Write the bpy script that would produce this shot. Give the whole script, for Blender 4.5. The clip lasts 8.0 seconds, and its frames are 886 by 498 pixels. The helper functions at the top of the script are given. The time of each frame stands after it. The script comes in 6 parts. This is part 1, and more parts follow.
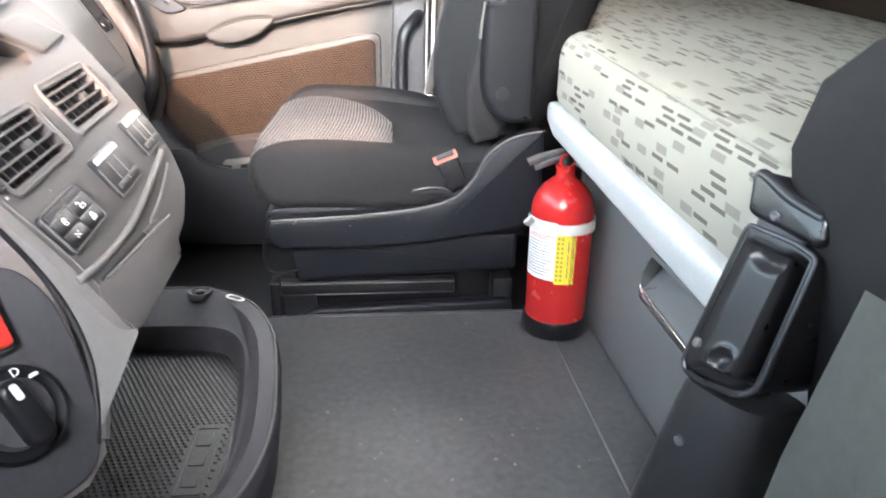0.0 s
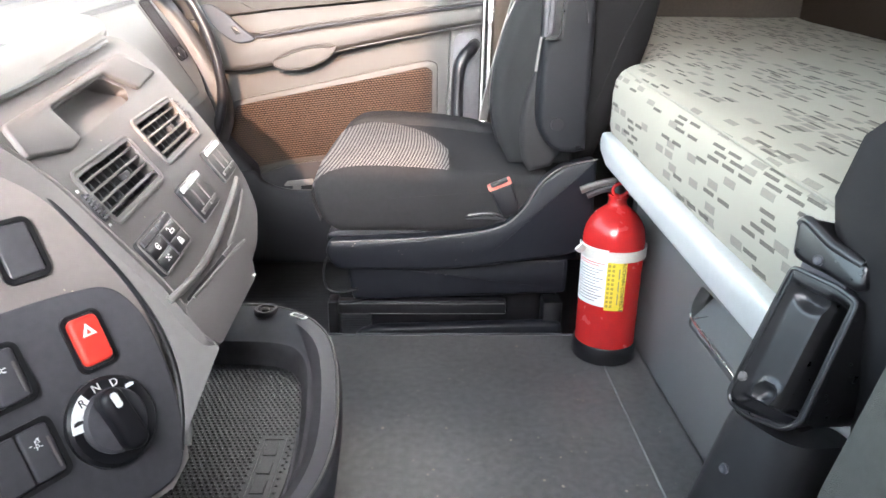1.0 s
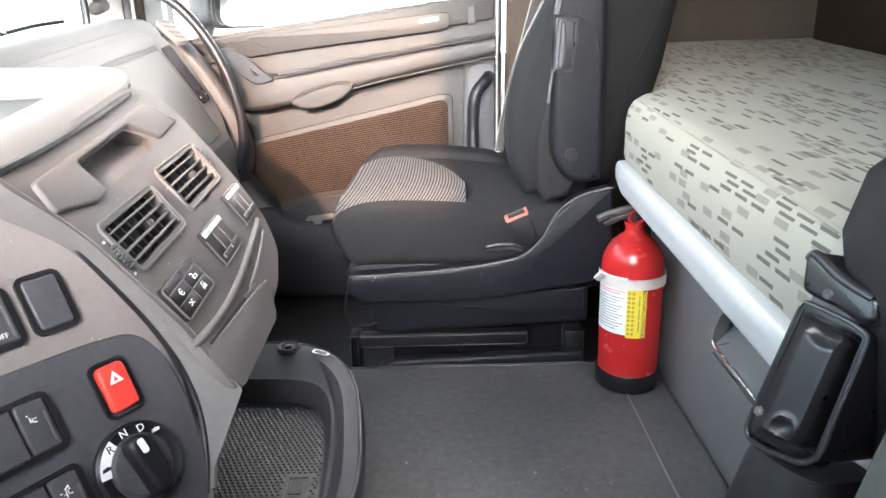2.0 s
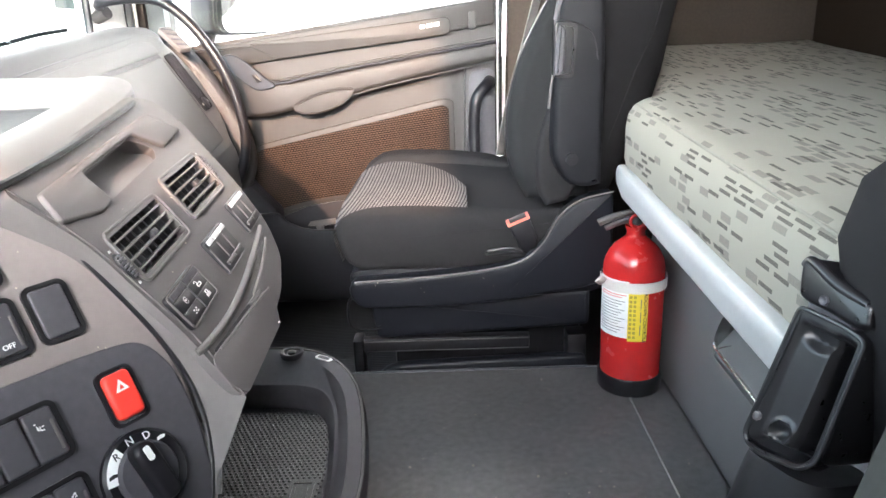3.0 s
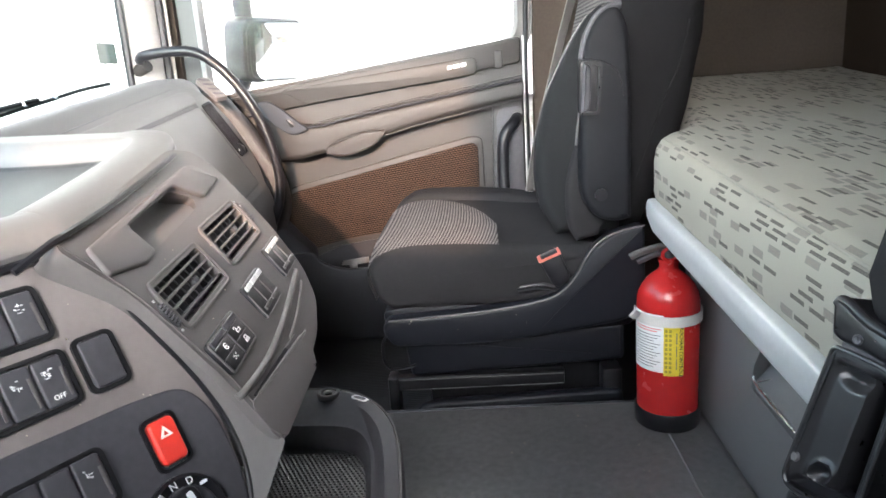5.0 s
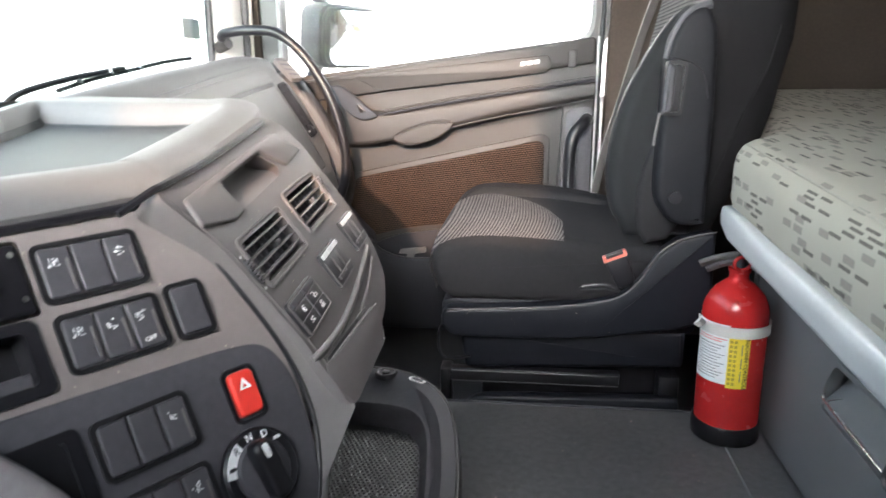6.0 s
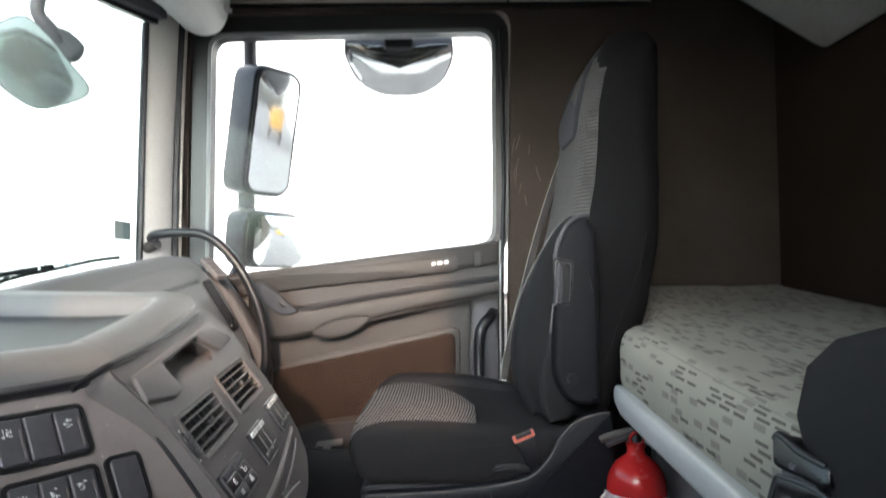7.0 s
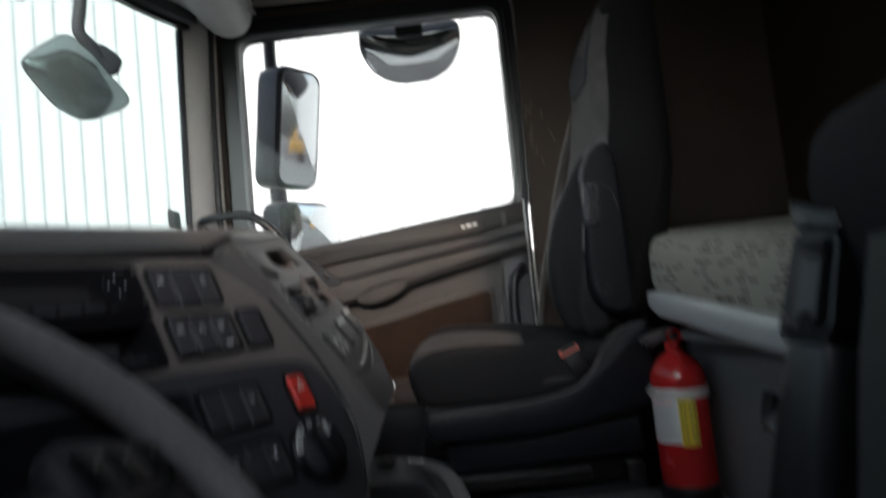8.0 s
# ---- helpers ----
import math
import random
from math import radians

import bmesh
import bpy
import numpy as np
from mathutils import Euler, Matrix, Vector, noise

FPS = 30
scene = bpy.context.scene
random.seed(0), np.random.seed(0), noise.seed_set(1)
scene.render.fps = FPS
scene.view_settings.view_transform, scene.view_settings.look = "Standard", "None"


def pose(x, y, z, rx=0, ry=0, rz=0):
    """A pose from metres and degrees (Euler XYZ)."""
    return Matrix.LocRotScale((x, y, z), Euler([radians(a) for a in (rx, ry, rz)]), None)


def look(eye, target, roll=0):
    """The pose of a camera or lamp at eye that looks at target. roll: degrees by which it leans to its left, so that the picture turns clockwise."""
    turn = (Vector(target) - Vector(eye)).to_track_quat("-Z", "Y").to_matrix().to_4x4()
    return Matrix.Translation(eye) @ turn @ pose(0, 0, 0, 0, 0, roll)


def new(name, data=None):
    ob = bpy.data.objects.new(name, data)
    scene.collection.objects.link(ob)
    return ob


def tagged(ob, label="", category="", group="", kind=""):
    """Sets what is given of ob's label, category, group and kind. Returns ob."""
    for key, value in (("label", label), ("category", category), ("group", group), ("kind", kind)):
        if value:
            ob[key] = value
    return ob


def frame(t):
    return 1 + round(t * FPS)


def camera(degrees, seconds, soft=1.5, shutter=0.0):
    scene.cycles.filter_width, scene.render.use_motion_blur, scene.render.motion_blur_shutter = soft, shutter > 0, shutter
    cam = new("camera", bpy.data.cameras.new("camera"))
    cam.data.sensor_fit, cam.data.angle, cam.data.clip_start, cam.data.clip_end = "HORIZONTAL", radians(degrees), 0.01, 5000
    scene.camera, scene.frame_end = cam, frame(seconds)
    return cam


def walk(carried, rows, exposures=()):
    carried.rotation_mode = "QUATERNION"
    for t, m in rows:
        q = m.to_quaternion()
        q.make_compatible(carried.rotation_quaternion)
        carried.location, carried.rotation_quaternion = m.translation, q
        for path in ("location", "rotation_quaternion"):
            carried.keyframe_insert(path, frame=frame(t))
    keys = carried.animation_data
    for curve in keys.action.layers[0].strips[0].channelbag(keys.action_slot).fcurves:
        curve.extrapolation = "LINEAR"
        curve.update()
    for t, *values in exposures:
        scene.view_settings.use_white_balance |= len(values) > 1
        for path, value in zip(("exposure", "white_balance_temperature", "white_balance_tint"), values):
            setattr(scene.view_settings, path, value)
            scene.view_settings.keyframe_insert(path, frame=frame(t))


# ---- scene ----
cam = camera(65.7, 8.0, 1.5, 0.5)
PATH = [
    (0, (0.079, 0.024, 0.61), (0.258, 1.877, -0.122), 0.9),
    (0.5, (0.072, 0.005, 0.625), (0.164, 1.89, -0.036), 1.3),
    (1, (0.066, -0.01, 0.635), (0.107, 1.869, -0.051), 0.6),
    (1.5, (0.07, -0.014, 0.644), (0.063, 1.884, 0.016), -1.0),
    (3, (0.075, -0.021, 0.656), (0.043, 1.885, 0.049), -2.2),
    (3.5, (0.075, -0.022, 0.658), (0.036, 1.886, 0.058), -2.4),
    (4, (0.074, -0.022, 0.659), (0.032, 1.889, 0.069), -2.2),
    (5.5, (0.078, -0.034, 0.672), (-0.076, 1.899, 0.184), -4.9),
    (6, (0.036, -0.04, 0.645), (-0.21, 1.882, 0.149), -0.6),
    (6.2, (0.031, -0.05, 0.635), (-0.25, 1.874, 0.167), -0.5),
    (6.5, (0.016, -0.060, 0.644), (-0.254, 1.888, 0.284), 2.2),
    (6.7, (0.012, -0.110, 0.637), (-0.242, 1.877, 0.531), 2.8),
    (7, (0.037, -0.155, 0.636), (0.040, 1.845, 0.710), -0.5),
    (7.2, (0.013, -0.181, 0.627), (-0.042, 1.809, 0.811), -1.9),
    (7.5, (0.005, -0.219, 0.615), (-0.127, 1.757, 0.896), -1.4),
    (7.7, (-0.019, -0.233, 0.592), (-0.108, 1.747, 0.864), -4.0),
    (7.9, (-0.027, -0.248, 0.509), (-0.083, 1.744, 0.685), -5.6),
    (8, (-0.035, -0.275, 0.446), (-0.056, 1.72, 0.596), -6.0),
]
EXPOSURES = [(0.0, 4.95, 5930, 14), (1.0, 4.85, 5930, 14), (3.5, 4.36, 5930, 14), (4.0, 4.28, 5910, 14), (5.5, 3.9, 5890, 13), (6.5, 3.85, 5890, 13), (7.0, 3.05, 5820, 10), (7.5, 1.97, 5700, 8), (8.0, 1.45, 5750, 10)]
walk(cam, [(t, look(eye, target, roll)) for t, eye, target, roll in PATH], EXPOSURES)

# ---- world and light ----
world = bpy.data.worlds.new("sky")
scene.world = world
world.use_nodes = True
wn = world.node_tree.nodes
sky = wn.new("ShaderNodeTexSky")
sky.sky_type = "NISHITA"
sky.sun_disc = False
sky.dust_density = 3.5
sky.sun_elevation, sky.sun_rotation = radians(17), radians(180)
wn["Background"].inputs["Strength"].default_value = 0.15
pale = wn.new("ShaderNodeHueSaturation")
pale.inputs["Saturation"].default_value = 0.4
world.node_tree.links.new(sky.outputs["Color"], pale.inputs["Color"])
world.node_tree.links.new(pale.outputs["Color"], wn["Background"].inputs["Color"])
sun_data = bpy.data.lights.new("sun", "SUN")
sun_data.energy, sun_data.angle, sun_data.color = 0.55, radians(1.5), (1.0, 0.60, 0.32)
sun = new("sun", sun_data)
sun.matrix_basis = look((0.13, -2.17, 0.65), (0.0, 0.0, 0.0))

# ---- materials ----
def mat(name, color, rough=0.6, metal=0.0, var=0.12, scale=6.0, grain=0.0, grain_scale=900.0, spec=0.5, stain=None, rand=0.0):
    """Painted, moulded or woven surface: two scales of colour variation, roughness variation and fine grain."""
    m = bpy.data.materials.new(name)
    m.use_nodes = True
    nt = m.node_tree
    n, l = nt.nodes, nt.links
    b = n["Principled BSDF"]
    tc = n.new("ShaderNodeTexCoord")
    big = n.new("ShaderNodeTexNoise")
    big.inputs["Scale"].default_value, big.inputs["Detail"].default_value = scale, 6
    fine = n.new("ShaderNodeTexNoise")
    fine.inputs["Scale"].default_value, fine.inputs["Detail"].default_value = scale * 22, 4
    l.new(tc.outputs["Object"], big.inputs["Vector"])
    l.new(tc.outputs["Object"], fine.inputs["Vector"])
    add = n.new("ShaderNodeMath")
    add.operation = "ADD"
    l.new(big.outputs["Fac"], add.inputs[0])
    l.new(fine.outputs["Fac"], add.inputs[1])
    ramp = n.new("ShaderNodeMapRange")
    ramp.inputs["From Min"].default_value, ramp.inputs["From Max"].default_value = 0.7, 1.3
    l.new(add.outputs[0], ramp.inputs["Value"])
    mix = n.new("ShaderNodeMix")
    mix.data_type = "RGBA"
    lo = [c * (1 - var) for c in color]
    hi = [min(1, c * (1 + var)) for c in color]
    if stain:
        lo = stain
    mix.inputs[6].default_value, mix.inputs[7].default_value = (*lo, 1), (*hi, 1)
    l.new(ramp.outputs[0], mix.inputs[0])
    l.new(mix.outputs[2], b.inputs["Base Color"])
    rr = n.new("ShaderNodeMapRange")
    rr.inputs["To Min"].default_value, rr.inputs["To Max"].default_value = max(0.03, rough - 0.08), min(1, rough + 0.08)
    l.new(fine.outputs["Fac"], rr.inputs["Value"])
    l.new(rr.outputs[0], b.inputs["Roughness"])
    b.inputs["Metallic"].default_value = metal
    b.inputs["Specular IOR Level"].default_value = spec
    if grain:
        g = n.new("ShaderNodeTexNoise")
        g.inputs["Scale"].default_value, g.inputs["Detail"].default_value = grain_scale, 2
        l.new(tc.outputs["Object"], g.inputs["Vector"])
        bp = n.new("ShaderNodeBump")
        bp.inputs["Strength"].default_value, bp.inputs["Distance"].default_value = grain, 0.001
        l.new(g.outputs["Fac"], bp.inputs["Height"])
        l.new(bp.outputs[0], b.inputs["Normal"])
    return m


GREY = mat("grey_dash_plastic", (0.116, 0.108, 0.105), 0.55, spec=0.35, grain=0.25, grain_scale=1400, var=0.06)
GREYLIGHT = mat("light_grey_dash_plastic", (0.105, 0.102, 0.10), 0.5, spec=0.35, grain=0.25, grain_scale=1400, var=0.06)
PADTOP = mat("grey_dash_top", (0.125, 0.124, 0.121), 0.5, grain=0.3, grain_scale=900, var=0.06)
DARK = mat("dark_plastic", (0.068, 0.067, 0.074), 0.5, spec=0.25, grain=0.25, grain_scale=1500)
BLACK = mat("black_plastic", (0.010, 0.010, 0.012), 0.35, spec=0.4, grain=0.12, grain_scale=1500)
SEATSHELL = mat("navy_black_plastic", (0.0095, 0.0108, 0.0150), 0.42, spec=0.28, grain=0.3, grain_scale=1200)
FABRIC = mat("dark_grey_fabric", (0.023, 0.0228, 0.024), 0.95, grain=0.8, grain_scale=1800, spec=0.15)
RUBBER = mat("black_floor_rubber", (0.022, 0.022, 0.023), 0.55, grain=0.7, grain_scale=700, scale=4, var=0.3)
TAUPE = mat("taupe_trim", (0.0190, 0.0170, 0.0157), 0.55, grain=0.25, grain_scale=1300, var=0.06)
TAUPEDARK = mat("taupe_dark_trim", (0.034, 0.032, 0.032), 0.55, grain=0.25, grain_scale=1300, var=0.06)
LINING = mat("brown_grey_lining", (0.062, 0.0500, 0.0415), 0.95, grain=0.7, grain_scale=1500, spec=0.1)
CEIL = mat("light_grey_lining", (0.50, 0.495, 0.475), 0.9, grain=0.5, grain_scale=1500, spec=0.1)
LOCKER = mat("grey_locker_board", (0.20, 0.198, 0.196), 0.6, grain=0.4, grain_scale=900, var=0.06)
SILVER = mat("silver_painted_aluminium", (0.60, 0.61, 0.605), 0.45, metal=0.25, var=0.05)
MATTRESS = mat("pale_mattress_fabric", (0.36, 0.34, 0.29), 0.95, grain=0.6, grain_scale=1600, spec=0.1, var=0.07)
RED = mat("red_enamel", (0.46, 0.022, 0.022), 0.25, var=0.03, scale=2)
REDSWITCH = mat("red_switch_plastic", (0.75, 0.05, 0.035), 0.35, var=0.05)
WHITE = mat("white_print", (0.8, 0.8, 0.8), 0.6, var=0.04)
YELLOW = mat("yellow_label", (0.8, 0.62, 0.05), 0.5, var=0.06)
STEEL = mat("bright_steel", (0.6, 0.6, 0.6), 0.25, metal=1.0, var=0.06)


def graph(name, rough=0.9):
    m = bpy.data.materials.new(name)
    m.use_nodes = True
    nt = m.node_tree
    b = nt.nodes["Principled BSDF"]
    b.inputs["Roughness"].default_value = rough
    b.inputs["Specular IOR Level"].default_value = 0.2

    def op(kind, *args):
        n = nt.nodes.new("ShaderNodeMath")
        n.operation = kind
        for i, a in enumerate(args):
            if isinstance(a, (int, float)):
                n.inputs[i].default_value = a
            else:
                nt.links.new(a, n.inputs[i])
        return n.outputs[0]

    def blend(fac, a, c):
        n = nt.nodes.new("ShaderNodeMix")
        n.data_type = "RGBA"
        for slot, v in ((0, fac), (6, a), (7, c)):
            if isinstance(v, tuple):
                n.inputs[slot].default_value = (*v, 1)
            elif isinstance(v, (int, float)):
                n.inputs[slot].default_value = v
            else:
                nt.links.new(v, n.inputs[slot])
        return n.outputs[2]

    def cells(a, c):
        j = nt.nodes.new("ShaderNodeCombineXYZ")
        nt.links.new(a, j.inputs[0])
        if not isinstance(c, (int, float)):
            nt.links.new(c, j.inputs[1])
        w = nt.nodes.new("ShaderNodeTexWhiteNoise")
        w.noise_dimensions = "2D"
        nt.links.new(j.outputs[0], w.inputs["Vector"])
        return w.outputs["Value"]

    def cloud(scale, detail=4):
        w = nt.nodes.new("ShaderNodeTexNoise")
        w.inputs["Scale"].default_value, w.inputs["Detail"].default_value = scale, detail
        nt.links.new(tc.outputs["Object"], w.inputs["Vector"])
        return w.outputs["Fac"]

    def relief(h, strength, dist=0.001):
        w = nt.nodes.new("ShaderNodeBump")
        w.inputs["Strength"].default_value, w.inputs["Distance"].default_value = strength, dist
        nt.links.new(h, w.inputs["Height"])
        nt.links.new(w.outputs[0], b.inputs["Normal"])

    def paint(c):
        nt.links.new(c, b.inputs["Base Color"])

    tc = nt.nodes.new("ShaderNodeTexCoord")
    sep = nt.nodes.new("ShaderNodeSeparateXYZ")
    nt.links.new(tc.outputs["Object"], sep.inputs[0])
    return m, op, blend, cells, cloud, relief, paint, sep.outputs


def mattress_cloth():
    """Pale cloth printed with rows of dark dashes and grey blocks that run along the bed."""
    m, op, blend, cells, cloud, relief, paint, xyz = graph("printed_mattress_cloth", 0.95)
    across = op("ADD", xyz[0], xyz[2])
    col = None
    ground = blend(cloud(9), (0.335, 0.315, 0.262), (0.395, 0.372, 0.315))
    col = ground
    for pitch, length, lo, hi, cut, fill, shade in ((0.0135, 0.034, 0.10, 0.86, 0.75, 0.72, (0.215, 0.205, 0.178)), (0.0098, 0.038, 0.10, 0.84, 0.82, 0.50, (0.075, 0.068, 0.060))):
        r = op("DIVIDE", op("ADD", across, 3.0), pitch)
        row = op("FLOOR", r)
        s = op("ADD", op("DIVIDE", op("ADD", xyz[1], 3.0), length), op("MULTIPLY", cells(row, 0), 7.0))
        h = cells(op("FLOOR", s), row)
        f = op("FRACT", s)
        g = op("FRACT", r)
        on = op("MULTIPLY", op("GREATER_THAN", h, cut), op("MULTIPLY", op("MULTIPLY", op("GREATER_THAN", f, lo), op("LESS_THAN", f, hi)), op("LESS_THAN", g, fill)))
        col = blend(op("MULTIPLY", on, op("ADD", 0.45, op("MULTIPLY", cloud(700, 2), 0.7))), col, shade)
    paint(col)
    relief(cloud(1500, 2), 0.5)
    return m


def ribbed_cloth(name, light, dark, axis, period, dot):
    """Seat cloth with fine stitched ribs: across the cushion (axis 0) or across the backrest (axis 2)."""
    m, op, blend, cells, cloud, relief, paint, xyz = graph(name, 0.95)
    if axis == 0:
        run, along = op("SUBTRACT", op("ADD", xyz[0], 2.0), xyz[2]), op("ADD", xyz[1], 2.0)
    else:
        run, along = xyz[2], op("ADD", xyz[0], xyz[1])
    row = op("DIVIDE", op("ADD", run, op("MULTIPLY", cloud(60, 2), 0.0006)), period)
    rib = op("PINGPONG", row, 0.5)
    st = op("PINGPONG", op("ADD", along, op("MULTIPLY", op("FLOOR", row), dot * 0.5)), dot / 2)
    thread = op("ADD", 0.5, op("MULTIPLY", op("GREATER_THAN", st, dot * 0.16), 0.5))
    on = op("MULTIPLY", op("GREATER_THAN", rib, 0.21), thread)
    paint(blend(op("MULTIPLY", on, op("ADD", 0.6, op("MULTIPLY", cloud(25), 0.8))), dark, light))
    relief(op("MULTIPLY", rib, period), 0.6, 0.4)
    return m


def mesh_cloth():
    """Brown-orange open mesh of the door pockets."""
    m, op, blend, cells, cloud, relief, paint, xyz = graph("brown_mesh_cloth", 0.9)
    r = op("DIVIDE", op("ADD", xyz[2], op("MULTIPLY", xyz[0], -0.12)), 0.0058)
    s = op("ADD", op("DIVIDE", op("ADD", xyz[0], 3.0), 0.0082), op("MULTIPLY", op("FLOOR", r), 0.5))
    on = op("MULTIPLY", op("GREATER_THAN", op("FRACT", r), 0.45), op("GREATER_THAN", op("FRACT", s), 0.22))
    thread = blend(cloud(14), (0.036, 0.0235, 0.0175), (0.072, 0.043, 0.029))
    paint(blend(on, (0.005, 0.0035, 0.003), thread))
    relief(on, 0.5, 0.002)
    return m


def see_through(name, tint, gloss=0.03):
    """Clear pane: lets light straight through, with a slight mirror gloss."""
    m = bpy.data.materials.new(name)
    m.use_nodes = True
    n, l = m.node_tree.nodes, m.node_tree.links
    n.remove(n["Principled BSDF"])
    t = n.new("ShaderNodeBsdfTransparent")
    t.inputs["Color"].default_value = (*tint, 1)
    g = n.new("ShaderNodeBsdfGlossy")
    g.inputs["Roughness"].default_value = gloss
    mx = n.new("ShaderNodeMixShader")
    mx.inputs[0].default_value = 0.004
    l.new(t.outputs[0], mx.inputs[1])
    l.new(g.outputs[0], mx.inputs[2])
    l.new(mx.outputs[0], n["Material Output"].inputs["Surface"])
    return m


PRINTED = mattress_cloth()
RIBSEAT = ribbed_cloth("ribbed_seat_cloth", (0.165, 0.157, 0.153), (0.030, 0.029, 0.030), 0, 0.0064, 0.0050)
RIBBACK = ribbed_cloth("ribbed_back_cloth", (0.125, 0.120, 0.116), (0.045, 0.043, 0.043), 2, 0.0080, 0.0055)
MESH = mesh_cloth()
BACKCLOTH = mat("grey_green_seat_cloth", (0.075, 0.078, 0.072), 0.95, grain=0.7, grain_scale=1500, spec=0.15)
HAZEGREY = mat("dusty_grey_mirror_glass", (0.50, 0.56, 0.56), 0.12, metal=0.85, var=0.2, scale=9)
SCREEN = see_through("hazy_green_windscreen", (0.80, 0.86, 0.845))
PANE = see_through("clear_pane", (0.95, 0.967, 0.957))
MIRROR = mat("mirror_silver", (0.85, 0.87, 0.88), 0.03, metal=1.0, var=0.02)
TAPE = mat("translucent_tape", (0.62, 0.6, 0.57), 0.4, var=0.1, scale=20)
WHITEWALL = mat("white_sheet_cladding", (0.46, 0.48, 0.485), 0.5, var=0.06, scale=1.2)
# the sheet's own white, darkened to paint in the shading of the ribs
SHEETRIB = mat("shaded_sheet_rib", (0.40, 0.417, 0.422), 0.5, var=0.06, scale=1.2)
ASPHALT = mat("grey_asphalt", (0.12, 0.12, 0.118), 0.9, var=0.25, scale=1.5, grain=0.6, grain_scale=120)
MACHINE = mat("yellow_machine_paint", (0.52, 0.30, 0.07), 0.5)
FLOORMAT = mat("scuffed_grey_black_floor_rubber", (0.15, 0.148, 0.146), 0.42, grain=0.8, grain_scale=650, scale=3.5, var=0.3)
# the side walls' lining, darkened to paint in the deep shade at the rear
BACKWALL = mat("shaded_brown_rear_lining", (0.029, 0.0212, 0.0150), 0.95, grain=0.7, grain_scale=1500, spec=0.1)
CONSOLE = mat("light_grey_console_plastic", (0.72, 0.72, 0.70), 0.6, grain=0.3, grain_scale=1200, var=0.06)
PILLAR = mat("grey_beige_pillar_trim", (0.44, 0.43, 0.40), 0.6, grain=0.3, grain_scale=1200, var=0.06)
SIDECLOTH = mat("black_side_cloth", (0.014, 0.0138, 0.0145), 0.95, grain=0.8, grain_scale=1700, spec=0.1)
PADCLOTH = mat("charcoal_headrest_cloth", (0.045, 0.046, 0.052), 0.9, grain=0.7, grain_scale=1700, spec=0.2)
TRAYMAT = mat("black_tray_rubber", (0.014, 0.014, 0.015), 0.38, spec=0.3, grain=0.4, grain_scale=900)
# black leather given a mid-grey colour to stand for sunlight on the rim
LEATHER = mat("sunlit_black_wheel_leather", (0.30, 0.285, 0.285), 0.36, grain=0.06, grain_scale=1100)
BODYWHITE = mat("white_body_paint", (0.75, 0.76, 0.76), 0.3, var=0.04)
FILM = mat("grey_film", (0.33, 0.36, 0.35), 0.5, var=0.05)
CRUMB = mat("pale_crumb", (0.45, 0.4, 0.33), 0.9, var=0.3, scale=60)
BOLSTER = mat("grey_green_bolster_cloth", (0.014, 0.015, 0.016), 0.9, grain=0.7, grain_scale=1700, spec=0.2)
BELT = mat("grey_woven_belt", (0.22, 0.215, 0.205), 0.8, grain=0.8, grain_scale=1400)
GLOSSDARK = mat("glossy_blue_grey_switch_plate", (0.036, 0.040, 0.048), 0.6, spec=0.15, var=0.05)
# lighter than the wing's grey to paint in the light this face catches
CENTRE = mat("taupe_grey_lit_centre_plastic", (0.185, 0.164, 0.155), 0.55, spec=0.35, grain=0.3, grain_scale=1400, var=0.06)
UPPER = mat("brown_grey_upper_panel", (0.48, 0.43, 0.39), 0.9, grain=0.5, grain_scale=1300, spec=0.15)
TRAYFLOOR = mat("dull_green_grey_tray_mat", (0.030, 0.033, 0.033), 0.5, grain=0.8, grain_scale=500, var=0.12, scale=14)
OLIVE = mat("olive_print", (0.42, 0.33, 0.05), 0.6, var=0.05)
ORANGE = mat("buckle_red", (0.75, 0.2, 0.15), 0.4)
KICK = mat("blue_black_footwell_plastic", (0.020, 0.020, 0.024), 0.5, spec=0.25, grain=0.25, grain_scale=1500)
# dark frame lightened to blue-grey, as if lit from outside the window
FRAMEGREY = mat("daylit_blue_grey_frame_plastic", (0.15, 0.155, 0.16), 0.45, var=0.06)
BEND = mat("warm_grey_dash_plastic", (0.140, 0.132, 0.128), 0.55, spec=0.35, grain=0.25, grain_scale=1400, var=0.06)
GRIPGREY = mat("worn_dark_grey_grip_plastic", (0.021, 0.021, 0.022), 0.33, spec=0.5, grain=0.1, grain_scale=1500)
GRIPBLACK = mat("smooth_black_grip_plastic", (0.008, 0.008, 0.009), 0.3, spec=0.5, grain=0.08, grain_scale=1500)
VENTDARK = mat("dark_vent_plastic", (0.020, 0.020, 0.021), 0.5, spec=0.3, grain=0.2, grain_scale=1500)
SWITCH = mat("blue_black_switch_plastic", (0.062, 0.061, 0.067), 0.42, spec=0.4, grain=0.15, grain_scale=1500)
ARMBLACK = mat("matt_black_armrest_plastic", (0.0085, 0.0090, 0.0110), 0.62, spec=0.18, grain=0.3, grain_scale=1200)
SCUFF = mat("pale_scuff", (0.15, 0.125, 0.105), 0.8, var=0.3, scale=80)
ALLOY = mat("brushed_inner_metal", (0.45, 0.42, 0.38), 0.4, metal=0.6)


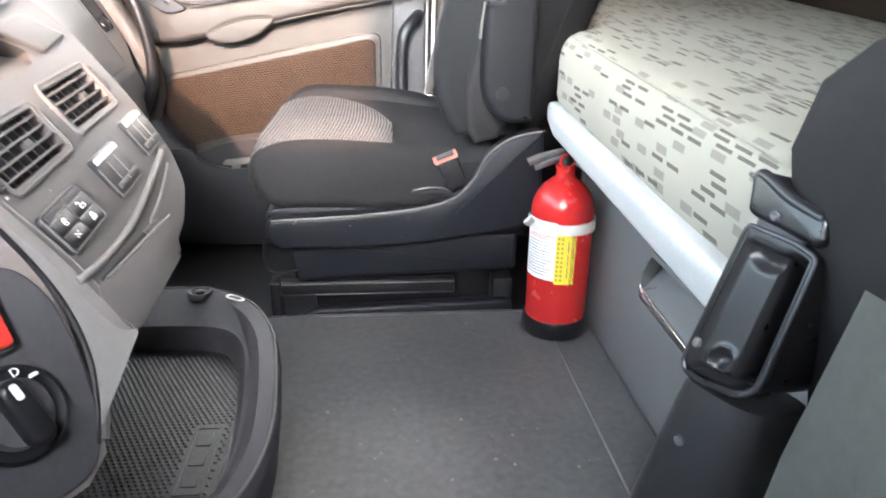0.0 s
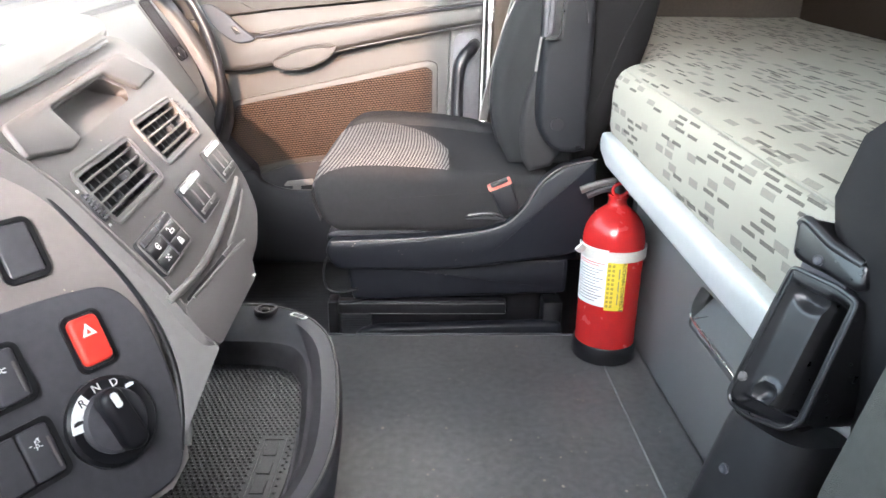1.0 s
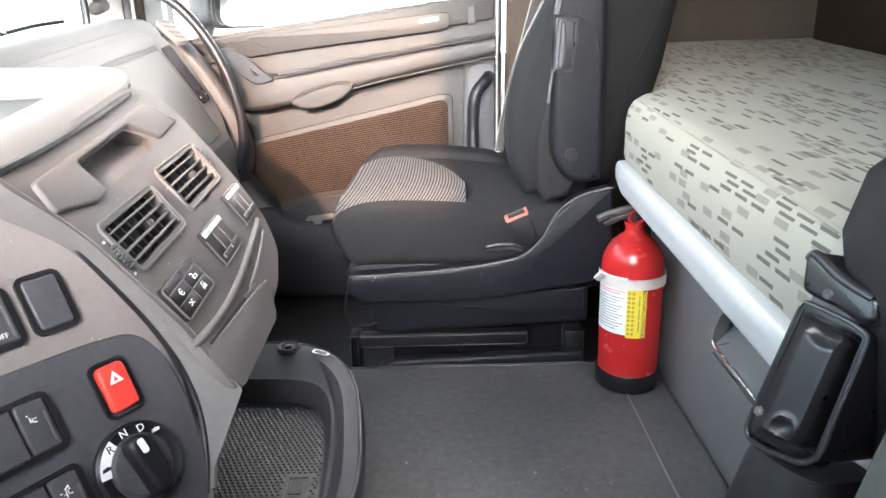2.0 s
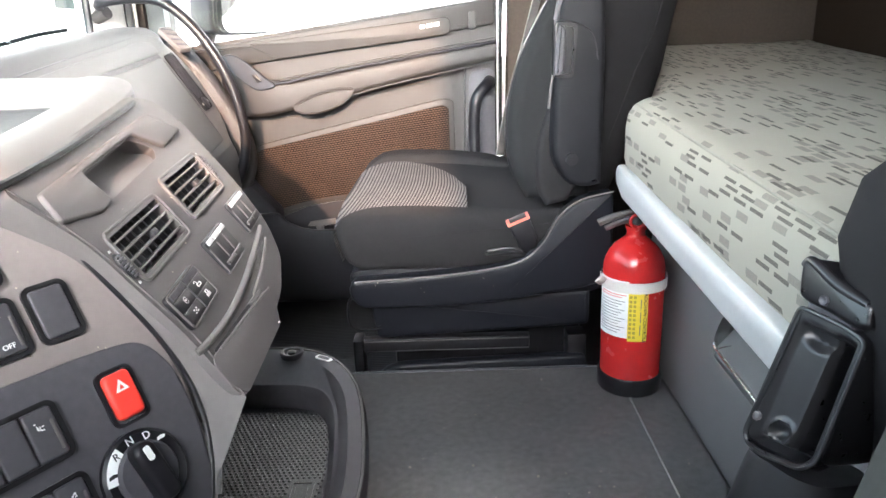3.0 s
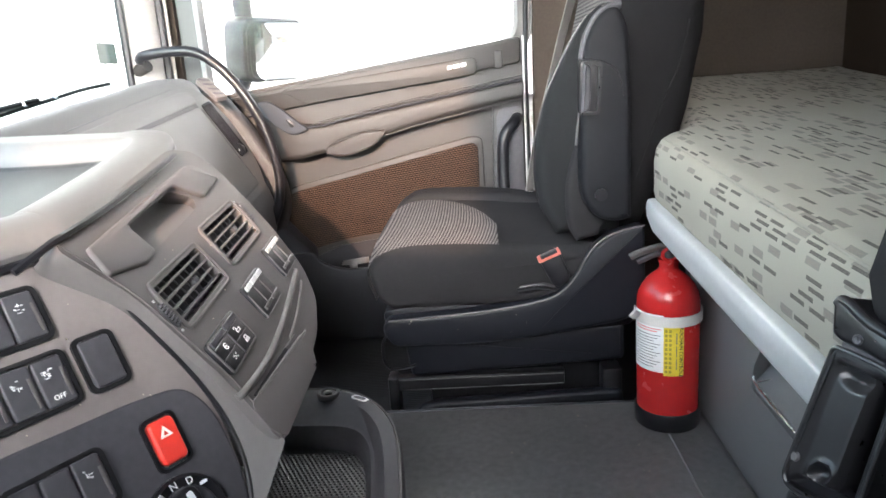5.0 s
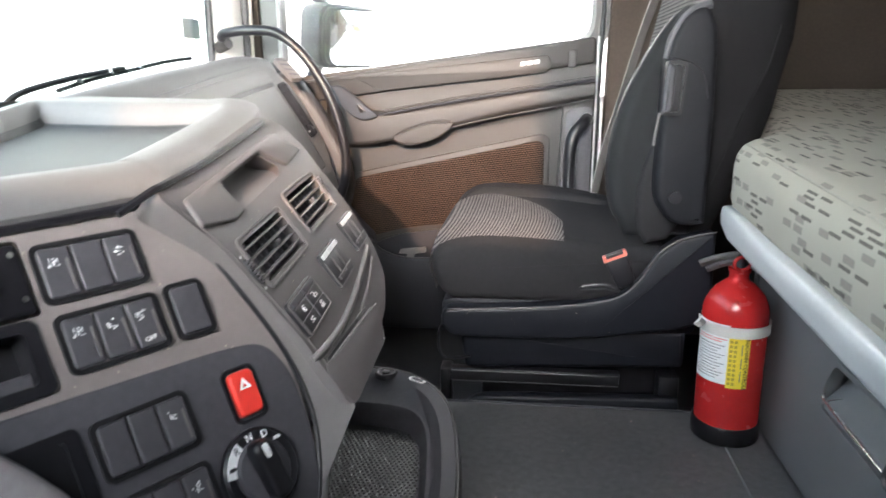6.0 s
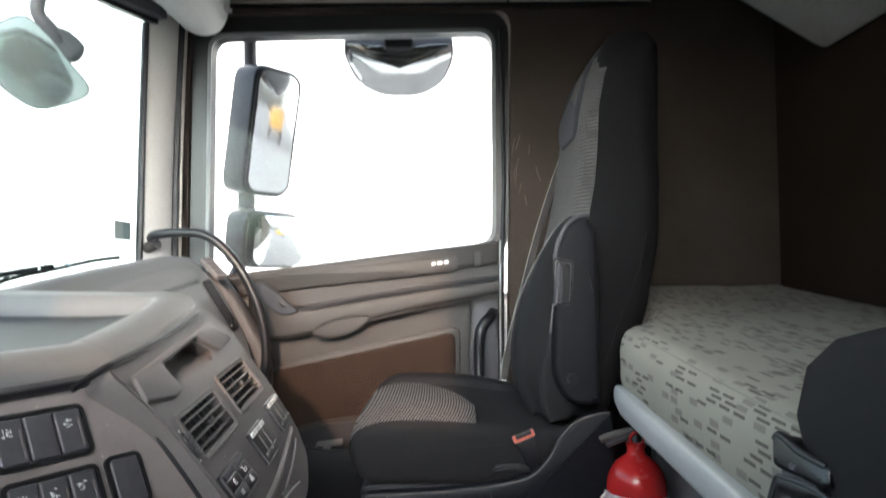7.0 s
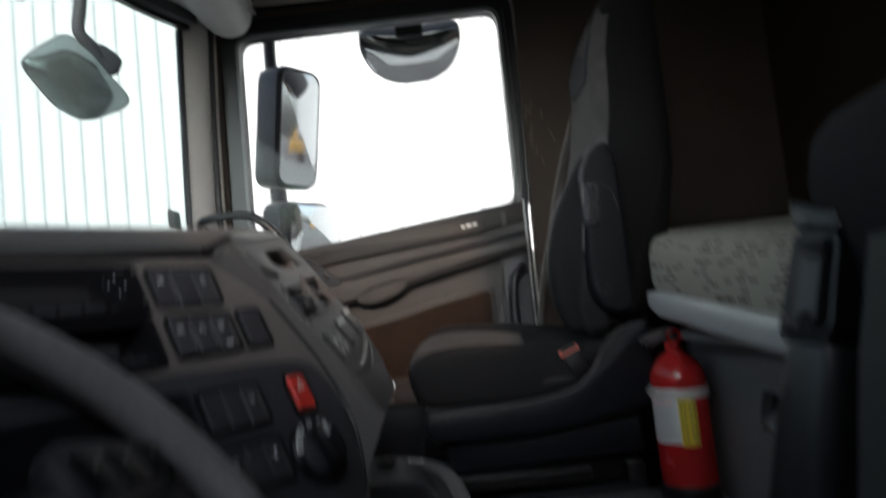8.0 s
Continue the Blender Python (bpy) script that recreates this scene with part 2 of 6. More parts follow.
# ---- mesh helpers ----
def part(name, bm, material, parent=None, label="", smooth=True, m=None):
    """Links a bmesh as one mesh object, under a thing or part if given."""
    me = bpy.data.meshes.new(name)
    if m is not None:
        bm.transform(m)
    bmesh.ops.recalc_face_normals(bm, faces=bm.faces)
    bm.to_mesh(me)
    bm.free()
    if smooth:
        me.polygons.foreach_set("use_smooth", [True] * len(me.polygons))
        me.set_sharp_from_angle(angle=radians(38))
    me.materials.append(material)
    ob = new(name, me)
    hang(ob, parent)
    if label:
        tagged(ob, label)
    return ob


def hang(ob, parent):
    """Parents a part whose mesh is given in the place's own coordinates."""
    if parent is not None:
        ob.parent = parent
        if parent.type == "EMPTY":
            ob.matrix_parent_inverse = Matrix.Translation(-parent.location)


def thing(name, label, category, group="", kind="", at=(0, 0, 0)):
    ob = new(name)
    ob.empty_display_size = 0.05
    ob.location = at
    return tagged(ob, label, category, group, kind)


def box(x0, x1, y0, y1, z0, z1, bevel=0.0, seg=2, bm=None):
    bm = bm or bmesh.new()
    vs = [bm.verts.new((x, y, z)) for x in (x0, x1) for y in (y0, y1) for z in (z0, z1)]
    f = [bm.faces.new([vs[i] for i in q]) for q in ((0, 1, 3, 2), (4, 6, 7, 5), (0, 4, 5, 1), (2, 3, 7, 6), (0, 2, 6, 4), (1, 5, 7, 3))]
    if bevel:
        bmesh.ops.bevel(bm, geom=list({e for q in f for e in q.edges}), offset=bevel, segments=seg, affect="EDGES", profile=0.5)
    return bm


def inset(outline, d):
    """The outline drawn in by d along its own normals."""
    n = len(outline)
    area = sum(outline[i][0] * outline[(i + 1) % n][1] - outline[(i + 1) % n][0] * outline[i][1] for i in range(n))
    s = 1 if area > 0 else -1
    out = []
    for i in range(n):
        p, q, r = (Vector(outline[(i + k) % n]) for k in (-1, 0, 1))
        a, b = (q - p), (r - q)
        a = a.normalized() if a.length > 1e-9 else b.normalized()
        b = b.normalized() if b.length > 1e-9 else a
        m = Vector((-(a.y + b.y), a.x + b.x))
        m = m.normalized() if m.length > 1e-6 else Vector((-a.y, a.x))
        k = max(0.5, m.dot(Vector((-a.y, a.x))))
        out.append((q.x + s * m.x * d / k, q.y + s * m.y * d / k))
    return out


def prism(outline, h0, h1, axis="y", bevel=0.0, seg=2, bm=None):
    """A closed outline of (a, b) pushed along an axis from h0 to h1, its rims rounded. axis y: (x, z); x: (y, z); z: (x, y)."""
    put = {"y": lambda a, b, h: (a, h, b), "x": lambda a, b, h: (h, a, b), "z": lambda a, b, h: (a, b, h)}[axis]
    s = 1 if h1 > h0 else -1
    bevel = min(bevel, abs(h1 - h0) * 0.48)
    if bevel:
        steps = [(bevel * (1 - math.sin(t)), bevel * (1 - math.cos(t))) for t in (math.pi / 2 * k / seg for k in range(seg + 1))]
        levels = [(i, h0 + s * d) for i, d in steps] + [(i, h1 - s * d) for i, d in steps[::-1]]
    else:
        levels = [(0, h0), (0, h1)]
    return loft([[put(a, b, h) for a, b in (inset(outline, i) if i > 1e-9 else outline)] for i, h in levels], bm=bm)


def smooth_line(points, steps=6, closed=False):
    """Catmull-Rom through points of any dimension."""
    p = [np.array(q, float) for q in points]
    n = len(p)
    out = []
    for i in range(n if closed else n - 1):
        a, b, c, d = (p[(i + k) % n] if closed else p[min(max(i + k, 0), n - 1)] for k in (-1, 0, 1, 2))
        for s in range(steps):
            t = s / steps
            out.append(0.5 * (2 * b + (c - a) * t + (2 * a - 5 * b + 4 * c - d) * t * t + (3 * b - a - 3 * c + d) * t ** 3))
    if not closed:
        out.append(p[-1])
    return [tuple(q) for q in out]


def rounded(x0, x1, y0, y1, r, seg=5):
    """Outline of a rectangle with round corners."""
    out = []
    for cx, cy, a in ((x1 - r, y1 - r, 0), (x0 + r, y1 - r, 90), (x0 + r, y0 + r, 180), (x1 - r, y0 + r, 270)):
        for k in range(seg + 1):
            t = radians(a + 90 * k / seg)
            out.append((cx + r * math.cos(t), cy + r * math.sin(t)))
    return out


def loft(rings, closed=True, caps=True, bm=None):
    """Skin over rings with the same number of points."""
    bm = bm or bmesh.new()
    vs = [[bm.verts.new(p) for p in r] for r in rings]
    n = len(vs[0])
    for a, b in zip(vs, vs[1:]):
        for i in range(n if closed else n - 1):
            bm.faces.new((a[i], a[(i + 1) % n], b[(i + 1) % n], b[i]))
    if caps and closed:
        bm.faces.new(vs[0][::-1])
        bm.faces.new(vs[-1])
    return bm


def tube(points, r, sides=10, steps=6, flat=1.0, bm=None, smooth_path=True):
    """A round or flattened bar along a smooth path."""
    path = [Vector(p) for p in (smooth_line(points, steps) if smooth_path else points)]
    rings, up = [], None
    for i, p in enumerate(path):
        d = (path[min(i + 1, len(path) - 1)] - path[max(i - 1, 0)]).normalized()
        if up is None:
            up = d.orthogonal().normalized()
        up = (up - d * up.dot(d)).normalized()
        side = d.cross(up)
        rings.append([p + up * r * math.cos(t) + side * r * flat * math.sin(t) for t in (2 * math.pi * k / sides for k in range(sides))])
    return loft(rings, bm=bm)


def spin(profile, sides=32, bm=None):
    """A turned body about z from (radius, height) pairs."""
    rings = [[(max(r, 1e-4) * math.cos(t), max(r, 1e-4) * math.sin(t), z) for t in (2 * math.pi * k / sides for k in range(sides))] for r, z in profile]
    return loft(rings, bm=bm)


def frame_of(origin, u, n):
    """Local axes on a slanted panel: u along it, v up it, n out of it."""
    n = Vector(n).normalized()
    u = Vector(u)
    u = (u - n * u.dot(n)).normalized()
    v = n.cross(u)
    m = Matrix((u, v, n)).transposed().to_4x4()
    m.translation = origin
    return m


def plate(outline, h0, h1, bevel=0.0, seg=2, bm=None):
    """A plate in local u, v with its thickness along n."""
    return prism(outline, h0, h1, "z", bevel, seg, bm)


def holed(outer, holes, h0, h1, bm=None):
    """A plate with holes through it (outlines in local u, v)."""
    bm = bm or bmesh.new()
    loops = []
    for o in (outer, *holes):
        vs = [bm.verts.new((a, b, h1)) for a, b in o]
        loops.append([bm.edges.new((vs[i], vs[(i + 1) % len(vs)])) for i in range(len(vs))])
    fill = bmesh.ops.triangle_fill(bm, edges=[e for q in loops for e in q], use_beauty=True)
    faces = [g for g in fill["geom"] if isinstance(g, bmesh.types.BMFace)]
    ext = bmesh.ops.extrude_face_region(bm, geom=faces)
    down = [g for g in ext["geom"] if isinstance(g, bmesh.types.BMVert)]
    bmesh.ops.translate(bm, verts=down, vec=(0, 0, h0 - h1))
    return bm


def text_part(name, words, size, m, material, parent, label="", depth=0.0004):
    """Lettering as a thin mesh on a surface; centred at the origin of m."""
    cu = bpy.data.curves.new(name, "FONT")
    cu.body, cu.size, cu.align_x, cu.align_y, cu.extrude = words, size, "CENTER", "CENTER", depth
    cu.resolution_u = 3
    tmp = new(name, cu)
    me = bpy.data.meshes.new_from_object(tmp.evaluated_get(bpy.context.evaluated_depsgraph_get()))
    bpy.data.objects.remove(tmp)
    bpy.data.curves.remove(cu)
    me.name = name
    me.transform(m)
    me.materials.clear()
    me.materials.append(material)
    ob = new(name, me)
    hang(ob, parent)
    if label:
        tagged(ob, label)
    return ob


# ---- the cab: x to the rear, y to the passenger's door, z up from the tunnel cover ----
def side(outline, holes, y0, y1):
    """An upright panel across y from outlines in x, z."""
    bm = holed(outline, holes, y0, y1)
    bm.transform(Matrix(((1, 0, 0, 0), (0, 0, 1, 0), (0, 1, 0, 0), (0, 0, 0, 1))))
    return bm


def across(outline, holes, x0, x1):
    """An upright panel across x from outlines in y, z."""
    bm = holed(outline, holes, x0, x1)
    bm.transform(Matrix(((0, 0, 1, 0), (1, 0, 0, 0), (0, 1, 0, 0), (0, 0, 0, 1))))
    return bm


def soft_polygon(points, r, seg=5):
    """A polygon with rounded corners."""
    out = []
    n = len(points)
    for i in range(n):
        a, b, c = (np.array(points[(i + k) % n], float) for k in (-1, 0, 1))
        d0, d1 = (a - b) / np.linalg.norm(a - b), (c - b) / np.linalg.norm(c - b)
        rr = min(r, 0.45 * np.linalg.norm(a - b), 0.45 * np.linalg.norm(c - b))
        p0, p1 = b + d0 * rr, b + d1 * rr
        for k in range(seg + 1):
            t = k / seg
            out.append(tuple((1 - t) ** 2 * p0 + 2 * t * (1 - t) * b + t * t * p1))
    return out


# floor
tunnel = tagged(part("floor", box(-0.40, 0.475, 0.40, 1.235, -0.42, 0.0, 0.012, 3), FLOORMAT), "worn black rubber mat on engine tunnel", "floor", kind="structure")
part("mat_seam", tube([(0.39, 1.225, 0.001), (0.39, 0.42, 0.0005)], 0.0026, 6, smooth_path=False), LOCKER, tunnel)
part("mat_edge", tube([(-0.38, 1.228, -0.001), (0.46, 1.228, -0.001)], 0.004, 8, smooth_path=False), DARK, tunnel)
low = tagged(part("floor_passenger", box(-1.0, 0.55, 1.239, 1.86, -0.42, -0.08, 0), RUBBER), "ribbed black rubber mat in the footwell", "floor", kind="structure")
ribs = bmesh.new()
for k in range(62):
    prism([(1.26 + k * 0.0092, -0.0802), (1.2622 + k * 0.0092, -0.0786), (1.2648 + k * 0.0092, -0.0786), (1.267 + k * 0.0092, -0.0802)], -0.70, 0.10, "x", bm=ribs)
tagged(part("rib", ribs, RUBBER, low), kind="stuff")
tagged(part("floor_driver", box(-1.0, 0.55, -0.45, 0.395, -0.42, -0.08, 0), FLOORMAT), "black rubber mat at the pedals", "floor", kind="structure")
tagged(part("floor_rear", box(0.551, 1.10, -0.42, 1.95, -0.42, -0.06), FLOORMAT), "black rubber floor under the bed", "floor", kind="structure")
part("filler", box(0.476, 0.5505, 0.396, 1.238, -0.42, -0.03), FLOORMAT, tunnel)
tagged(part("sill_trim", box(-0.62, 0.2, 1.835, 1.85, -0.079, -0.072, 0.002), SILVER), "thin light metal strip along the door sill", "trim", kind="structure")

# passenger's side: door with its window, and the wall behind it
WIN = soft_polygon([(-0.655, 0.632), (0.188, 0.732), (0.192, 1.362), (-0.648, 1.352)], 0.05)
# driver's window: invented outline, cut so the sun misses most of the dash
SUN_OPENING = soft_polygon([(-0.500, 0.790), (-0.10, 0.815), (0.188, 0.80), (0.192, 1.362), (-0.490, 1.355)], 0.05)
FRAME_OUT = soft_polygon([(-0.715, 0.60), (0.236, 0.69), (0.244, 1.425), (-0.705, 1.415)], 0.075)
door = thing("door_1", "taupe moulded truck door with brown mesh pocket", "door", kind="structure", at=(-0.25, 1.9, -0.06))
part("door_panel", side(soft_polygon([(-0.72, -0.06), (0.205, -0.06), (0.207, 0.735), (-0.70, 0.628)], 0.01), [], 1.872, 1.95), TAUPE, door)
part("window_frame", side(FRAME_OUT, [WIN], 1.884, 1.925), BLACK, door, "black rubber window seal")
part("frame_rim", side(soft_polygon([(-0.665, 0.622), (0.198, 0.722), (0.202, 1.374), (-0.658, 1.364)], 0.055), [WIN], 1.874, 1.8835), FRAMEGREY, door)
glass = part("pane", side(WIN, [], 1.905, 1.909), PANE, door, "clear side window glass", smooth=False)
glass.visible_shadow = False
# window ledge and its long inlay
part("ledge", prism(soft_polygon([(-0.56, 0.575), (0.20, 0.668), (0.20, 0.733), (-0.60, 0.628)], 0.012), 1.852, 1.8725, "y", 0.006), TAUPE, door)
part("inlay", prism(soft_polygon([(-0.452, 0.640), (-0.375, 0.600), (0.085, 0.646), (0.085, 0.690)], 0.02), 1.846, 1.8525, "y", 0.004), TAUPE, door)
mark = part("badge", prism([(0.006, 0.6615), (0.018, 0.6630), (0.018, 0.6725), (0.006, 0.671)], 1.8445, 1.8462, "y"), WHITE, door, "small white maker's badge as plain blocks")
part("badge_block", prism([(0.022, 0.6635), (0.038, 0.6655), (0.038, 0.6750), (0.022, 0.673)], 1.8445, 1.8462, "y"), WHITE, mark)
part("badge_block", prism([(0.042, 0.666), (0.056, 0.668), (0.056, 0.6775), (0.042, 0.6755)], 1.8445, 1.8462, "y"), WHITE, mark)
part("lock_plate", prism(soft_polygon([(0.132, 0.655), (0.152, 0.657), (0.152, 0.702), (0.132, 0.70)], 0.005), 1.848, 1.8525, "y", 0.002), TAUPEDARK, door)
# armrest bulge, pull cup, switch plate
arm_line = [(-0.53, 0.47, 0.585, 0.06), (-0.50, 0.458, 0.578, 0.02), (-0.45, 0.455, 0.562, 0.004), (-0.40, 0.457, 0.548, 0.0), (-0.335, 0.470, 0.544, 0.0), (-0.2, 0.500, 0.566, 0.0), (0.0, 0.544, 0.597, 0.0), (0.198, 0.578, 0.626, 0.002)]
part("armrest", loft([[(x, y, z) for y, z in rounded(1.800 + d, 1.876, z0, z1, 0.014, 4)] for x, z0, z1, d in arm_line]), TAUPE, door)
part("armrest_seam", tube([(-0.39, 1.803, 0.535), (-0.315, 1.801, 0.547), (-0.211, 1.800, 0.566), (-0.063, 1.800, 0.588), (0.197, 1.801, 0.624)], 0.0036, 8), KICK, door)
part("armrest_lip", tube([(-0.36, 1.803, 0.548), (-0.211, 1.803, 0.574), (-0.063, 1.803, 0.596), (0.197, 1.804, 0.632)], 0.003, 8), TAUPEDARK, door)
part("armrest_seam", tube([(-0.168, 1.803, 0.506), (-0.06, 1.803, 0.530), (0.197, 1.804, 0.577)], 0.0022, 8), TAUPEDARK, door)
cup = smooth_line([(-0.333, 0.477), (-0.297, 0.502), (-0.244, 0.519), (-0.199, 0.524), (-0.170, 0.517), (-0.202, 0.484), (-0.256, 0.464), (-0.301, 0.461)], 4, True)
pull = part("pull_cup", prism(cup, 1.7985, 1.81, "y", 0.0035, 4), TAUPE, door, "moulded grab cup")
part("cup_lip", tube([(a, 1.7995, b) for a, b in cup + cup[:1]], 0.0014, 8, smooth_path=False), TAUPE, pull)
# raised bar stands in for the shade under the cup's upper edge
part("cup_shade_bar", tube([(-0.318, 1.797, 0.486), (-0.27, 1.796, 0.507), (-0.22, 1.796, 0.518), (-0.18, 1.797, 0.518)], 0.003, 6), TAUPEDARK, pull)
plate_b = part("switch_plate", prism(smooth_line([(-0.505, 0.603), (-0.490, 0.616), (-0.465, 0.613), (-0.432, 0.590), (-0.395, 0.556), (-0.372, 0.536), (-0.40, 0.526), (-0.428, 0.530), (-0.468, 0.562)], 4, True), 1.786, 1.803, "y", 0.004, 3), GLOSSDARK, door, "dark window switch plate")
part("switch", prism(soft_polygon([(-0.428, 0.566), (-0.416, 0.566), (-0.402, 0.548), (-0.416, 0.545)], 0.003), 1.782, 1.788, "y", 0.002), BLACK, plate_b)
part("mesh_rim", prism(soft_polygon([(-0.535, 0.30), (-0.46, 0.372), (0.06, 0.482), (0.088, 0.475), (0.088, 0.235), (-0.26, 0.210), (-0.33, 0.198), (-0.39, 0.184), (-0.425, 0.165)], 0.03), 1.8665, 1.8745, "y", 0.003, 3), TAUPE, door)
part("mesh_insert", prism(soft_polygon([(-0.515, 0.30), (-0.455, 0.358), (0.055, 0.464), (0.074, 0.455), (0.072, 0.250), (-0.264, 0.222), (-0.332, 0.211), (-0.387, 0.197), (-0.425, 0.185)], 0.02), 1.8635, 1.8675, "y", 0.0015, 2), MESH, door, "brown open mesh cloth insert")
lip = [(-0.395, 0.203), (-0.375, 0.176), (-0.340, 0.159), (-0.300, 0.151), (-0.25, 0.151), (0.12, 0.150)]
pocket = part("pocket", prism(soft_polygon(lip + [(0.12, -0.055), (-0.50, -0.055), (-0.48, 0.20)], 0.012), 1.765, 1.785, "y", 0.007, 3), KICK, door, "dark moulded door pocket, open at the top")
part("pocket_back", prism([(-0.43, -0.05), (0.10, -0.05), (0.10, 0.232), (-0.262, 0.207), (-0.332, 0.196), (-0.43, 0.160)], 1.862, 1.8662, "y"), KICK, pocket)
part("pocket_floor", box(-0.42, 0.11, 1.784, 1.863, -0.05, -0.03), KICK, pocket)
part("pocket_end", box(0.10, 0.12, 1.784, 1.863, -0.05, 0.150, 0.004), KICK, pocket)
part("divider", prism(soft_polygon([(-0.330, 0.150), (-0.322, 0.163), (-0.250, 0.171), (-0.250, 0.155), (-0.285, 0.150), (-0.288, 0.02), (-0.308, 0.02), (-0.306, 0.150)], 0.004), 1.815, 1.822, "y", 0.002), GREY, pocket, "grey divider inside the pocket")
part("kick_panel", prism(soft_polygon([(-0.72, -0.06), (-0.42, -0.06), (-0.40, 0.18), (-0.404, 0.202), (-0.441, 0.240), (-0.486, 0.297), (-0.525, 0.36), (-0.56, 0.46), (-0.70, 0.5)], 0.012), 1.786, 1.8735, "y", 0.02, 3), KICK, door)
part("end_strip", prism(soft_polygon([(0.10, 0.02), (0.200, 0.02), (0.202, 0.60), (0.12, 0.59)], 0.015), 1.846, 1.8735, "y", 0.006, 3), TAUPEDARK, door)
# flat dark plate stands in for the shade of a recess
part("grip_recess_shade", prism(soft_polygon([(0.118, 0.24), (0.196, 0.24), (0.198, 0.56), (0.130, 0.55)], 0.025), 1.8435, 1.8475, "y", 0.001), DARK, door, "dark plate for the shaded recess behind the grab bar")
part("grab_bar", tube([(0.185, 1.855, 0.525), (0.172, 1.80, 0.515), (0.145, 1.785, 0.48), (0.138, 1.785, 0.40), (0.14, 1.785, 0.32), (0.15, 1.85, 0.27)], 0.0155, 12), BLACK, door, "black grab bar at the door's rear edge")
part("door_seal", tube([(0.216, 1.868, 1.36), (0.222, 1.868, 0.95), (0.213, 1.868, 0.60), (0.207, 1.868, 0.0)], 0.006, 8), BLACK, door)
part("seal_lip", tube([(0.2085, 1.862, 0.735), (0.206, 1.862, 0.5), (0.204, 1.862, 0.30)], 0.0025, 8), SILVER, door)

hole = soft_polygon([(-0.725, -0.07), (0.224, -0.07), (0.25, 1.432), (-0.712, 1.422)], 0.06)
wall = tagged(part("wall_passenger", side([(-0.80, -0.42), (1.10, -0.42), (1.10, 1.80), (-0.80, 1.80)], [hole], 1.878, 1.95), LINING), "brown-grey fabric lined side wall behind the door", "wall", kind="structure")
part("upper_panel", prism([(-0.62, 1.452), (0.238, 1.452), (0.238, 1.79), (-0.62, 1.79)], 1.868, 1.8782, "y", 0.004), UPPER, wall)
part("upper_panel", prism([(0.245, 1.452), (0.67, 1.452), (0.70, 1.79), (0.245, 1.79)], 1.868, 1.8782, "y", 0.004), UPPER, wall)
part("panel_gap", prism([(-0.60, 1.438), (0.66, 1.436), (0.66, 1.450), (-0.60, 1.450)], 1.8725, 1.8785, "y"), BLACK, wall)
part("outer_skin", box(-0.72, 1.10, 1.951, 1.962, -1.0, 0.58), BODYWHITE, wall, "white painted outer body side")
part("slot_lining", box(0.2395, 0.2435, 1.872, 1.8786, 1.452, 1.79), BLACK, wall)
# scuffs on the trim behind the door
rs = random.Random(4)
for k, (x, z, ln) in enumerate(((0.256, 1.04, 0.05), (0.272, 1.05, 0.045), (0.262, 0.955, 0.04), (0.275, 0.905, 0.03), (0.268, 0.98, 0.05), (0.300, 1.02, 0.03), (0.318, 0.955, 0.045), (0.252, 0.93, 0.03), (0.284, 0.87, 0.03))):
    t = rs.uniform(-0.35, 0.35)
    part("scuff", tube([(x, 1.8775, z), (x + ln * t * 0.5, 1.8772, z - ln * 0.5), (x + ln * t, 1.8775, z - ln)], 0.0011, 5, 3), SCUFF, wall)

# driver's side, out of view: wall with its doorway, and a door added to limit the sun
tagged(part("wall_driver", side([(-0.80, -0.42), (1.10, -0.42), (1.10, 1.80), (-0.80, 1.80)], [soft_polygon([(-0.70, -0.07), (0.215, -0.07), (0.225, 1.40), (-0.68, 1.40)], 0.05)], -0.42, -0.34), LINING), "brown-grey lined driver's side with its doorway", "wall", kind="structure")
leaf = thing("door_2", "unseen taupe driver's door, added with a window cut to limit the sun", "door", kind="structure", at=(-0.25, -0.40, -0.06))
swing = Matrix.Translation((0.0, -0.348, 0.0))
part("door_panel", side(soft_polygon([(-0.705, -0.075), (0.220, -0.075), (0.230, 1.405), (-0.685, 1.405)], 0.05), [SUN_OPENING], -0.06, 0.0), TAUPE, leaf, m=swing)
leaf_pane = part("pane", side(inset(SUN_OPENING, -0.004), [], -0.03, -0.026), PANE, leaf, m=swing, smooth=False)
leaf_pane.visible_shadow = False

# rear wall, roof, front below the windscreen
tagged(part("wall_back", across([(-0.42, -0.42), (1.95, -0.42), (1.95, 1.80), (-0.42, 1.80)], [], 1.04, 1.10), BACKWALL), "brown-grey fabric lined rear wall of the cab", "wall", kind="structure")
tagged(part("ceiling", box(-0.98, 1.10, -0.42, 1.95, 1.80, 1.84), CEIL), "light grey lined roof", "ceiling", kind="structure")
tagged(part("wall_front", box(-1.02, -0.97, -0.42, 1.95, -0.42, 0.60), DARK), "front bulkhead under the windscreen", "wall", kind="structure")

# windscreen: a bowed pane between the pillars
def bow(y):
    s = abs(y - 0.795) / 0.955
    return -0.965 + 0.165 * s ** 3


def sheet(y0, y1, z0, z1, off, thick, n=24, lean=0.0):
    rings = []
    for k in range(n + 1):
        y = y0 + (y1 - y0) * k / n
        x = bow(y) + off
        rings.append([(x, y, z0), (x + thick, y, z0), (x + thick + lean, y, z1), (x + lean, y, z1)])
    return loft(rings)


screen = thing("window_1", "large bowed clear windscreen with black edge", "window", kind="structure", at=(-0.965, 0.795, 0.6))
pane = part("pane", sheet(-0.155, 1.748, 0.55, 1.375, 0.0, 0.005, lean=0.02), SCREEN, screen, "clear windscreen glass")
pane.visible_shadow = False
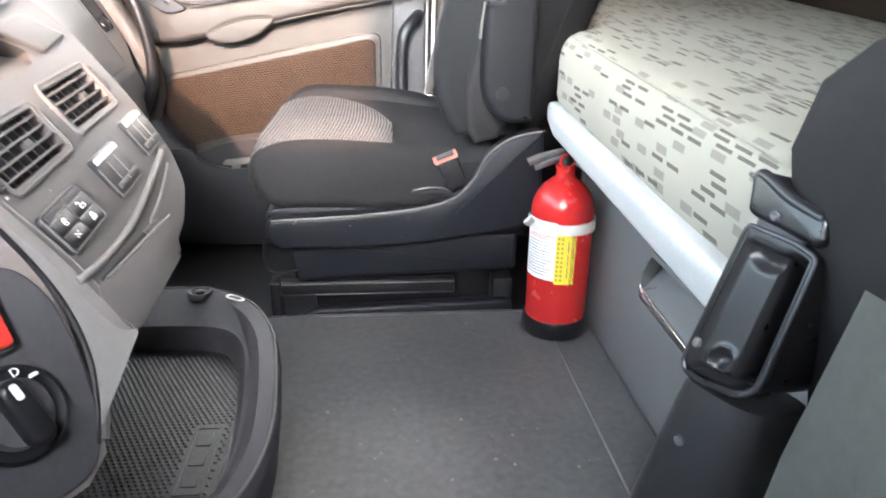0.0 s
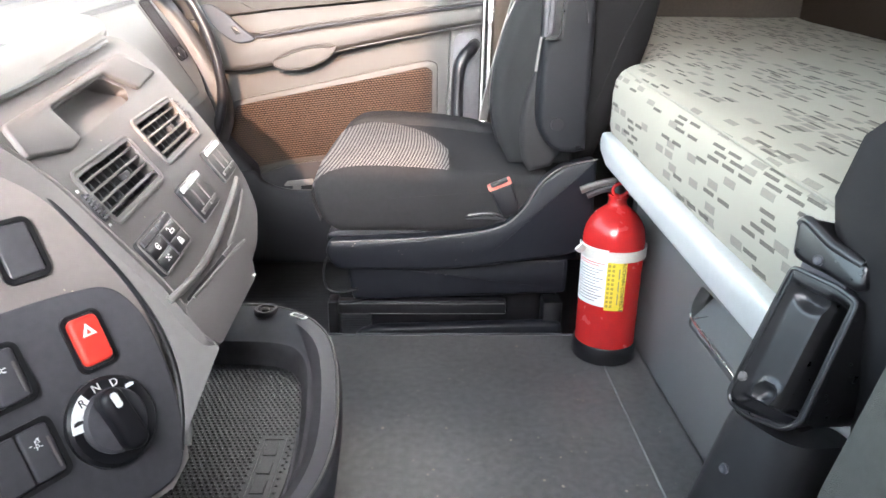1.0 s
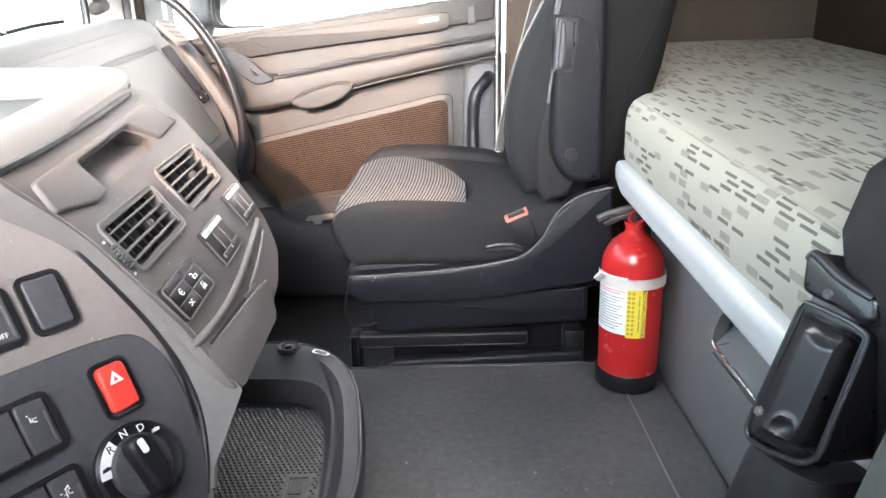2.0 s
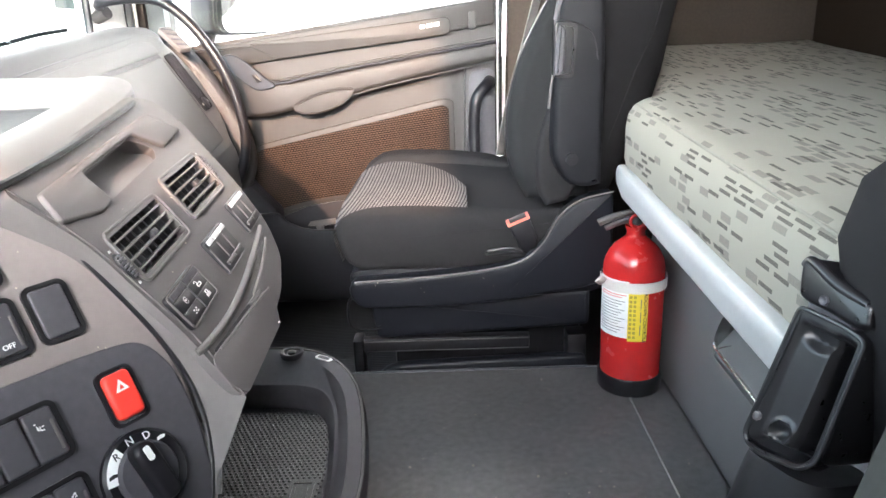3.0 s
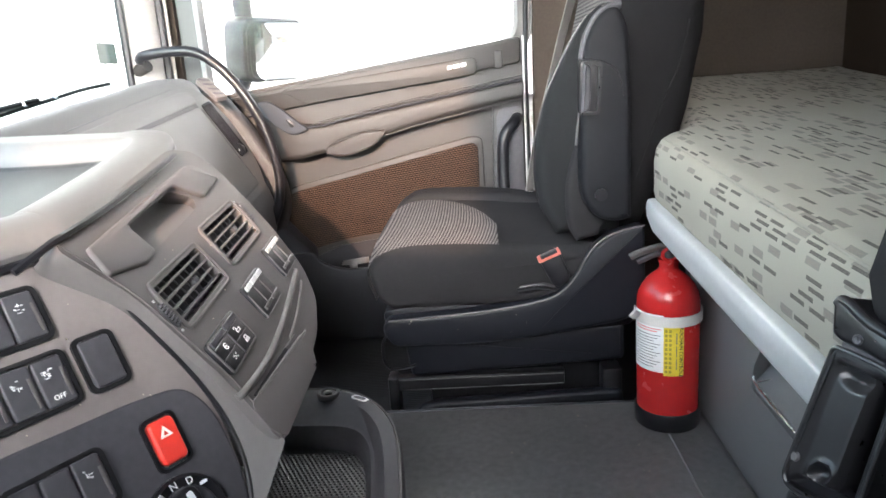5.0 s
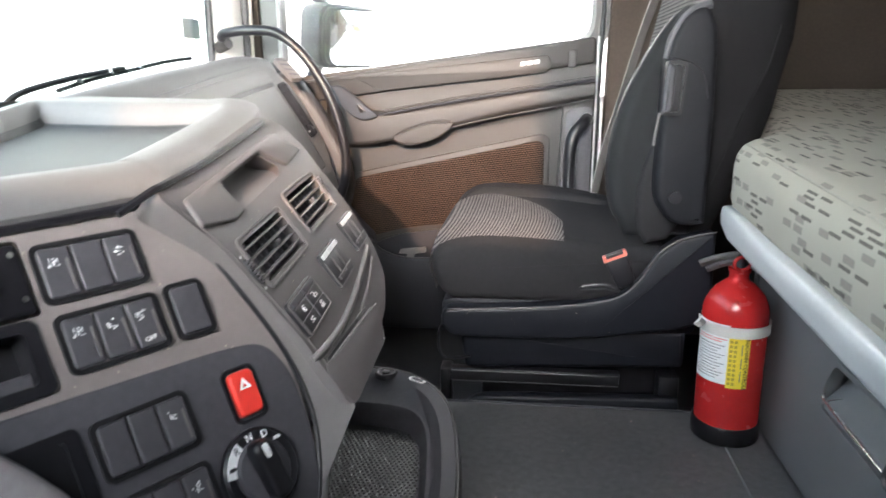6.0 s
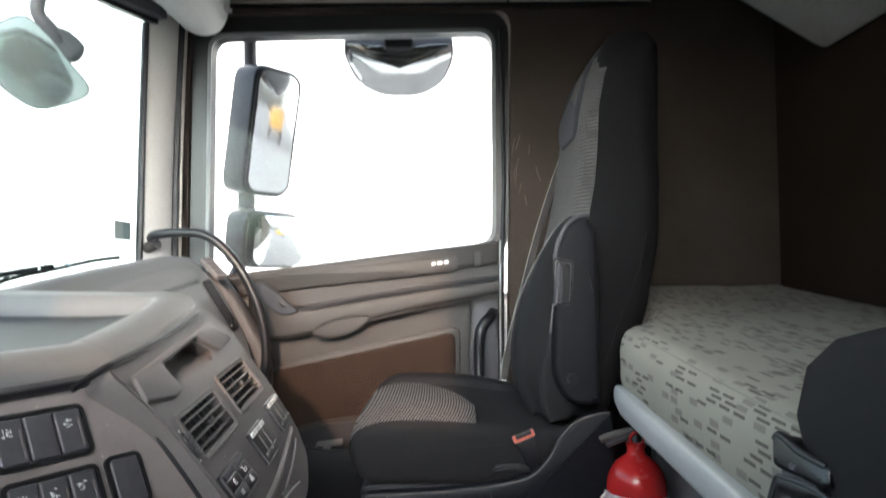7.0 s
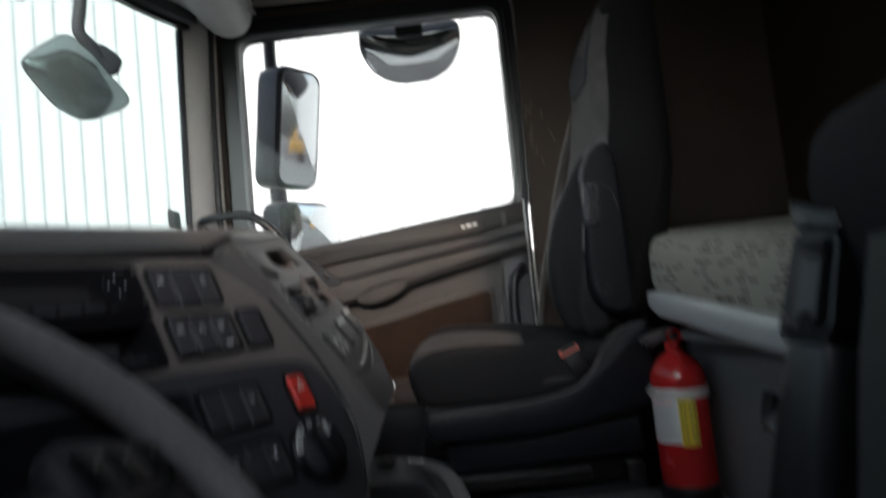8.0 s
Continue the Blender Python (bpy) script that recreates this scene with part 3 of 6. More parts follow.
part("top_seal", sheet(-0.155, 1.748, 1.345, 1.385, 0.027, 0.02), BLACK, screen)
part("side_seal", tube([(-0.802, 1.742, 0.60), (-0.796, 1.742, 0.95), (-0.786, 1.740, 1.345)], 0.010, 8), BLACK, screen)
part("side_seal", tube([(-0.802, -0.152, 0.60), (-0.796, -0.152, 0.95), (-0.786, -0.150, 1.345)], 0.010, 8), BLACK, screen)
part("permit_sticker", box(-0.823, -0.821, 1.643, 1.732, 0.737, 0.786), FILM, screen, "small grey square sticker on the glass")
# sign cut from grey film: an oval ring with a bent arrow, and a bold bent stroke beside it
ox = -0.936
ring = [(ox, 1.182 + 0.054 * math.cos(t), 1.268 + 0.058 * math.sin(t)) for t in (2 * math.pi * k / 28 for k in range(29))]
def flat_stroke(points, r, **k):
    bm = tube(points, r, 8, **k)
    x0 = points[0][0]
    for v in bm.verts:
        v.co.x = x0 + (v.co.x - x0) * 0.08
    return bm


part("film_ring", flat_stroke(ring, 0.0035, smooth_path=False), FILM, screen, "grey film sign of plain shapes")
part("film_stroke", flat_stroke([(ox, 1.150, 1.302), (ox, 1.185, 1.312), (ox, 1.207, 1.292), (ox, 1.178, 1.272), (ox, 1.156, 1.250), (ox, 1.180, 1.234), (ox, 1.218, 1.238)], 0.008), FILM, screen)
part("film_stroke", flat_stroke([(ox - 0.004, 1.035, 1.300), (ox - 0.004, 1.070, 1.315), (ox - 0.004, 1.098, 1.297), (ox - 0.004, 1.065, 1.275), (ox - 0.004, 1.040, 1.250), (ox - 0.004, 1.062, 1.232), (ox - 0.004, 1.098, 1.236)], 0.010), FILM, screen)

# pillars at the windscreen
for y0, s, nm in ((1.75, 1, "pillar_passenger"), (-0.16, -1, "pillar_driver")):
    rings = []
    for z, dx in ((0.40, -0.004), (0.75, 0.0), (1.05, 0.006), (1.42, 0.02)):
        rings.append([(-0.86 + dx, y0 + s * 0.16, z), (-0.808 + dx, y0 - s * 0.004, z), (-0.792 + dx, y0 - s * 0.006, z), (-0.762 + dx, y0 + s * 0.025, z), (-0.745 + dx, y0 + s * 0.07, z), (-0.738 + dx, y0 + s * 0.128, z), (-0.74 + dx, y0 + s * 0.18, z)])
    pil = tagged(part(nm, loft(rings), PILLAR), "grey-beige plastic trim on the windscreen pillar", "pillar", kind="structure")
    part("dark_channel", tube([(-0.742, y0 + s * 0.085, 0.5), (-0.736, y0 + s * 0.086, 1.05), (-0.722, y0 + s * 0.087, 1.41)], 0.012, 8), BLACK, pil)
    part("bright_strip", tube([(-0.734, y0 + s * 0.105, 0.55), (-0.728, y0 + s * 0.106, 1.05), (-0.716, y0 + s * 0.107, 1.40)], 0.006, 8), ALLOY, pil)

# overhead console above the windscreen
con = [(-0.775, 1.402), (-0.735, 1.388), (-0.70, 1.350), (-0.655, 1.332), (-0.61, 1.340), (-0.585, 1.372), (-0.575, 1.42), (-0.572, 1.450), (-0.70, 1.450), (-0.70, 1.60), (-0.575, 1.60), (-0.575, 1.80), (-0.775, 1.80)]
shelf = thing("overhead_console", "grey moulded storage console above the windscreen", "console", kind="structure", at=(-0.8, 0.795, 1.4))
part("shell", prism(soft_polygon(con, 0.02, 4), -0.33, 1.825, "y", 0.012, 3), CONSOLE, shelf)
part("slot_back", prism([(-0.71, 1.455), (-0.699, 1.455), (-0.699, 1.595), (-0.71, 1.595)], -0.30, 1.81, "y"), BLACK, shelf, "black inside of the storage slot")
part("divider", prism([(-0.70, 1.448), (-0.573, 1.448), (-0.573, 1.602), (-0.70, 1.602)], 1.80, 1.826, "y", 0.006), BLACK, shelf)
part("divider", prism([(-0.70, 1.448), (-0.573, 1.448), (-0.573, 1.602), (-0.70, 1.602)], 1.13, 1.21, "y", 0.006), CONSOLE, shelf)
part("joint", tube([(-0.733, -0.30, 1.389), (-0.733, 1.80, 1.389)], 0.003, 6, smooth_path=False), BLACK, shelf)
part("header_trim", sheet(-0.15, 1.74, 1.357, 1.40, 0.048, 0.03), DARK, shelf)
part("header_deck", sheet(-0.33, 1.80, 1.396, 1.408, 0.05, 0.16), CONSOLE, shelf)
part("front_cap", sheet(-0.34, 1.88, 1.386, 1.80, 0.016, 0.03), CONSOLE, shelf)
part("slot_ceiling", box(-0.698, -0.578, -0.30, 1.80, 1.582, 1.5985), BLACK, shelf)


# ---- bed and locker ----
def bed_at(y):
    """Front lower edge of the bed, which hangs a little lower towards the driver."""
    return 0.363 + 0.035 * (1.165 - y), 0.422 + 0.09 * (y - 1.165)


def mattress():
    ob = thing("mattress", "pale foam mattress in cloth printed with grey dashes", "mattress", at=(0.7, 0.8, 0.42))
    line = soft_polygon([(0.366, 1.150), (0.44, 1.225), (0.463, 1.285), (0.487, 1.40), (0.525, 1.60), (0.530, 1.862), (1.035, 1.862), (1.035, -0.30), (0.62, -0.30), (0.56, 0.33), (0.396, 0.46)], 0.03, 4)
    dense = []
    for a, b in zip(line, line[1:] + line[:1]):
        n = max(1, int(math.dist(a, b) / 0.05))
        dense += [(a[0] + (b[0] - a[0]) * k / n, a[1] + (b[1] - a[1]) * k / n) for k in range(n)]
    rings = []
    for d, h in ((0.014, 0.0), (0.004, 0.006), (0.0, 0.02), (0.0, 0.07), (0.003, 0.090), (0.011, 0.104), (0.024, 0.113), (0.04, 0.117)):
        ring = []
        for x, y in inset(dense, d) if d else dense:
            sag = 0.003 * noise.noise((x * 5, y * 5, 0.0))
            ring.append((x + sag * 0.5, y, bed_at(y)[1] + h + sag))
        rings.append(ring)
    bm = loft(rings, caps=False)
    bm.verts.ensure_lookup_table()
    top = [bm.verts[len(dense) * 7 + k] for k in range(len(dense))]
    bm.faces.new(top)
    bm.faces.new([bm.verts[k] for k in range(len(dense))][::-1])
    bmesh.ops.triangulate(bm, faces=[f for f in bm.faces if len(f.verts) > 4])
    part("cover", bm, PRINTED, ob)
    pipe = []
    for k in range(16):
        y = 1.13 - 0.66 * k / 15
        x, z = bed_at(y)
        pipe.append((x + 0.020, y, z + 0.110))
    part("piping", tube(pipe, 0.0018, 6), MATTRESS, ob, "pale piping along the front edge")
    return ob


def bed_board():
    ob = thing("bed_board", "silver painted aluminium edge board under the mattress", "bed frame", at=(0.39, 0.8, 0.36))
    prof = soft_polygon([(-0.004, 0.002), (0.004, 0.004), (0.034, 0.004), (0.034, -0.052), (0.006, -0.050), (-0.006, -0.040), (-0.008, -0.012)], 0.006, 3)
    rings = []
    for k in range(13):
        y = 1.168 - 0.71 * k / 12
        x, z = bed_at(y)
        sc = 0.75 if k in (0, 12) else 1
        rings.append([(x + a * sc + (0.006 if k in (0, 12) else 0), y, z + b * sc - (0.004 if k in (0, 12) else 0)) for a, b in prof])
    part("edge_profile", loft(rings), SILVER, ob)
    part("base_panel", prism(soft_polygon([(0.41, 1.150), (0.47, 1.255), (0.515, 1.38), (0.60, 1.58), (0.60, 1.86), (1.035, 1.86), (1.035, -0.30), (0.62, -0.30), (0.56, 0.34), (0.44, 0.46)], 0.02), 0.32, 0.335, "z"), LOCKER, ob)
    return ob


def locker():
    ob = thing("locker", "dark grey storage locker under the bed with pull recess", "locker", at=(0.5, 0.8, 0.0))
    rec = soft_polygon([(0.958, 0.156), (0.953, 0.195), (0.928, 0.236), (0.66, 0.236), (0.64, 0.148)], 0.012)
    part("front", across([(0.30, -0.03), (1.30, -0.03), (1.30, 0.33), (0.30, 0.33)], [rec], 0.4765, 0.494), LOCKER, ob)
    outer = soft_polygon([(0.966, 0.148), (0.961, 0.198), (0.934, 0.244), (0.65, 0.244), (0.63, 0.140)], 0.014)
    part("recess_frame", across(outer, [rec], 0.4745, 0.4785), LOCKER, ob, "flat moulded frame of the pull recess")
    pull = part("pull_pocket", prism([(0.4775, 0.158), (0.4775, 0.170), (0.486, 0.180), (0.512, 0.212), (0.515, 0.250), (0.520, 0.250), (0.520, 0.158)], 0.62, 0.952, "y"), LOCKER, ob, "bent metal pull inside the recess")
    part("pull_lip", tube([(0.4765, 0.955, 0.180), (0.4758, 0.943, 0.171), (0.4758, 0.80, 0.163), (0.4758, 0.640, 0.156)], 0.0022, 8), STEEL, pull, "bright metal lip")
    part("pull_edge", tube([(0.4765, 0.944, 0.172), (0.490, 0.928, 0.184), (0.503, 0.908, 0.192)], 0.0010, 6), STEEL, pull)
    part("end", box(0.472, 1.03, 1.283, 1.30, 0.001, 0.33, 0.003), LOCKER, ob)
    return ob


mattress()
bed_board()
locker()


def upper_bunk():
    ob = thing("upper_bunk", "light grey upper bunk folded up against the rear wall", "bunk", at=(1.0, 0.8, 1.25))
    m = frame_of((1.03, 0.0, 1.205), (0, 1, 0), (-0.53, 0.0, -0.85))
    bm = plate(soft_polygon([(-0.25, 0.0), (1.60, 0.0), (1.60, -0.52), (-0.25, -0.52)], 0.03), -0.06, 0.0, 0.012, 3)
    part("underside", bm, CEIL, ob, m=m)
    part("side_rail", tube([(1.02, 1.605, 1.235), (0.58, 1.605, 1.51)], 0.014, 8, smooth_path=False), DARK, ob)
    return ob


upper_bunk()


# ---- fire extinguisher ----
def fire_extinguisher():
    ob = thing("fire_extinguisher", "red powder extinguisher with white and yellow labels", "extinguisher", at=(0.400, 1.155, 0.0))
    at = Matrix.Translation((0.400, 1.155, 0.0))
    r = 0.0555
    part("cylinder", spin([(0.04, 0.012), (r, 0.014), (r, 0.232), (0.0547, 0.243), (0.0515, 0.256), (0.045, 0.269), (0.035, 0.281), (0.024, 0.290), (0.0175, 0.295), (0.0162, 0.300), (0.0162, 0.308), (0.0185, 0.309), (0.0185, 0.314), (0.0, 0.315)], 48), RED, ob, m=at)
    part("base_ring", spin([(0.05, 0.0), (0.0575, 0.001), (0.0588, 0.004), (0.0588, 0.031), (0.057, 0.034), (0.0, 0.034)], 48), BLACK, ob, "black plastic foot ring", m=at)
    part("valve", spin([(0.0125, 0.312), (0.0125, 0.322), (0.010, 0.326), (0.010, 0.340), (0.0, 0.341)], 20), BLACK, ob, m=at)
    ring = [(0.398 + 0.0135 * math.cos(t), 1.136 - 0.004 * math.sin(t), 0.327 + 0.0125 * math.sin(t)) for t in (2 * math.pi * k / 24 for k in range(25))]
    part("pull_ring", tube(ring, 0.0030, 10, smooth_path=False), RED, ob, "red safety ring")
    lever = part("lever", tube([(0.404, 1.155, 0.338), (0.381, 1.156, 0.335), (0.352, 1.158, 0.327), (0.334, 1.160, 0.319)], 0.0055, 8, flat=1.8), GREY, ob, "grey squeeze lever")
    part("lower_lever", tube([(0.404, 1.155, 0.327), (0.376, 1.157, 0.322), (0.346, 1.160, 0.309)], 0.0045, 8, flat=1.8), DARK, lever)

    def wrap(a0, a1, z0, z1, rr, n=14, th=0.0006):
        rings = []
        for k in range(n + 1):
            a = radians(a0 + (a1 - a0) * k / n)
            c, s = math.cos(a), math.sin(a)
            rings.append([(rr * c, rr * s, z0), ((rr + th) * c, (rr + th) * s, z0), ((rr + th) * c, (rr + th) * s, z1), (rr * c, rr * s, z1)])
        return loft(rings)

    # angle -90 looks towards the driver
    white = part("white_label", wrap(-182, -112, 0.118, 0.226, r + 0.0004), WHITE, ob, "white instruction label", m=at)
    yellow = part("yellow_label", wrap(-112, -77, 0.113, 0.210, r + 0.0007), YELLOW, ob, "yellow inspection label", m=at)
    for k, (z, a0, a1) in enumerate([(0.212, -172, -134), (0.199, -176, -116), (0.1945, -176, -124)] + [(0.187 - 0.0055 * q, -178, -118 - (q % 3) * 6) for q in range(12)]):
        part("print_line", wrap(a0, a1, z, z + (0.004 if k == 0 else 0.0012), r + 0.0011, 6, 0.0003), REDSWITCH if k < 3 else LOCKER, white, m=at)
    for q in range(2):
        for k in range(10):
            part("tick_box", wrap(-110 + q * 7, -105.5 + q * 7, 0.119 + k * 0.0085, 0.1240 + k * 0.0085, r + 0.0014, 2, 0.0003), OLIVE, yellow, m=at)
    a = radians(-82)
    rr = r + 0.0016
    mt = at @ frame_of((rr * math.cos(a), rr * math.sin(a), 0.160), (0, 0, -1), (math.cos(a), math.sin(a), 0))
    text_part("lettering", "PROCHAIN CONTR\u00d4LE", 0.0092, mt, BLACK, yellow)
    a = radians(-90)
    mt = at @ frame_of((rr * math.cos(a), rr * math.sin(a), 0.160), (0, 0, -1), (math.cos(a), math.sin(a), 0))
    for k in range(3):
        part("print_line", box(-0.034 + k * 0.024, -0.014 + k * 0.024, -0.0008, 0.0008, 0, 0.0004), LOCKER, yellow, m=mt)
    strap = part("strap", wrap(-195, 20, 0.205, 0.224, r + 0.0022, 30, 0.0015), TAPE, ob, "cloudy plastic tape strap", m=at)
    part("strap_tail", tube([(0.344, 1.143, 0.214), (0.337, 1.124, 0.221), (0.327, 1.113, 0.231)], 0.0085, 8, flat=0.25), TAPE, strap)
    return ob


fire_extinguisher()


# ---- seats ----
def ring_box(x0, x1, y0, y1, z, r, lean=0.0, n=5):
    return [(x, y, z + lean * (x - x0)) for x, y in rounded(x0, x1, y0, y1, r, n)]


def dip(y):
    """The cushion falls off towards its side seam."""
    return 0.014 * min(1.0, max(0.0, (1.36 - y) / 0.12)) ** 2


def passenger_seat():
    ob = thing("passenger_seat", "dark grey cloth truck seat with folded-up armrest", "seat", at=(0.12, 1.48, -0.08))
    cush = [(-0.110, 0.212), (-0.138, 0.235), (-0.152, 0.285), (-0.148, 0.318), (-0.120, 0.344), (-0.055, 0.356), (0.08, 0.350), (0.20, 0.336), (0.29, 0.335), (0.29, 0.21)]
    bm = prism(smooth_line(cush[:9], 4) + [cush[9]], 1.238, 1.738, "y", 0.022, 4)
    for v in bm.verts:
        v.co.z -= dip(v.co.y) * min(1.0, max(0.0, (v.co.z - 0.25) / 0.07))
    part("cushion", bm, FABRIC, ob)
    # light ribbed panel over the middle and the front of the cushion
    top = [p for p in smooth_line(cush[1:8], 6)]
    rings = []
    for k, (x, z) in enumerate(top):
        t = k / (len(top) - 1)
        if x > 0.105 and t > 0.3:
            break
        w = math.sqrt(max(0.08, 1.0 - max(0.0, (x + 0.07) / 0.178) ** 2))
        y0, y1 = 1.2450, 1.2450 + 0.375 * w
        a = Vector((x - 0.05, z - 0.20)).normalized() * 0.0035
        ys = [y0 + (y1 - y0) * q / 14 for q in range(15)]
        rings.append([(x + a.x, y, z + a.y - dip(y) * min(1.0, max(0.0, (z - 0.25) / 0.07)) - max(0.0, 1.259 - y) ** 2 * 22 + 0.003 * math.sin(math.pi * (y - y0) / (y1 - y0))) for y in ys])
    part("seat_panel", loft(rings, closed=False), RIBSEAT, ob, "light grey ribbed cloth panel")
    far = [(x, z + 0.016 * min(1.0, max(0.0, (x + 0.15) / 0.06)) * min(1.0, max(0.0, (0.27 - x) / 0.10))) for x, z in smooth_line(cush[:9], 4)]
    part("cushion_bolster", prism(far + [cush[9]], 1.622, 1.742, "y", 0.030, 5), FABRIC, ob, "raised dark cloth side bolster")
    # hard shell
    sh = [(-0.132, 0.186), (-0.120, 0.199), (0.045, 0.207), (0.150, 0.219), (0.208, 0.234), (0.245, 0.268), (0.275, 0.318), (0.315, 0.348), (0.375, 0.362), (0.378, 0.19), (0.33, 0.172), (0.17, 0.148), (0.06, 0.140), (-0.112, 0.142), (-0.13, 0.165)]
    part("side_shell", prism(soft_polygon(sh, 0.012, 3), 1.222, 1.262, "y", 0.008, 3), SEATSHELL, ob, "blue-black plastic seat shell")
    part("side_shell", prism(soft_polygon(sh, 0.012, 3), 1.714, 1.752, "y", 0.008, 3), SEATSHELL, ob)
    # grey tube paints the glossy highlight along the shell's top edge
    part("shell_highlight", tube([(x, 1.2235, z - 0.0012) for x, z in sh[1:9]], 0.0020, 8, 5), GREY, ob, "grey highlight line along the shell's upper edge")
    part("cover_fold", tube([(0.140, 1.2375, 0.2475), (0.165, 1.2365, 0.2515), (0.190, 1.2362, 0.2510), (0.206, 1.2368, 0.2440)], 0.0030, 8), BLACK, ob, "dark gap in the cushion cover")
    part("cover_flap", tube([(0.135, 1.2375, 0.2400), (0.165, 1.2365, 0.2435), (0.188, 1.2360, 0.2425), (0.212, 1.2368, 0.2360)], 0.0055, 8), FABRIC, ob, "loose cloth of the cushion cover")
    part("front_shell", prism(soft_polygon([(-0.130, 0.150), (-0.134, 0.205), (-0.09, 0.212), (0.36, 0.215), (0.36, 0.15), (0.05, 0.134)], 0.012), 1.26, 1.716, "y", 0.004), SEATSHELL, ob)
    part("plinth", prism(soft_polygon([(-0.100, 0.150), (0.345, 0.152), (0.345, 0.075), (-0.088, 0.058)], 0.012), 1.262, 1.70, "y", 0.01, 3), SEATSHELL, ob)
    part("pedestal", box(-0.06, 0.34, 1.33, 1.66, -0.08, 0.075, 0.012), BLACK, ob)
    for y in (1.285, 1.69):
        rail = part("slide_rail", box(-0.135, 0.225, y - 0.012, y + 0.012, 0.022, 0.052, 0.004), BLACK, ob, "black steel slide rail")
        part("rail_edge", box(-0.128, 0.222, y - 0.0155, y - 0.0122, 0.0465, 0.0490, 0.0008), GREYLIGHT, rail)
        part("rail_edge", box(-0.128, 0.222, y - 0.0155, y - 0.0122, 0.0245, 0.0262, 0.0008), GREYLIGHT, rail)
    part("rail_foot", box(-0.140, -0.118, 1.262, 1.31, -0.079, 0.055, 0.006), BLACK, ob)
    part("rail_foot", box(0.30, 0.34, 1.262, 1.31, -0.079, 0.055, 0.006), BLACK, ob)
    part("rail_cover", prism(soft_polygon([(-0.10, -0.079), (-0.085, -0.01), (-0.05, 0.004), (0.34, 0.016), (0.34, -0.079)], 0.02), 1.248, 1.275, "y", 0.008, 3), SEATSHELL, ob)
    part("height_lever", tube([(-0.118, 1.235, 0.175), (-0.136, 1.232, 0.150), (-0.136, 1.232, 0.108), (-0.118, 1.232, 0.092), (-0.075, 1.245, 0.092)], 0.0030, 8), BLACK, ob, "dark wire seat lever")
    # backrest
    rows = ((0.30, .262, .37, 1.275, 1.705), (0.42, .262, .42, 1.265, 1.715), (0.50, .272, .456, 1.263, 1.717), (0.57, .281, .476, 1.262, 1.718), (0.65, .297, .491, 1.263, 1.717), (0.70, .308, .502, 1.265, 1.715), (0.82, .334, .510, 1.275, 1.705), (0.90, .345, .514, 1.29, 1.69), (1.00, .354, .520, 1.305, 1.675), (1.08, .372, .525, 1.315, 1.665), (1.14, .398, .522, 1.33, 1.65), (1.175, .42, .512, 1.355, 1.625), (1.19, .445, .50, 1.40, 1.58))
    part("backrest", loft([ring_box(a, b, c, d, z, 0.065 if z < 1.12 else 0.035) for z, a, b, c, d in rows]), SIDECLOTH, ob)
    fr = []
    for z, x, c in ((0.37, .262, 1.272), (0.50, .272, 1.263), (0.70, .308, 1.265), (0.82, .334, 1.275), (0.90, .345, 1.29), (1.00, .354, 1.305), (1.07, .3695, 1.314), (1.12, .389, 1.325)):
        row = []
        for q in range(19):
            y = c + 0.010 + (2.96 - 2 * c) * q / 18
            e = min(y - c, 2.98 - c - y)
            row.append((x - 0.005 + (0.065 - math.sqrt(max(0.0, 0.065 ** 2 - (0.065 - e) ** 2)) if e < 0.065 else 0.0), y, z))
        fr.append(row)
    part("back_panel", loft(fr, closed=False), RIBBACK, ob, "ribbed grey cloth panel")
    hp = [(y, z) for y, z in soft_polygon([(1.395, 0.945), (1.585, 0.945), (1.605, 1.00), (1.60, 1.12), (1.56, 1.165), (1.42, 1.165), (1.38, 1.12), (1.375, 1.00)], 0.045)]
    bm = prism(hp, 0.0, 0.022, "x", 0.008, 3)
    for v in bm.verts:
        z = v.co.z
        x = 0.350 + 0.23 * max(0.0, z - 1.0) if z < 1.08 else 0.3684 + 0.62 * (z - 1.08)
        v.co.x = x - 0.012 + v.co.x
    part("headrest_pad", bm, PADCLOTH, ob, "charcoal cloth headrest pad")
    bo = smooth_line([(0.215, 0.345), (0.190, 0.40), (0.180, 0.46), (0.186, 0.53), (0.205, 0.60), (0.240, 0.672), (0.275, 0.728), (0.305, 0.755)], 3) + [(0.335, 0.74), (0.335, 0.345)]
    part("side_bolster", prism(bo, 1.240, 1.315, "y", 0.026, 5), BOLSTER, ob, "grey-green cloth side bolster")
    part("side_bolster", prism([(x + 0.055, z) for x, z in bo], 1.665, 1.725, "y", 0.026, 5), BOLSTER, ob)
    part("bolster_seam", tube([(x - 0.001, 1.278, z) for x, z in bo[2:-4]], 0.002, 6, 2), BLACK, ob)
    part("back_seam", tube([(0.360, 1.268, 0.42), (0.390, 1.2605, 0.508), (0.413, 1.2595, 0.573), (0.445, 1.2605, 0.649), (0.462, 1.266, 0.72)], 0.0013, 6), FABRIC, ob)
    flank = smooth_line([(0.266, 0.545), (0.247, 0.500), (0.234, 0.450), (0.231, 0.400), (0.236, 0.362), (0.250, 0.335)], 4)
    part("side_flank", prism(flank + [(0.29, 0.345), (0.325, 0.40), (0.31, 0.545)], 1.224, 1.262, "y", 0.012, 4), FABRIC, ob, "dark cloth flank below the armrest")
    # armrest folded up beside the backrest
    arm_o = [(0.285, 0.388), (0.256, 0.43), (0.254, 0.50), (0.256, 0.575), (0.259, 0.665), (0.268, 0.708), (0.290, 0.738), (0.312, 0.746), (0.328, 0.731), (0.339, 0.67), (0.340, 0.42), (0.334, 0.385)]
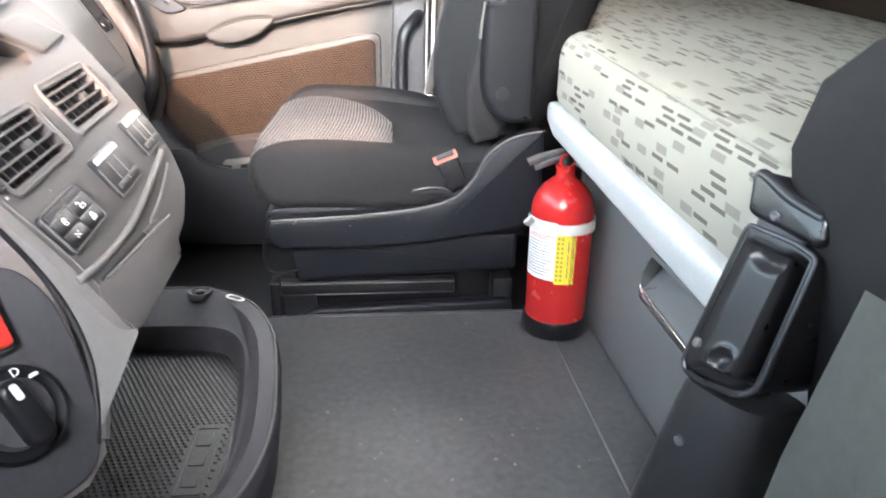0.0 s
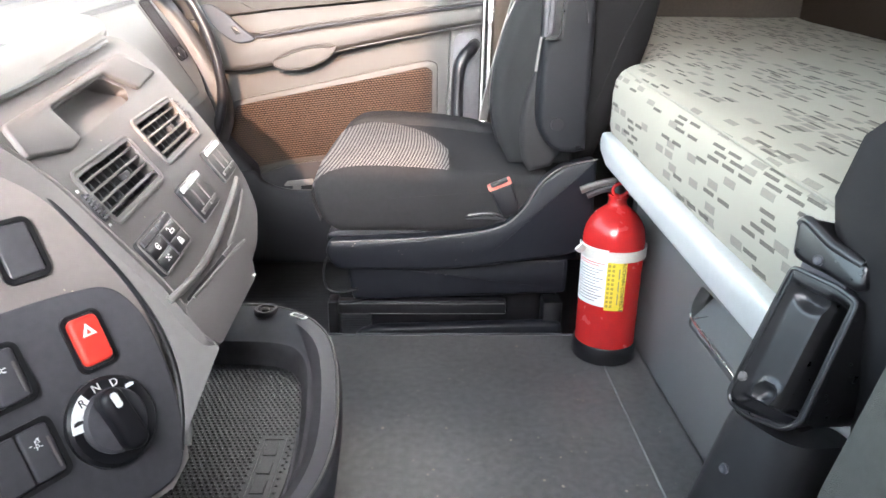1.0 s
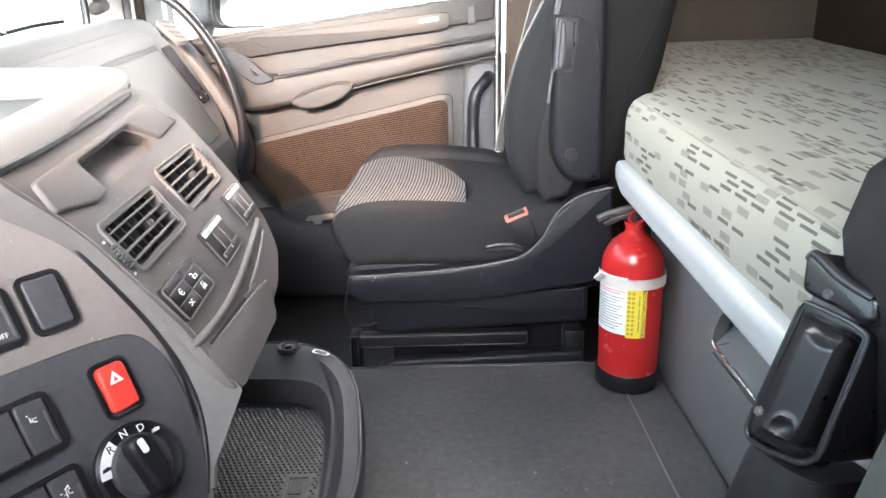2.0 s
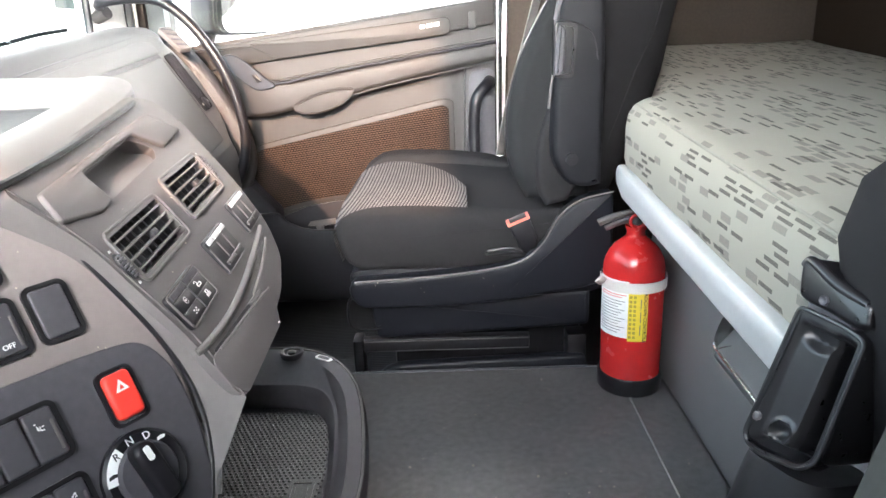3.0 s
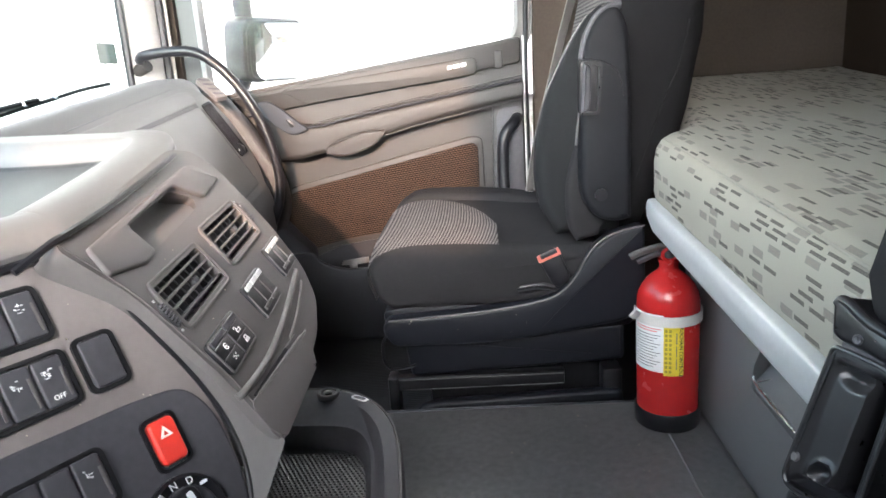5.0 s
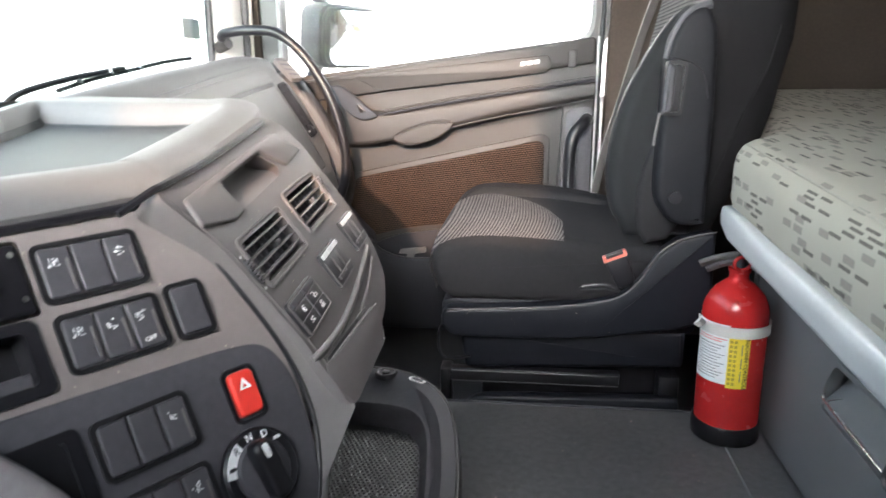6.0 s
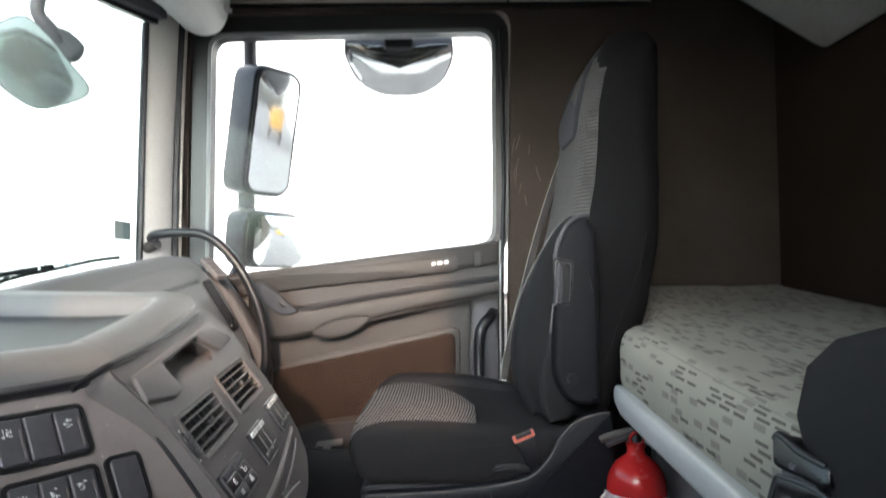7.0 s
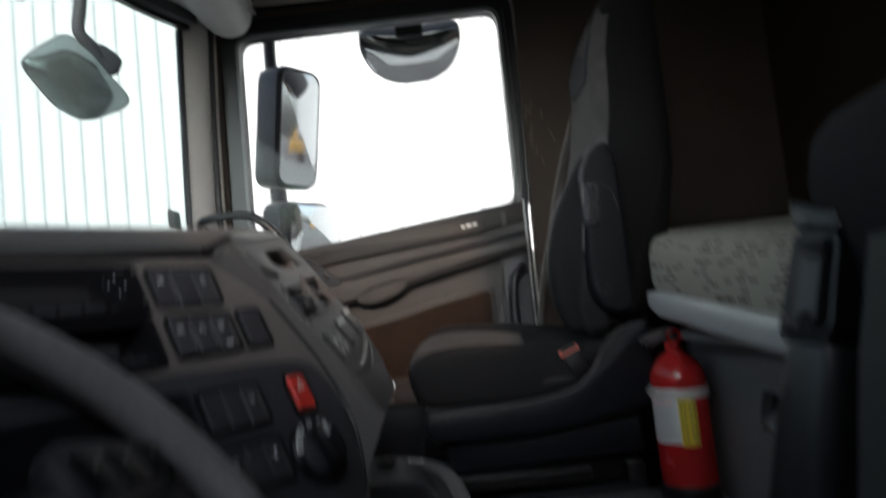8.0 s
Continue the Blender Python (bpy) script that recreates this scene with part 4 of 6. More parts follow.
    arm = part("armrest", prism(smooth_line(arm_o, 3, True), 1.172, 1.232, "y", 0.012, 4), ARMBLACK, ob, "dark moulded armrest folded upright")
    part("handle", holed_frame([(0.252, 0.573), (0.284, 0.573), (0.290, 0.659), (0.256, 0.662)], 0.008, 0.0055, 1.157, 1.178), GRIPBLACK, arm, "black grip frame")
    part("handle_well", prism(soft_polygon([(0.256, 0.577), (0.281, 0.577), (0.286, 0.655), (0.260, 0.657)], 0.006), 1.1665, 1.1735, "y", 0.001), TRAYMAT, arm)
    part("handle_bar", prism(smooth_line([(0.253, 0.578), (0.266, 0.582), (0.2690, 0.600), (0.2700, 0.632), (0.2690, 0.652), (0.258, 0.657), (0.2545, 0.63), (0.2525, 0.60)], 3, True), 1.154, 1.172, "y", 0.006, 4), DARK, arm, "moulded finger bar")
    part("arm_piping", tube([(0.2475, 1.190, 0.520), (0.2500, 1.186, 0.550), (0.2530, 1.182, 0.577)], 0.0025, 8), GREYLIGHT, arm)
    part("arm_seam", tube([(0.259, 1.1725, 0.667), (0.275, 1.171, 0.6635), (0.300, 1.171, 0.656), (0.318, 1.171, 0.640), (0.327, 1.171, 0.60)], 0.0011, 6), BLACK, arm)
    part("pivot_cap", tube([(0.286, 1.166, 0.433), (0.286, 1.174, 0.433)], 0.011, 16, smooth_path=False), BLACK, arm)
    part("top_edge", tube([(0.258, 1.182, 0.665), (0.264, 1.182, 0.69), (0.281, 1.182, 0.728), (0.305, 1.183, 0.746), (0.325, 1.184, 0.748)], 0.006, 8), DARK, arm, "smooth grey upper edge")
    # belt and buckle
    mb = Matrix.Translation((0.197, 1.229, 0.311)) @ Matrix.Rotation(radians(-22), 4, "Y")
    bk = part("buckle", prism(soft_polygon([(-0.020, -0.004), (0.021, -0.004), (0.020, -0.052), (0.014, -0.064), (-0.010, -0.064), (-0.017, -0.052)], 0.005), -0.006, 0.007, "y", 0.003, 3), BLACK, ob, "belt buckle with red button", m=mb)
    part("button", prism(soft_polygon([(-0.0225, -0.0055), (0.0225, -0.0055), (0.0225, 0.0065), (-0.0225, 0.0065)], 0.003), -0.008, 0.008, "y", 0.002, 2), ORANGE, bk, m=mb)
    part("slot", box(-0.016, 0.017, -0.0086, 0.005, 0.0005, 0.0070, 0.001), BLACK, bk, m=mb)
    belt = part("belt", ribbon([(0.200, 1.722, 0.347), (0.220, 1.725, 0.45), (0.262, 1.735, 0.60), (0.300, 1.735, 0.74), (0.345, 1.725, 0.88), (0.392, 1.712, 1.01)], 0.045, (0.5, 0.85, 0.0)), BELT, ob, "grey woven seat belt")
    part("belt_anchor", box(0.19, 0.212, 1.705, 1.735, 0.338, 0.350, 0.003), STEEL, belt)
    part("belt_guide", box(0.372, 0.425, 1.66, 1.735, 0.985, 1.045, 0.012), BLACK, ob)
    part("belt_guide", box(0.372, 0.405, 1.665, 1.70, 0.90, 0.965, 0.010), BLACK, ob)
    return ob


def holed_frame(corners, r, t, y0, y1):
    o = soft_polygon(corners, r)
    cx, cz = sum(p[0] for p in corners) / 4, sum(p[1] for p in corners) / 4
    w, h = max(p[0] for p in corners) - min(p[0] for p in corners), max(p[1] for p in corners) - min(p[1] for p in corners)
    inner = [(cx + (a - cx) * (1 - 2 * t / w), cz + (b - cz) * (1 - 2 * t / h)) for a, b in o]
    return side(o, [inner], y0, y1)


def ribbon(points, width, across_dir, th=0.0015):
    """A flat strap along a path."""
    path = [Vector(p) for p in smooth_line(points, 6)]
    w = Vector(across_dir).normalized() * width / 2
    rings = []
    for i, p in enumerate(path):
        d = (path[min(i + 1, len(path) - 1)] - path[max(i - 1, 0)]).normalized()
        n = d.cross(w).normalized() * th
        rings.append([p - w - n, p + w - n, p + w + n, p - w + n])
    return loft(rings)


passenger_seat()


def finger_grip(slot):
    """The moulded face of the armrest grip: a shallow trough with a round thumb dimple, or the deep finger slot beside it."""
    a, b, c, d = Vector((-0.0225, -0.0050)), Vector((0.0305, 0.0010)), Vector((0.0348, 0.0915)), Vector((-0.0125, 0.0950))
    step = lambda q: max(0.0, min(1.0, q)) ** 2 * (3 - 2 * max(0.0, min(1.0, q)))
    rows = []
    for i in range(57):
        t = i / 56
        row = []
        split = 0.55 + 0.04 * t
        s0, s1 = (split + 0.05, 1.0) if slot else (0.0, split + 0.05)
        for k in range(31):
            s = s0 + (s1 - s0) * k / 30
            p = a.lerp(b, s).lerp(d.lerp(c, s), t)
            h = -0.0045 * step(s / 0.16) * step((0.98 - t) / 0.16)
            h -= 0.027 * step((s - split) / 0.13) * step((0.965 - s) / 0.05) * step((0.965 - t) / 0.16) * step((t - 0.045) / 0.05)
            h -= 0.0060 * step((0.36 - math.hypot(s - 0.42, (t - 0.93) * 2.2)) / 0.16) * step((0.94 - t) / 0.03)
            r = math.hypot((s - 0.38) * 0.75, (t - 0.145) * 1.35)
            h -= 0.0065 * step((0.125 - r) / 0.10) - 0.0016 * step((0.165 - r) / 0.05) * step((r - 0.085) / 0.04)
            h -= 0.010 * step((0.085 - t) / 0.05) * step((t - 0.0) / 0.03) * step((s - 0.06) / 0.1)
            row.append((p.x, p.y, h))
        rows.append(row)
    return loft(rows, closed=False)


def driver_seat():
    ob = thing("driver_seat", "dark grey cloth driver's seat with upright armrest", "seat", at=(0.2, 0.08, -0.08))
    part("pedestal", box(-0.02, 0.42, -0.08, 0.26, -0.08, 0.03, 0.02), BLACK, ob)
    part("cushion", prism(smooth_line([(-0.08, 0.04), (-0.12, 0.10), (-0.09, 0.15), (0.05, 0.17), (0.24, 0.16), (0.30, 0.10), (0.28, 0.03)], 4, True), -0.16, 0.31, "y", 0.03, 4), FABRIC, ob)
    rows = ((0.08, .285, .45, -0.15, .28), (0.22, .285, .48, -0.17, .325), (0.36, .306, .50, -0.175, .340), (0.46, .330, .52, -0.175, .342), (0.52, .34, .53, -0.17, .335), (0.565, .352, .54, -0.15, .31), (0.60, .37, .55, -0.08, .24), (0.70, .385, .55, -0.06, .22), (0.88, .40, .55, -0.05, .21), (0.97, .43, .53, -0.02, .18), (0.99, .46, .51, 0.02, .14))
    part("backrest", loft([ring_box(a, b, c, d, z, 0.04, n=6) for z, a, b, c, d in rows]), FABRIC, ob)
    wing = []
    for z, x0, x1, y0, y1 in ((0.30, .355, .46, .26, .39), (0.40, .345, .47, .25, .405), (0.47, .326, .48, .23, .418), (0.52, .318, .485, .215, .422), (0.56, .322, .485, .205, .412), (0.583, .336, .475, .20, .395), (0.598, .365, .45, .21, .36)):
        wing.append([(x, y, z) for x, y in rounded(x0, x1, y0, y1, 0.035, 6)])
    part("side_bolster", loft(wing), FABRIC, ob)
    part("side_bolster", loft([[(x, 0.165 - y, z) for x, y, z in r] for r in wing]), FABRIC, ob)
    fr = []
    for z, x in ((0.12, .285), (0.22, .285), (0.36, .306), (0.46, .330), (0.50, .338)):
        fr.append([(x - 0.003 - 0.004 * math.sin(math.pi * q / 8), -0.12 + 0.445 * q / 8, z) for q in range(9)])
    part("back_panel", loft(fr, closed=False), BACKCLOTH, ob, "grey cloth panel")
    # armrest folded upright: arm, recessed grip and hooked cap on its front face
    m = frame_of((0.2842, 0.3779, 0.3806), (0.4226, -0.9063, 0), (-0.8754, -0.4082, 0.2588))
    rings = []
    for v, u0, u1 in ((-0.30, -0.046, 0.030), (-0.20, -0.042, 0.031), (-0.10, -0.036, 0.033), (-0.05, -0.0305, 0.0345), (-0.020, -0.0270, 0.0345), (-0.010, -0.0250, 0.0330)):
        rings.append([(u, v, n) for u, n in rounded(u0, u1, -0.075, 0.001, 0.020, 7)])
    arm = part("armrest", loft(rings), GRIPGREY, ob, "black moulded armrest folded upright", m=m)
    go = soft_polygon([(-0.0255, 0.000), (-0.0205, -0.0075), (-0.008, -0.0095), (0.022, -0.004), (0.0315, 0.006), (0.0365, 0.092), (0.020, 0.0965), (-0.0135, 0.0985)], 0.006)
    part("grip_body", plate(inset(go, 0.003), -0.0755, -0.033, 0.004, 3), GRIPBLACK, arm, m=m)
    part("grip_frame", holed(inset(go, 0.0012), [inset(go, 0.0045)], -0.072, 0.0005), GRIPBLACK, arm, m=m)
    edge = [m @ Vector((u, v, -0.0002)) for u, v in inset(go, 0.0016)]
    part("grip_edge", tube(edge + edge[:1], 0.0017, 8, smooth_path=False), GRIPGREY, arm, "rounded rim of the grip")
    part("grip_bar", finger_grip(False), GRIPGREY, arm, "hollowed finger grip with thumb dimple", m=m)
    # shade of the slot put into its colour, beside the lighter grip bar
    part("finger_slot", finger_grip(True), GRIPBLACK, arm, "deep finger slot, coloured black for its shade", m=m)
    part("pin_end", spin([(0.0, 0.0), (0.0036, 0.0), (0.0040, 0.0015), (0.0028, 0.003), (0.0, 0.0035)], 18), GREY, arm, "smooth grey pin end", m=m @ Matrix.Translation((-0.0195, 0.015, -0.0022)))
    part("hinge_neck", plate(soft_polygon([(-0.010, 0.094), (0.024, 0.090), (0.024, 0.106), (-0.010, 0.108)], 0.003), -0.045, -0.002, 0.003, 3), DARK, arm, m=m)
    cap = part("cap", plate(soft_polygon([(-0.0190, 0.127), (-0.0145, 0.1045), (-0.008, 0.1020), (0.011, 0.1000), (0.032, 0.0960), (0.0375, 0.100), (0.035, 0.114), (0.009, 0.120), (-0.012, 0.1305)], 0.004), -0.070, 0.004, 0.004, 4), GRIPBLACK, arm, "hooked black end cap", m=m)
    part("cap_ridge", tube([m @ Vector(p) for p in ((-0.0165, 0.1235, 0.0005), (-0.013, 0.1275, 0.001), (-0.002, 0.1235, 0.002), (0.010, 0.1180, 0.002), (0.031, 0.1125, 0.001))], 0.0036, 12), GRIPGREY, cap, "rounded shiny upper edge")
    part("screw", spin([(0.0, 0.0), (0.0036, 0.0), (0.0036, 0.0012), (0.0027, 0.0018), (0.0, 0.0008)], 14), DARK, cap, m=m @ Matrix.Translation((0.005, 0.1065, 0.0036)))
    part("screw", spin([(0.0, 0.0), (0.0038, 0.0), (0.0038, 0.0015), (0.003, 0.002), (0.0, 0.001)], 14), DARK, arm, m=m @ Matrix.Translation((-0.006, -0.049, 0.0005)))
    return ob


driver_seat()


# ---- dashboard ----
F1 = frame_of((-0.222, 0.6, 0.437), (-0.049, 1, 0.070), (1, 0, 0.7))
F2 = frame_of((-0.25, 0.527, 0.40), (0.6, 1, 0), (1, -0.6, 0.6))
dash = thing("dashboard", "grey moulded truck dashboard with vents and switches", "dashboard", at=(-0.6, 0.8, 0.3))


def on(m, u, v, n=0.0):
    return m @ Vector((u, v, n))


def bank(m, u0, u1, v0, v1, count, icons, parent, name="switch_bank"):
    """A framed row of rocker switches; icons: for each switch the marks on it, or none."""
    base = part(name, holed(rounded(u0 - 0.004, u1 + 0.004, v0 - 0.004, v1 + 0.004, 0.008), [rounded(u0, u1, v0, v1, 0.006)], -0.004, 0.0035), TRAYMAT, parent, "black switch surround", m=m)
    w = (u1 - u0) / count
    for k in range(count):
        a, b = u0 + k * w + 0.0006, u0 + (k + 1) * w - 0.0006
        sw = part("switch", plate(rounded(a, b, v0 + 0.0005, v1 - 0.0005, 0.003), -0.006, 0.0045, 0.0022, 3), SWITCH, base, m=m)
        if icons[k]:
            part("rocker_edge", plate(rounded(b - 0.0055, b - 0.0028, v0 + 0.005, v1 - 0.012, 0.001), 0.004, 0.0056, 0.0008), GREY, sw, m=m)
        rs = random.Random(int((u0 + k) * 977) + icons[k])
        cx, cv = (a + b) / 2 - 0.002, v1 - 0.014
        for q in range(icons[k] * 2):
            du, dv = rs.uniform(-0.0045, 0.0035), rs.uniform(-0.004, 0.004)
            hw, hh = rs.choice(((0.0018, 0.00028), (0.00032, 0.0017), (0.0009, 0.0005), (0.0011, 0.0003)))
            part("mark", plate([(cx + du - hw, cv + dv - hh), (cx + du + hw, cv + dv - hh), (cx + du + hw, cv + dv + hh), (cx + du - hw, cv + dv + hh)], 0.0044, 0.0049), WHITE, sw, m=m)
    return base


# driver-facing centre panel
centre_o = [(-0.42, -0.20), (-0.42, 0.152), (-0.16, 0.149), (-0.018, 0.153), (0.008, 0.125), (0.026, 0.098), (0.052, 0.03), (0.064, -0.018), (0.068, -0.07), (0.062, -0.13), (0.045, -0.185), (0.02, -0.20)]
holes = [rounded(-0.325, -0.131, 0.070, 0.134, 0.005), rounded(-0.325, -0.143, 0.012, 0.066, 0.006)]
centre = part("centre_panel", holed(centre_o, holes, -0.03, 0.0), CENTRE, dash, "taupe-grey centre console panel", m=F2)
part("radio_backing", plate(rounded(-0.335, -0.120, 0.0, 0.14, 0.004), -0.034, -0.031), BLACK, centre, m=F2)
radio = part("radio", plate(rounded(-0.322, -0.134, 0.073, 0.131, 0.004), -0.03, 0.003, 0.003, 3), BLACK, dash, "black car radio with display", m=F2)
part("dial_pad", tube([on(F2, -0.165, 0.104, 0.0025), on(F2, -0.165, 0.104, 0.006)], 0.0135, 24, smooth_path=False), BLACK, radio)
for du, dv in ((0, 0.009), (0, -0.009), (0.009, 0), (-0.009, 0)):
    part("key", plate([(-0.165 + du - 0.0009, 0.104 + dv - 0.0016), (-0.165 + du + 0.0009, 0.104 + dv - 0.0016), (-0.165 + du + 0.0009, 0.104 + dv + 0.0016), (-0.165 + du - 0.0009, 0.104 + dv + 0.0016)], 0.006, 0.0068), WHITE, radio, m=F2)
part("display", plate(rounded(-0.275, -0.195, 0.088, 0.104, 0.002), 0.0028, 0.0038), TAUPEDARK, radio, "olive grey display", m=F2)
part("key_print", plate(rounded(-0.160, -0.150, 0.122, 0.1245, 0.001), 0.003, 0.0036), GREYLIGHT, radio, m=F2)
part("key_print", plate(rounded(-0.178, -0.170, 0.078, 0.080, 0.001), 0.003, 0.0036), GREYLIGHT, radio, m=F2)
for k in range(5):
    part("key", plate(rounded(-0.300 + k * 0.024, -0.280 + k * 0.024, 0.077, 0.084, 0.001), 0.0028, 0.0045, 0.0008), DARK, radio, m=F2)
part("radio_screw", tube([on(F2, -0.1405, 0.122, 0.002), on(F2, -0.1405, 0.122, 0.0045)], 0.0025, 10, smooth_path=False), STEEL, radio)
part("radio_screw", tube([on(F2, -0.1405, 0.085, 0.002), on(F2, -0.1405, 0.085, 0.0045)], 0.0025, 10, smooth_path=False), STEEL, radio)
slot = part("storage_slot", holed(rounded(-0.329, -0.139, 0.008, 0.069, 0.008), [rounded(-0.318, -0.150, 0.018, 0.060, 0.004)], -0.03, 0.003), BLACK, dash, "black open storage slot", m=F2)
part("slot_floor", plate(rounded(-0.320, -0.148, 0.016, 0.030, 0.003), -0.030, -0.012, 0.002), DARK, slot, m=F2)
part("slot_latch", plate(rounded(-0.205, -0.178, 0.032, 0.046, 0.004), -0.030, -0.008, 0.002), DARK, slot, m=F2)
bank(F2, -0.1235, -0.0425, 0.079, 0.1225, 3, (5, 0, 4), dash)
bb = bank(F2, -0.1235, -0.0435, 0.0185, 0.062, 3, (5, 6, 6), dash)
text_part("lettering", "OFF", 0.006, F2 @ Matrix.Translation((-0.058, 0.026, 0.0049)), WHITE, bb)
bank(F2, -0.029, 0.002, 0.0185, 0.064, 1, (0,), dash)

# dark lower panel with hazard switch and gear dial
low_o = soft_polygon([(-0.40, -0.20), (-0.40, 0.006), (-0.15, 0.001), (0.0, -0.004), (0.046, -0.010), (0.064, -0.045), (0.064, -0.10), (0.052, -0.16), (0.03, -0.195)], 0.02)
lower = part("lower_panel", plate(low_o, -0.02, 0.004, 0.003, 3), DARK, dash, "blue-black lower switch panel", m=F2)
hz = part("hazard_switch", plate(rounded(-0.0072, 0.0196, -0.0705, -0.0285, 0.006), 0.0, 0.0105, 0.004, 5), REDSWITCH, lower, "red hazard warning switch", m=F2)
part("surround", holed(rounded(-0.012, 0.024, -0.076, -0.024, 0.008), [rounded(-0.009, 0.021, -0.073, -0.027, 0.006)], 0.0, 0.0065), BLACK, lower, m=F2)
part("triangle", holed([(-0.0005, -0.046), (0.0125, -0.046), (0.006, -0.035)], [[(0.0035, -0.0442), (0.0085, -0.0442), (0.006, -0.0396)]], 0.0104, 0.0109), WHITE, hz, m=F2)
bank(F2 @ Matrix.Translation((0, 0, 0.0042)), -0.1275, -0.0515, -0.0715, -0.0285, 3, (0, 0, 5), lower)
bank(F2 @ Matrix.Translation((0, 0, 0.0042)), -0.1275, -0.0530, -0.1360, -0.0925, 3, (4, 0, 6), lower)
slot2 = part("open_slot", holed(rounded(-0.335, -0.139, -0.092, -0.022, 0.006), [rounded(-0.325, -0.150, -0.084, -0.030, 0.004)], 0.0, 0.008), BLACK, lower, "black framed open slot", m=F2)
part("slot_inside", plate(rounded(-0.326, -0.149, -0.085, -0.029, 0.004), 0.002, 0.0045), BLACK, slot2, m=F2)
cu, cv, R = -0.0065, -0.1195, 0.0385
dial = part("gear_dial", spin([(0.0, 0.0), (R, 0.0), (R, 0.007), (R - 0.003, 0.010), (R - 0.006, 0.0085), (0.026, 0.007), (0.0, 0.007)], 40), BLACK, lower, "round gear selector with lettering", m=F2 @ Matrix.Translation((cu, cv, 0.003)))
knob_m = F2 @ Matrix.Translation((cu, cv, 0.008)) @ Matrix.Rotation(radians(8), 4, "Z")
part("knob_base", spin([(0.0, 0.0), (0.0275, 0.0), (0.0275, 0.006), (0.025, 0.009), (0.0, 0.010)], 36), DARK, dial, m=knob_m)
kb = part("knob", plate(rounded(-0.0105, 0.0105, -0.0285, 0.0275, 0.009), 0.002, 0.024, 0.006, 5), BLACK, dial, m=knob_m)
part("pointer", plate(rounded(-0.0030, 0.0030, 0.010, 0.0235, 0.0025), 0.0238, 0.0246), WHITE, kb, m=knob_m)
white_arc = [(r * math.cos(radians(a)), r * math.sin(radians(a))) for r, aa in ((0.036, range(118, 176, 6)), (0.0265, range(172, 114, -6))) for a in aa]
part("white_sector", plate(white_arc, 0.0095, 0.0105), WHITE, dial, m=F2 @ Matrix.Translation((cu, cv, 0.003)))
for ch, a, mt in (("R", 128, BLACK), ("N", 97, WHITE), ("D", 68, WHITE)):
    text_part("lettering", ch, 0.0095, F2 @ Matrix.Translation((cu + 0.0315 * math.cos(radians(a)), cv + 0.0315 * math.sin(radians(a)), 0.0137)) @ Matrix.Rotation(radians(4), 4, "Z"), mt, dial)
for a, mt in ((158, BLACK), (43, WHITE)):
    mm = F2 @ Matrix.Translation((cu + 0.031 * math.cos(radians(a)), cv + 0.031 * math.sin(radians(a)), 0.0134))
    part("crawl_mark", plate([(-0.004, -0.0012), (0.0035, -0.0012), (0.0045, 0.0010), (0.001, 0.0022), (-0.003, 0.0016)], 0, 0.0005), mt, dial, m=mm)

# wing panel with the vents, facing the rear
wing_o = soft_polygon([(-0.035, -0.147), (-0.022, -0.065), (-0.028, 0.06), (-0.062, 0.138), (0.272, 0.166), (0.33, 0.148), (0.354, 0.10), (0.354, 0.0), (0.335, -0.075), (0.29, -0.116), (0.21, -0.138), (0.10, -0.145)], 0.02)
e2 = [(-0.014, 0.1545), (0.004, 0.128), (0.021, 0.098), (0.038, 0.055), (0.052, 0.018), (0.063, -0.017), (0.071, -0.06), (0.069, -0.105), (0.056, -0.145), (0.040, -0.175)]
e1 = [(-0.060, 0.136), (-0.050, 0.110), (-0.040, 0.085), (-0.030, 0.052), (-0.027, 0.020), (-0.024, -0.018), (-0.020, -0.060), (-0.024, -0.098), (-0.030, -0.130), (-0.036, -0.1465)]
rows = []
for (u, v), (p, q) in zip(smooth_line(e2, 3), smooth_line(e1, 3)):
    a, b = on(F2, u - 0.002, v, 0.001), on(F1, p + 0.006, q, 0.0012)
    rows.append([tuple(a.lerp(b, s)) for s in (0, 0.15, 0.3, 0.5, 0.7, 0.85, 1.0)])
part("panel_bend", loft(rows, closed=False), GREY, dash, "rounded edge between the two panels")
part("edge_trim", tube([on(F2, u, v, 0.0022) for u, v in e2], 0.0026, 8), BLACK, dash)
part("edge_ridge", tube([on(F2, u + 0.0078, v + 0.001, -0.0005) for u, v in e2], 0.0048, 10), BEND, dash, "rounded ridge along the panel edge")
V1, V2 = (0.0, 0.130, 0.003, 0.053), (0.170, 0.300, 0.0095, 0.0605)
cub = soft_polygon([(0.052, 0.112), (0.187, 0.121), (0.222, 0.098), (0.21, 0.086), (0.058, 0.078)], 0.012)
wing = part("wing_panel", holed(wing_o, [rounded(*V1, 0.006), rounded(*V2, 0.006), cub], -0.052, 0.0), GREY, dash, "grey panel around the centre vents", m=F1)
part("wing_body", plate([(u * 0.985 + 0.001, v * 0.985) for u, v in wing_o], -0.16, -0.0525, 0.012, 3), GREY, wing, m=F1)


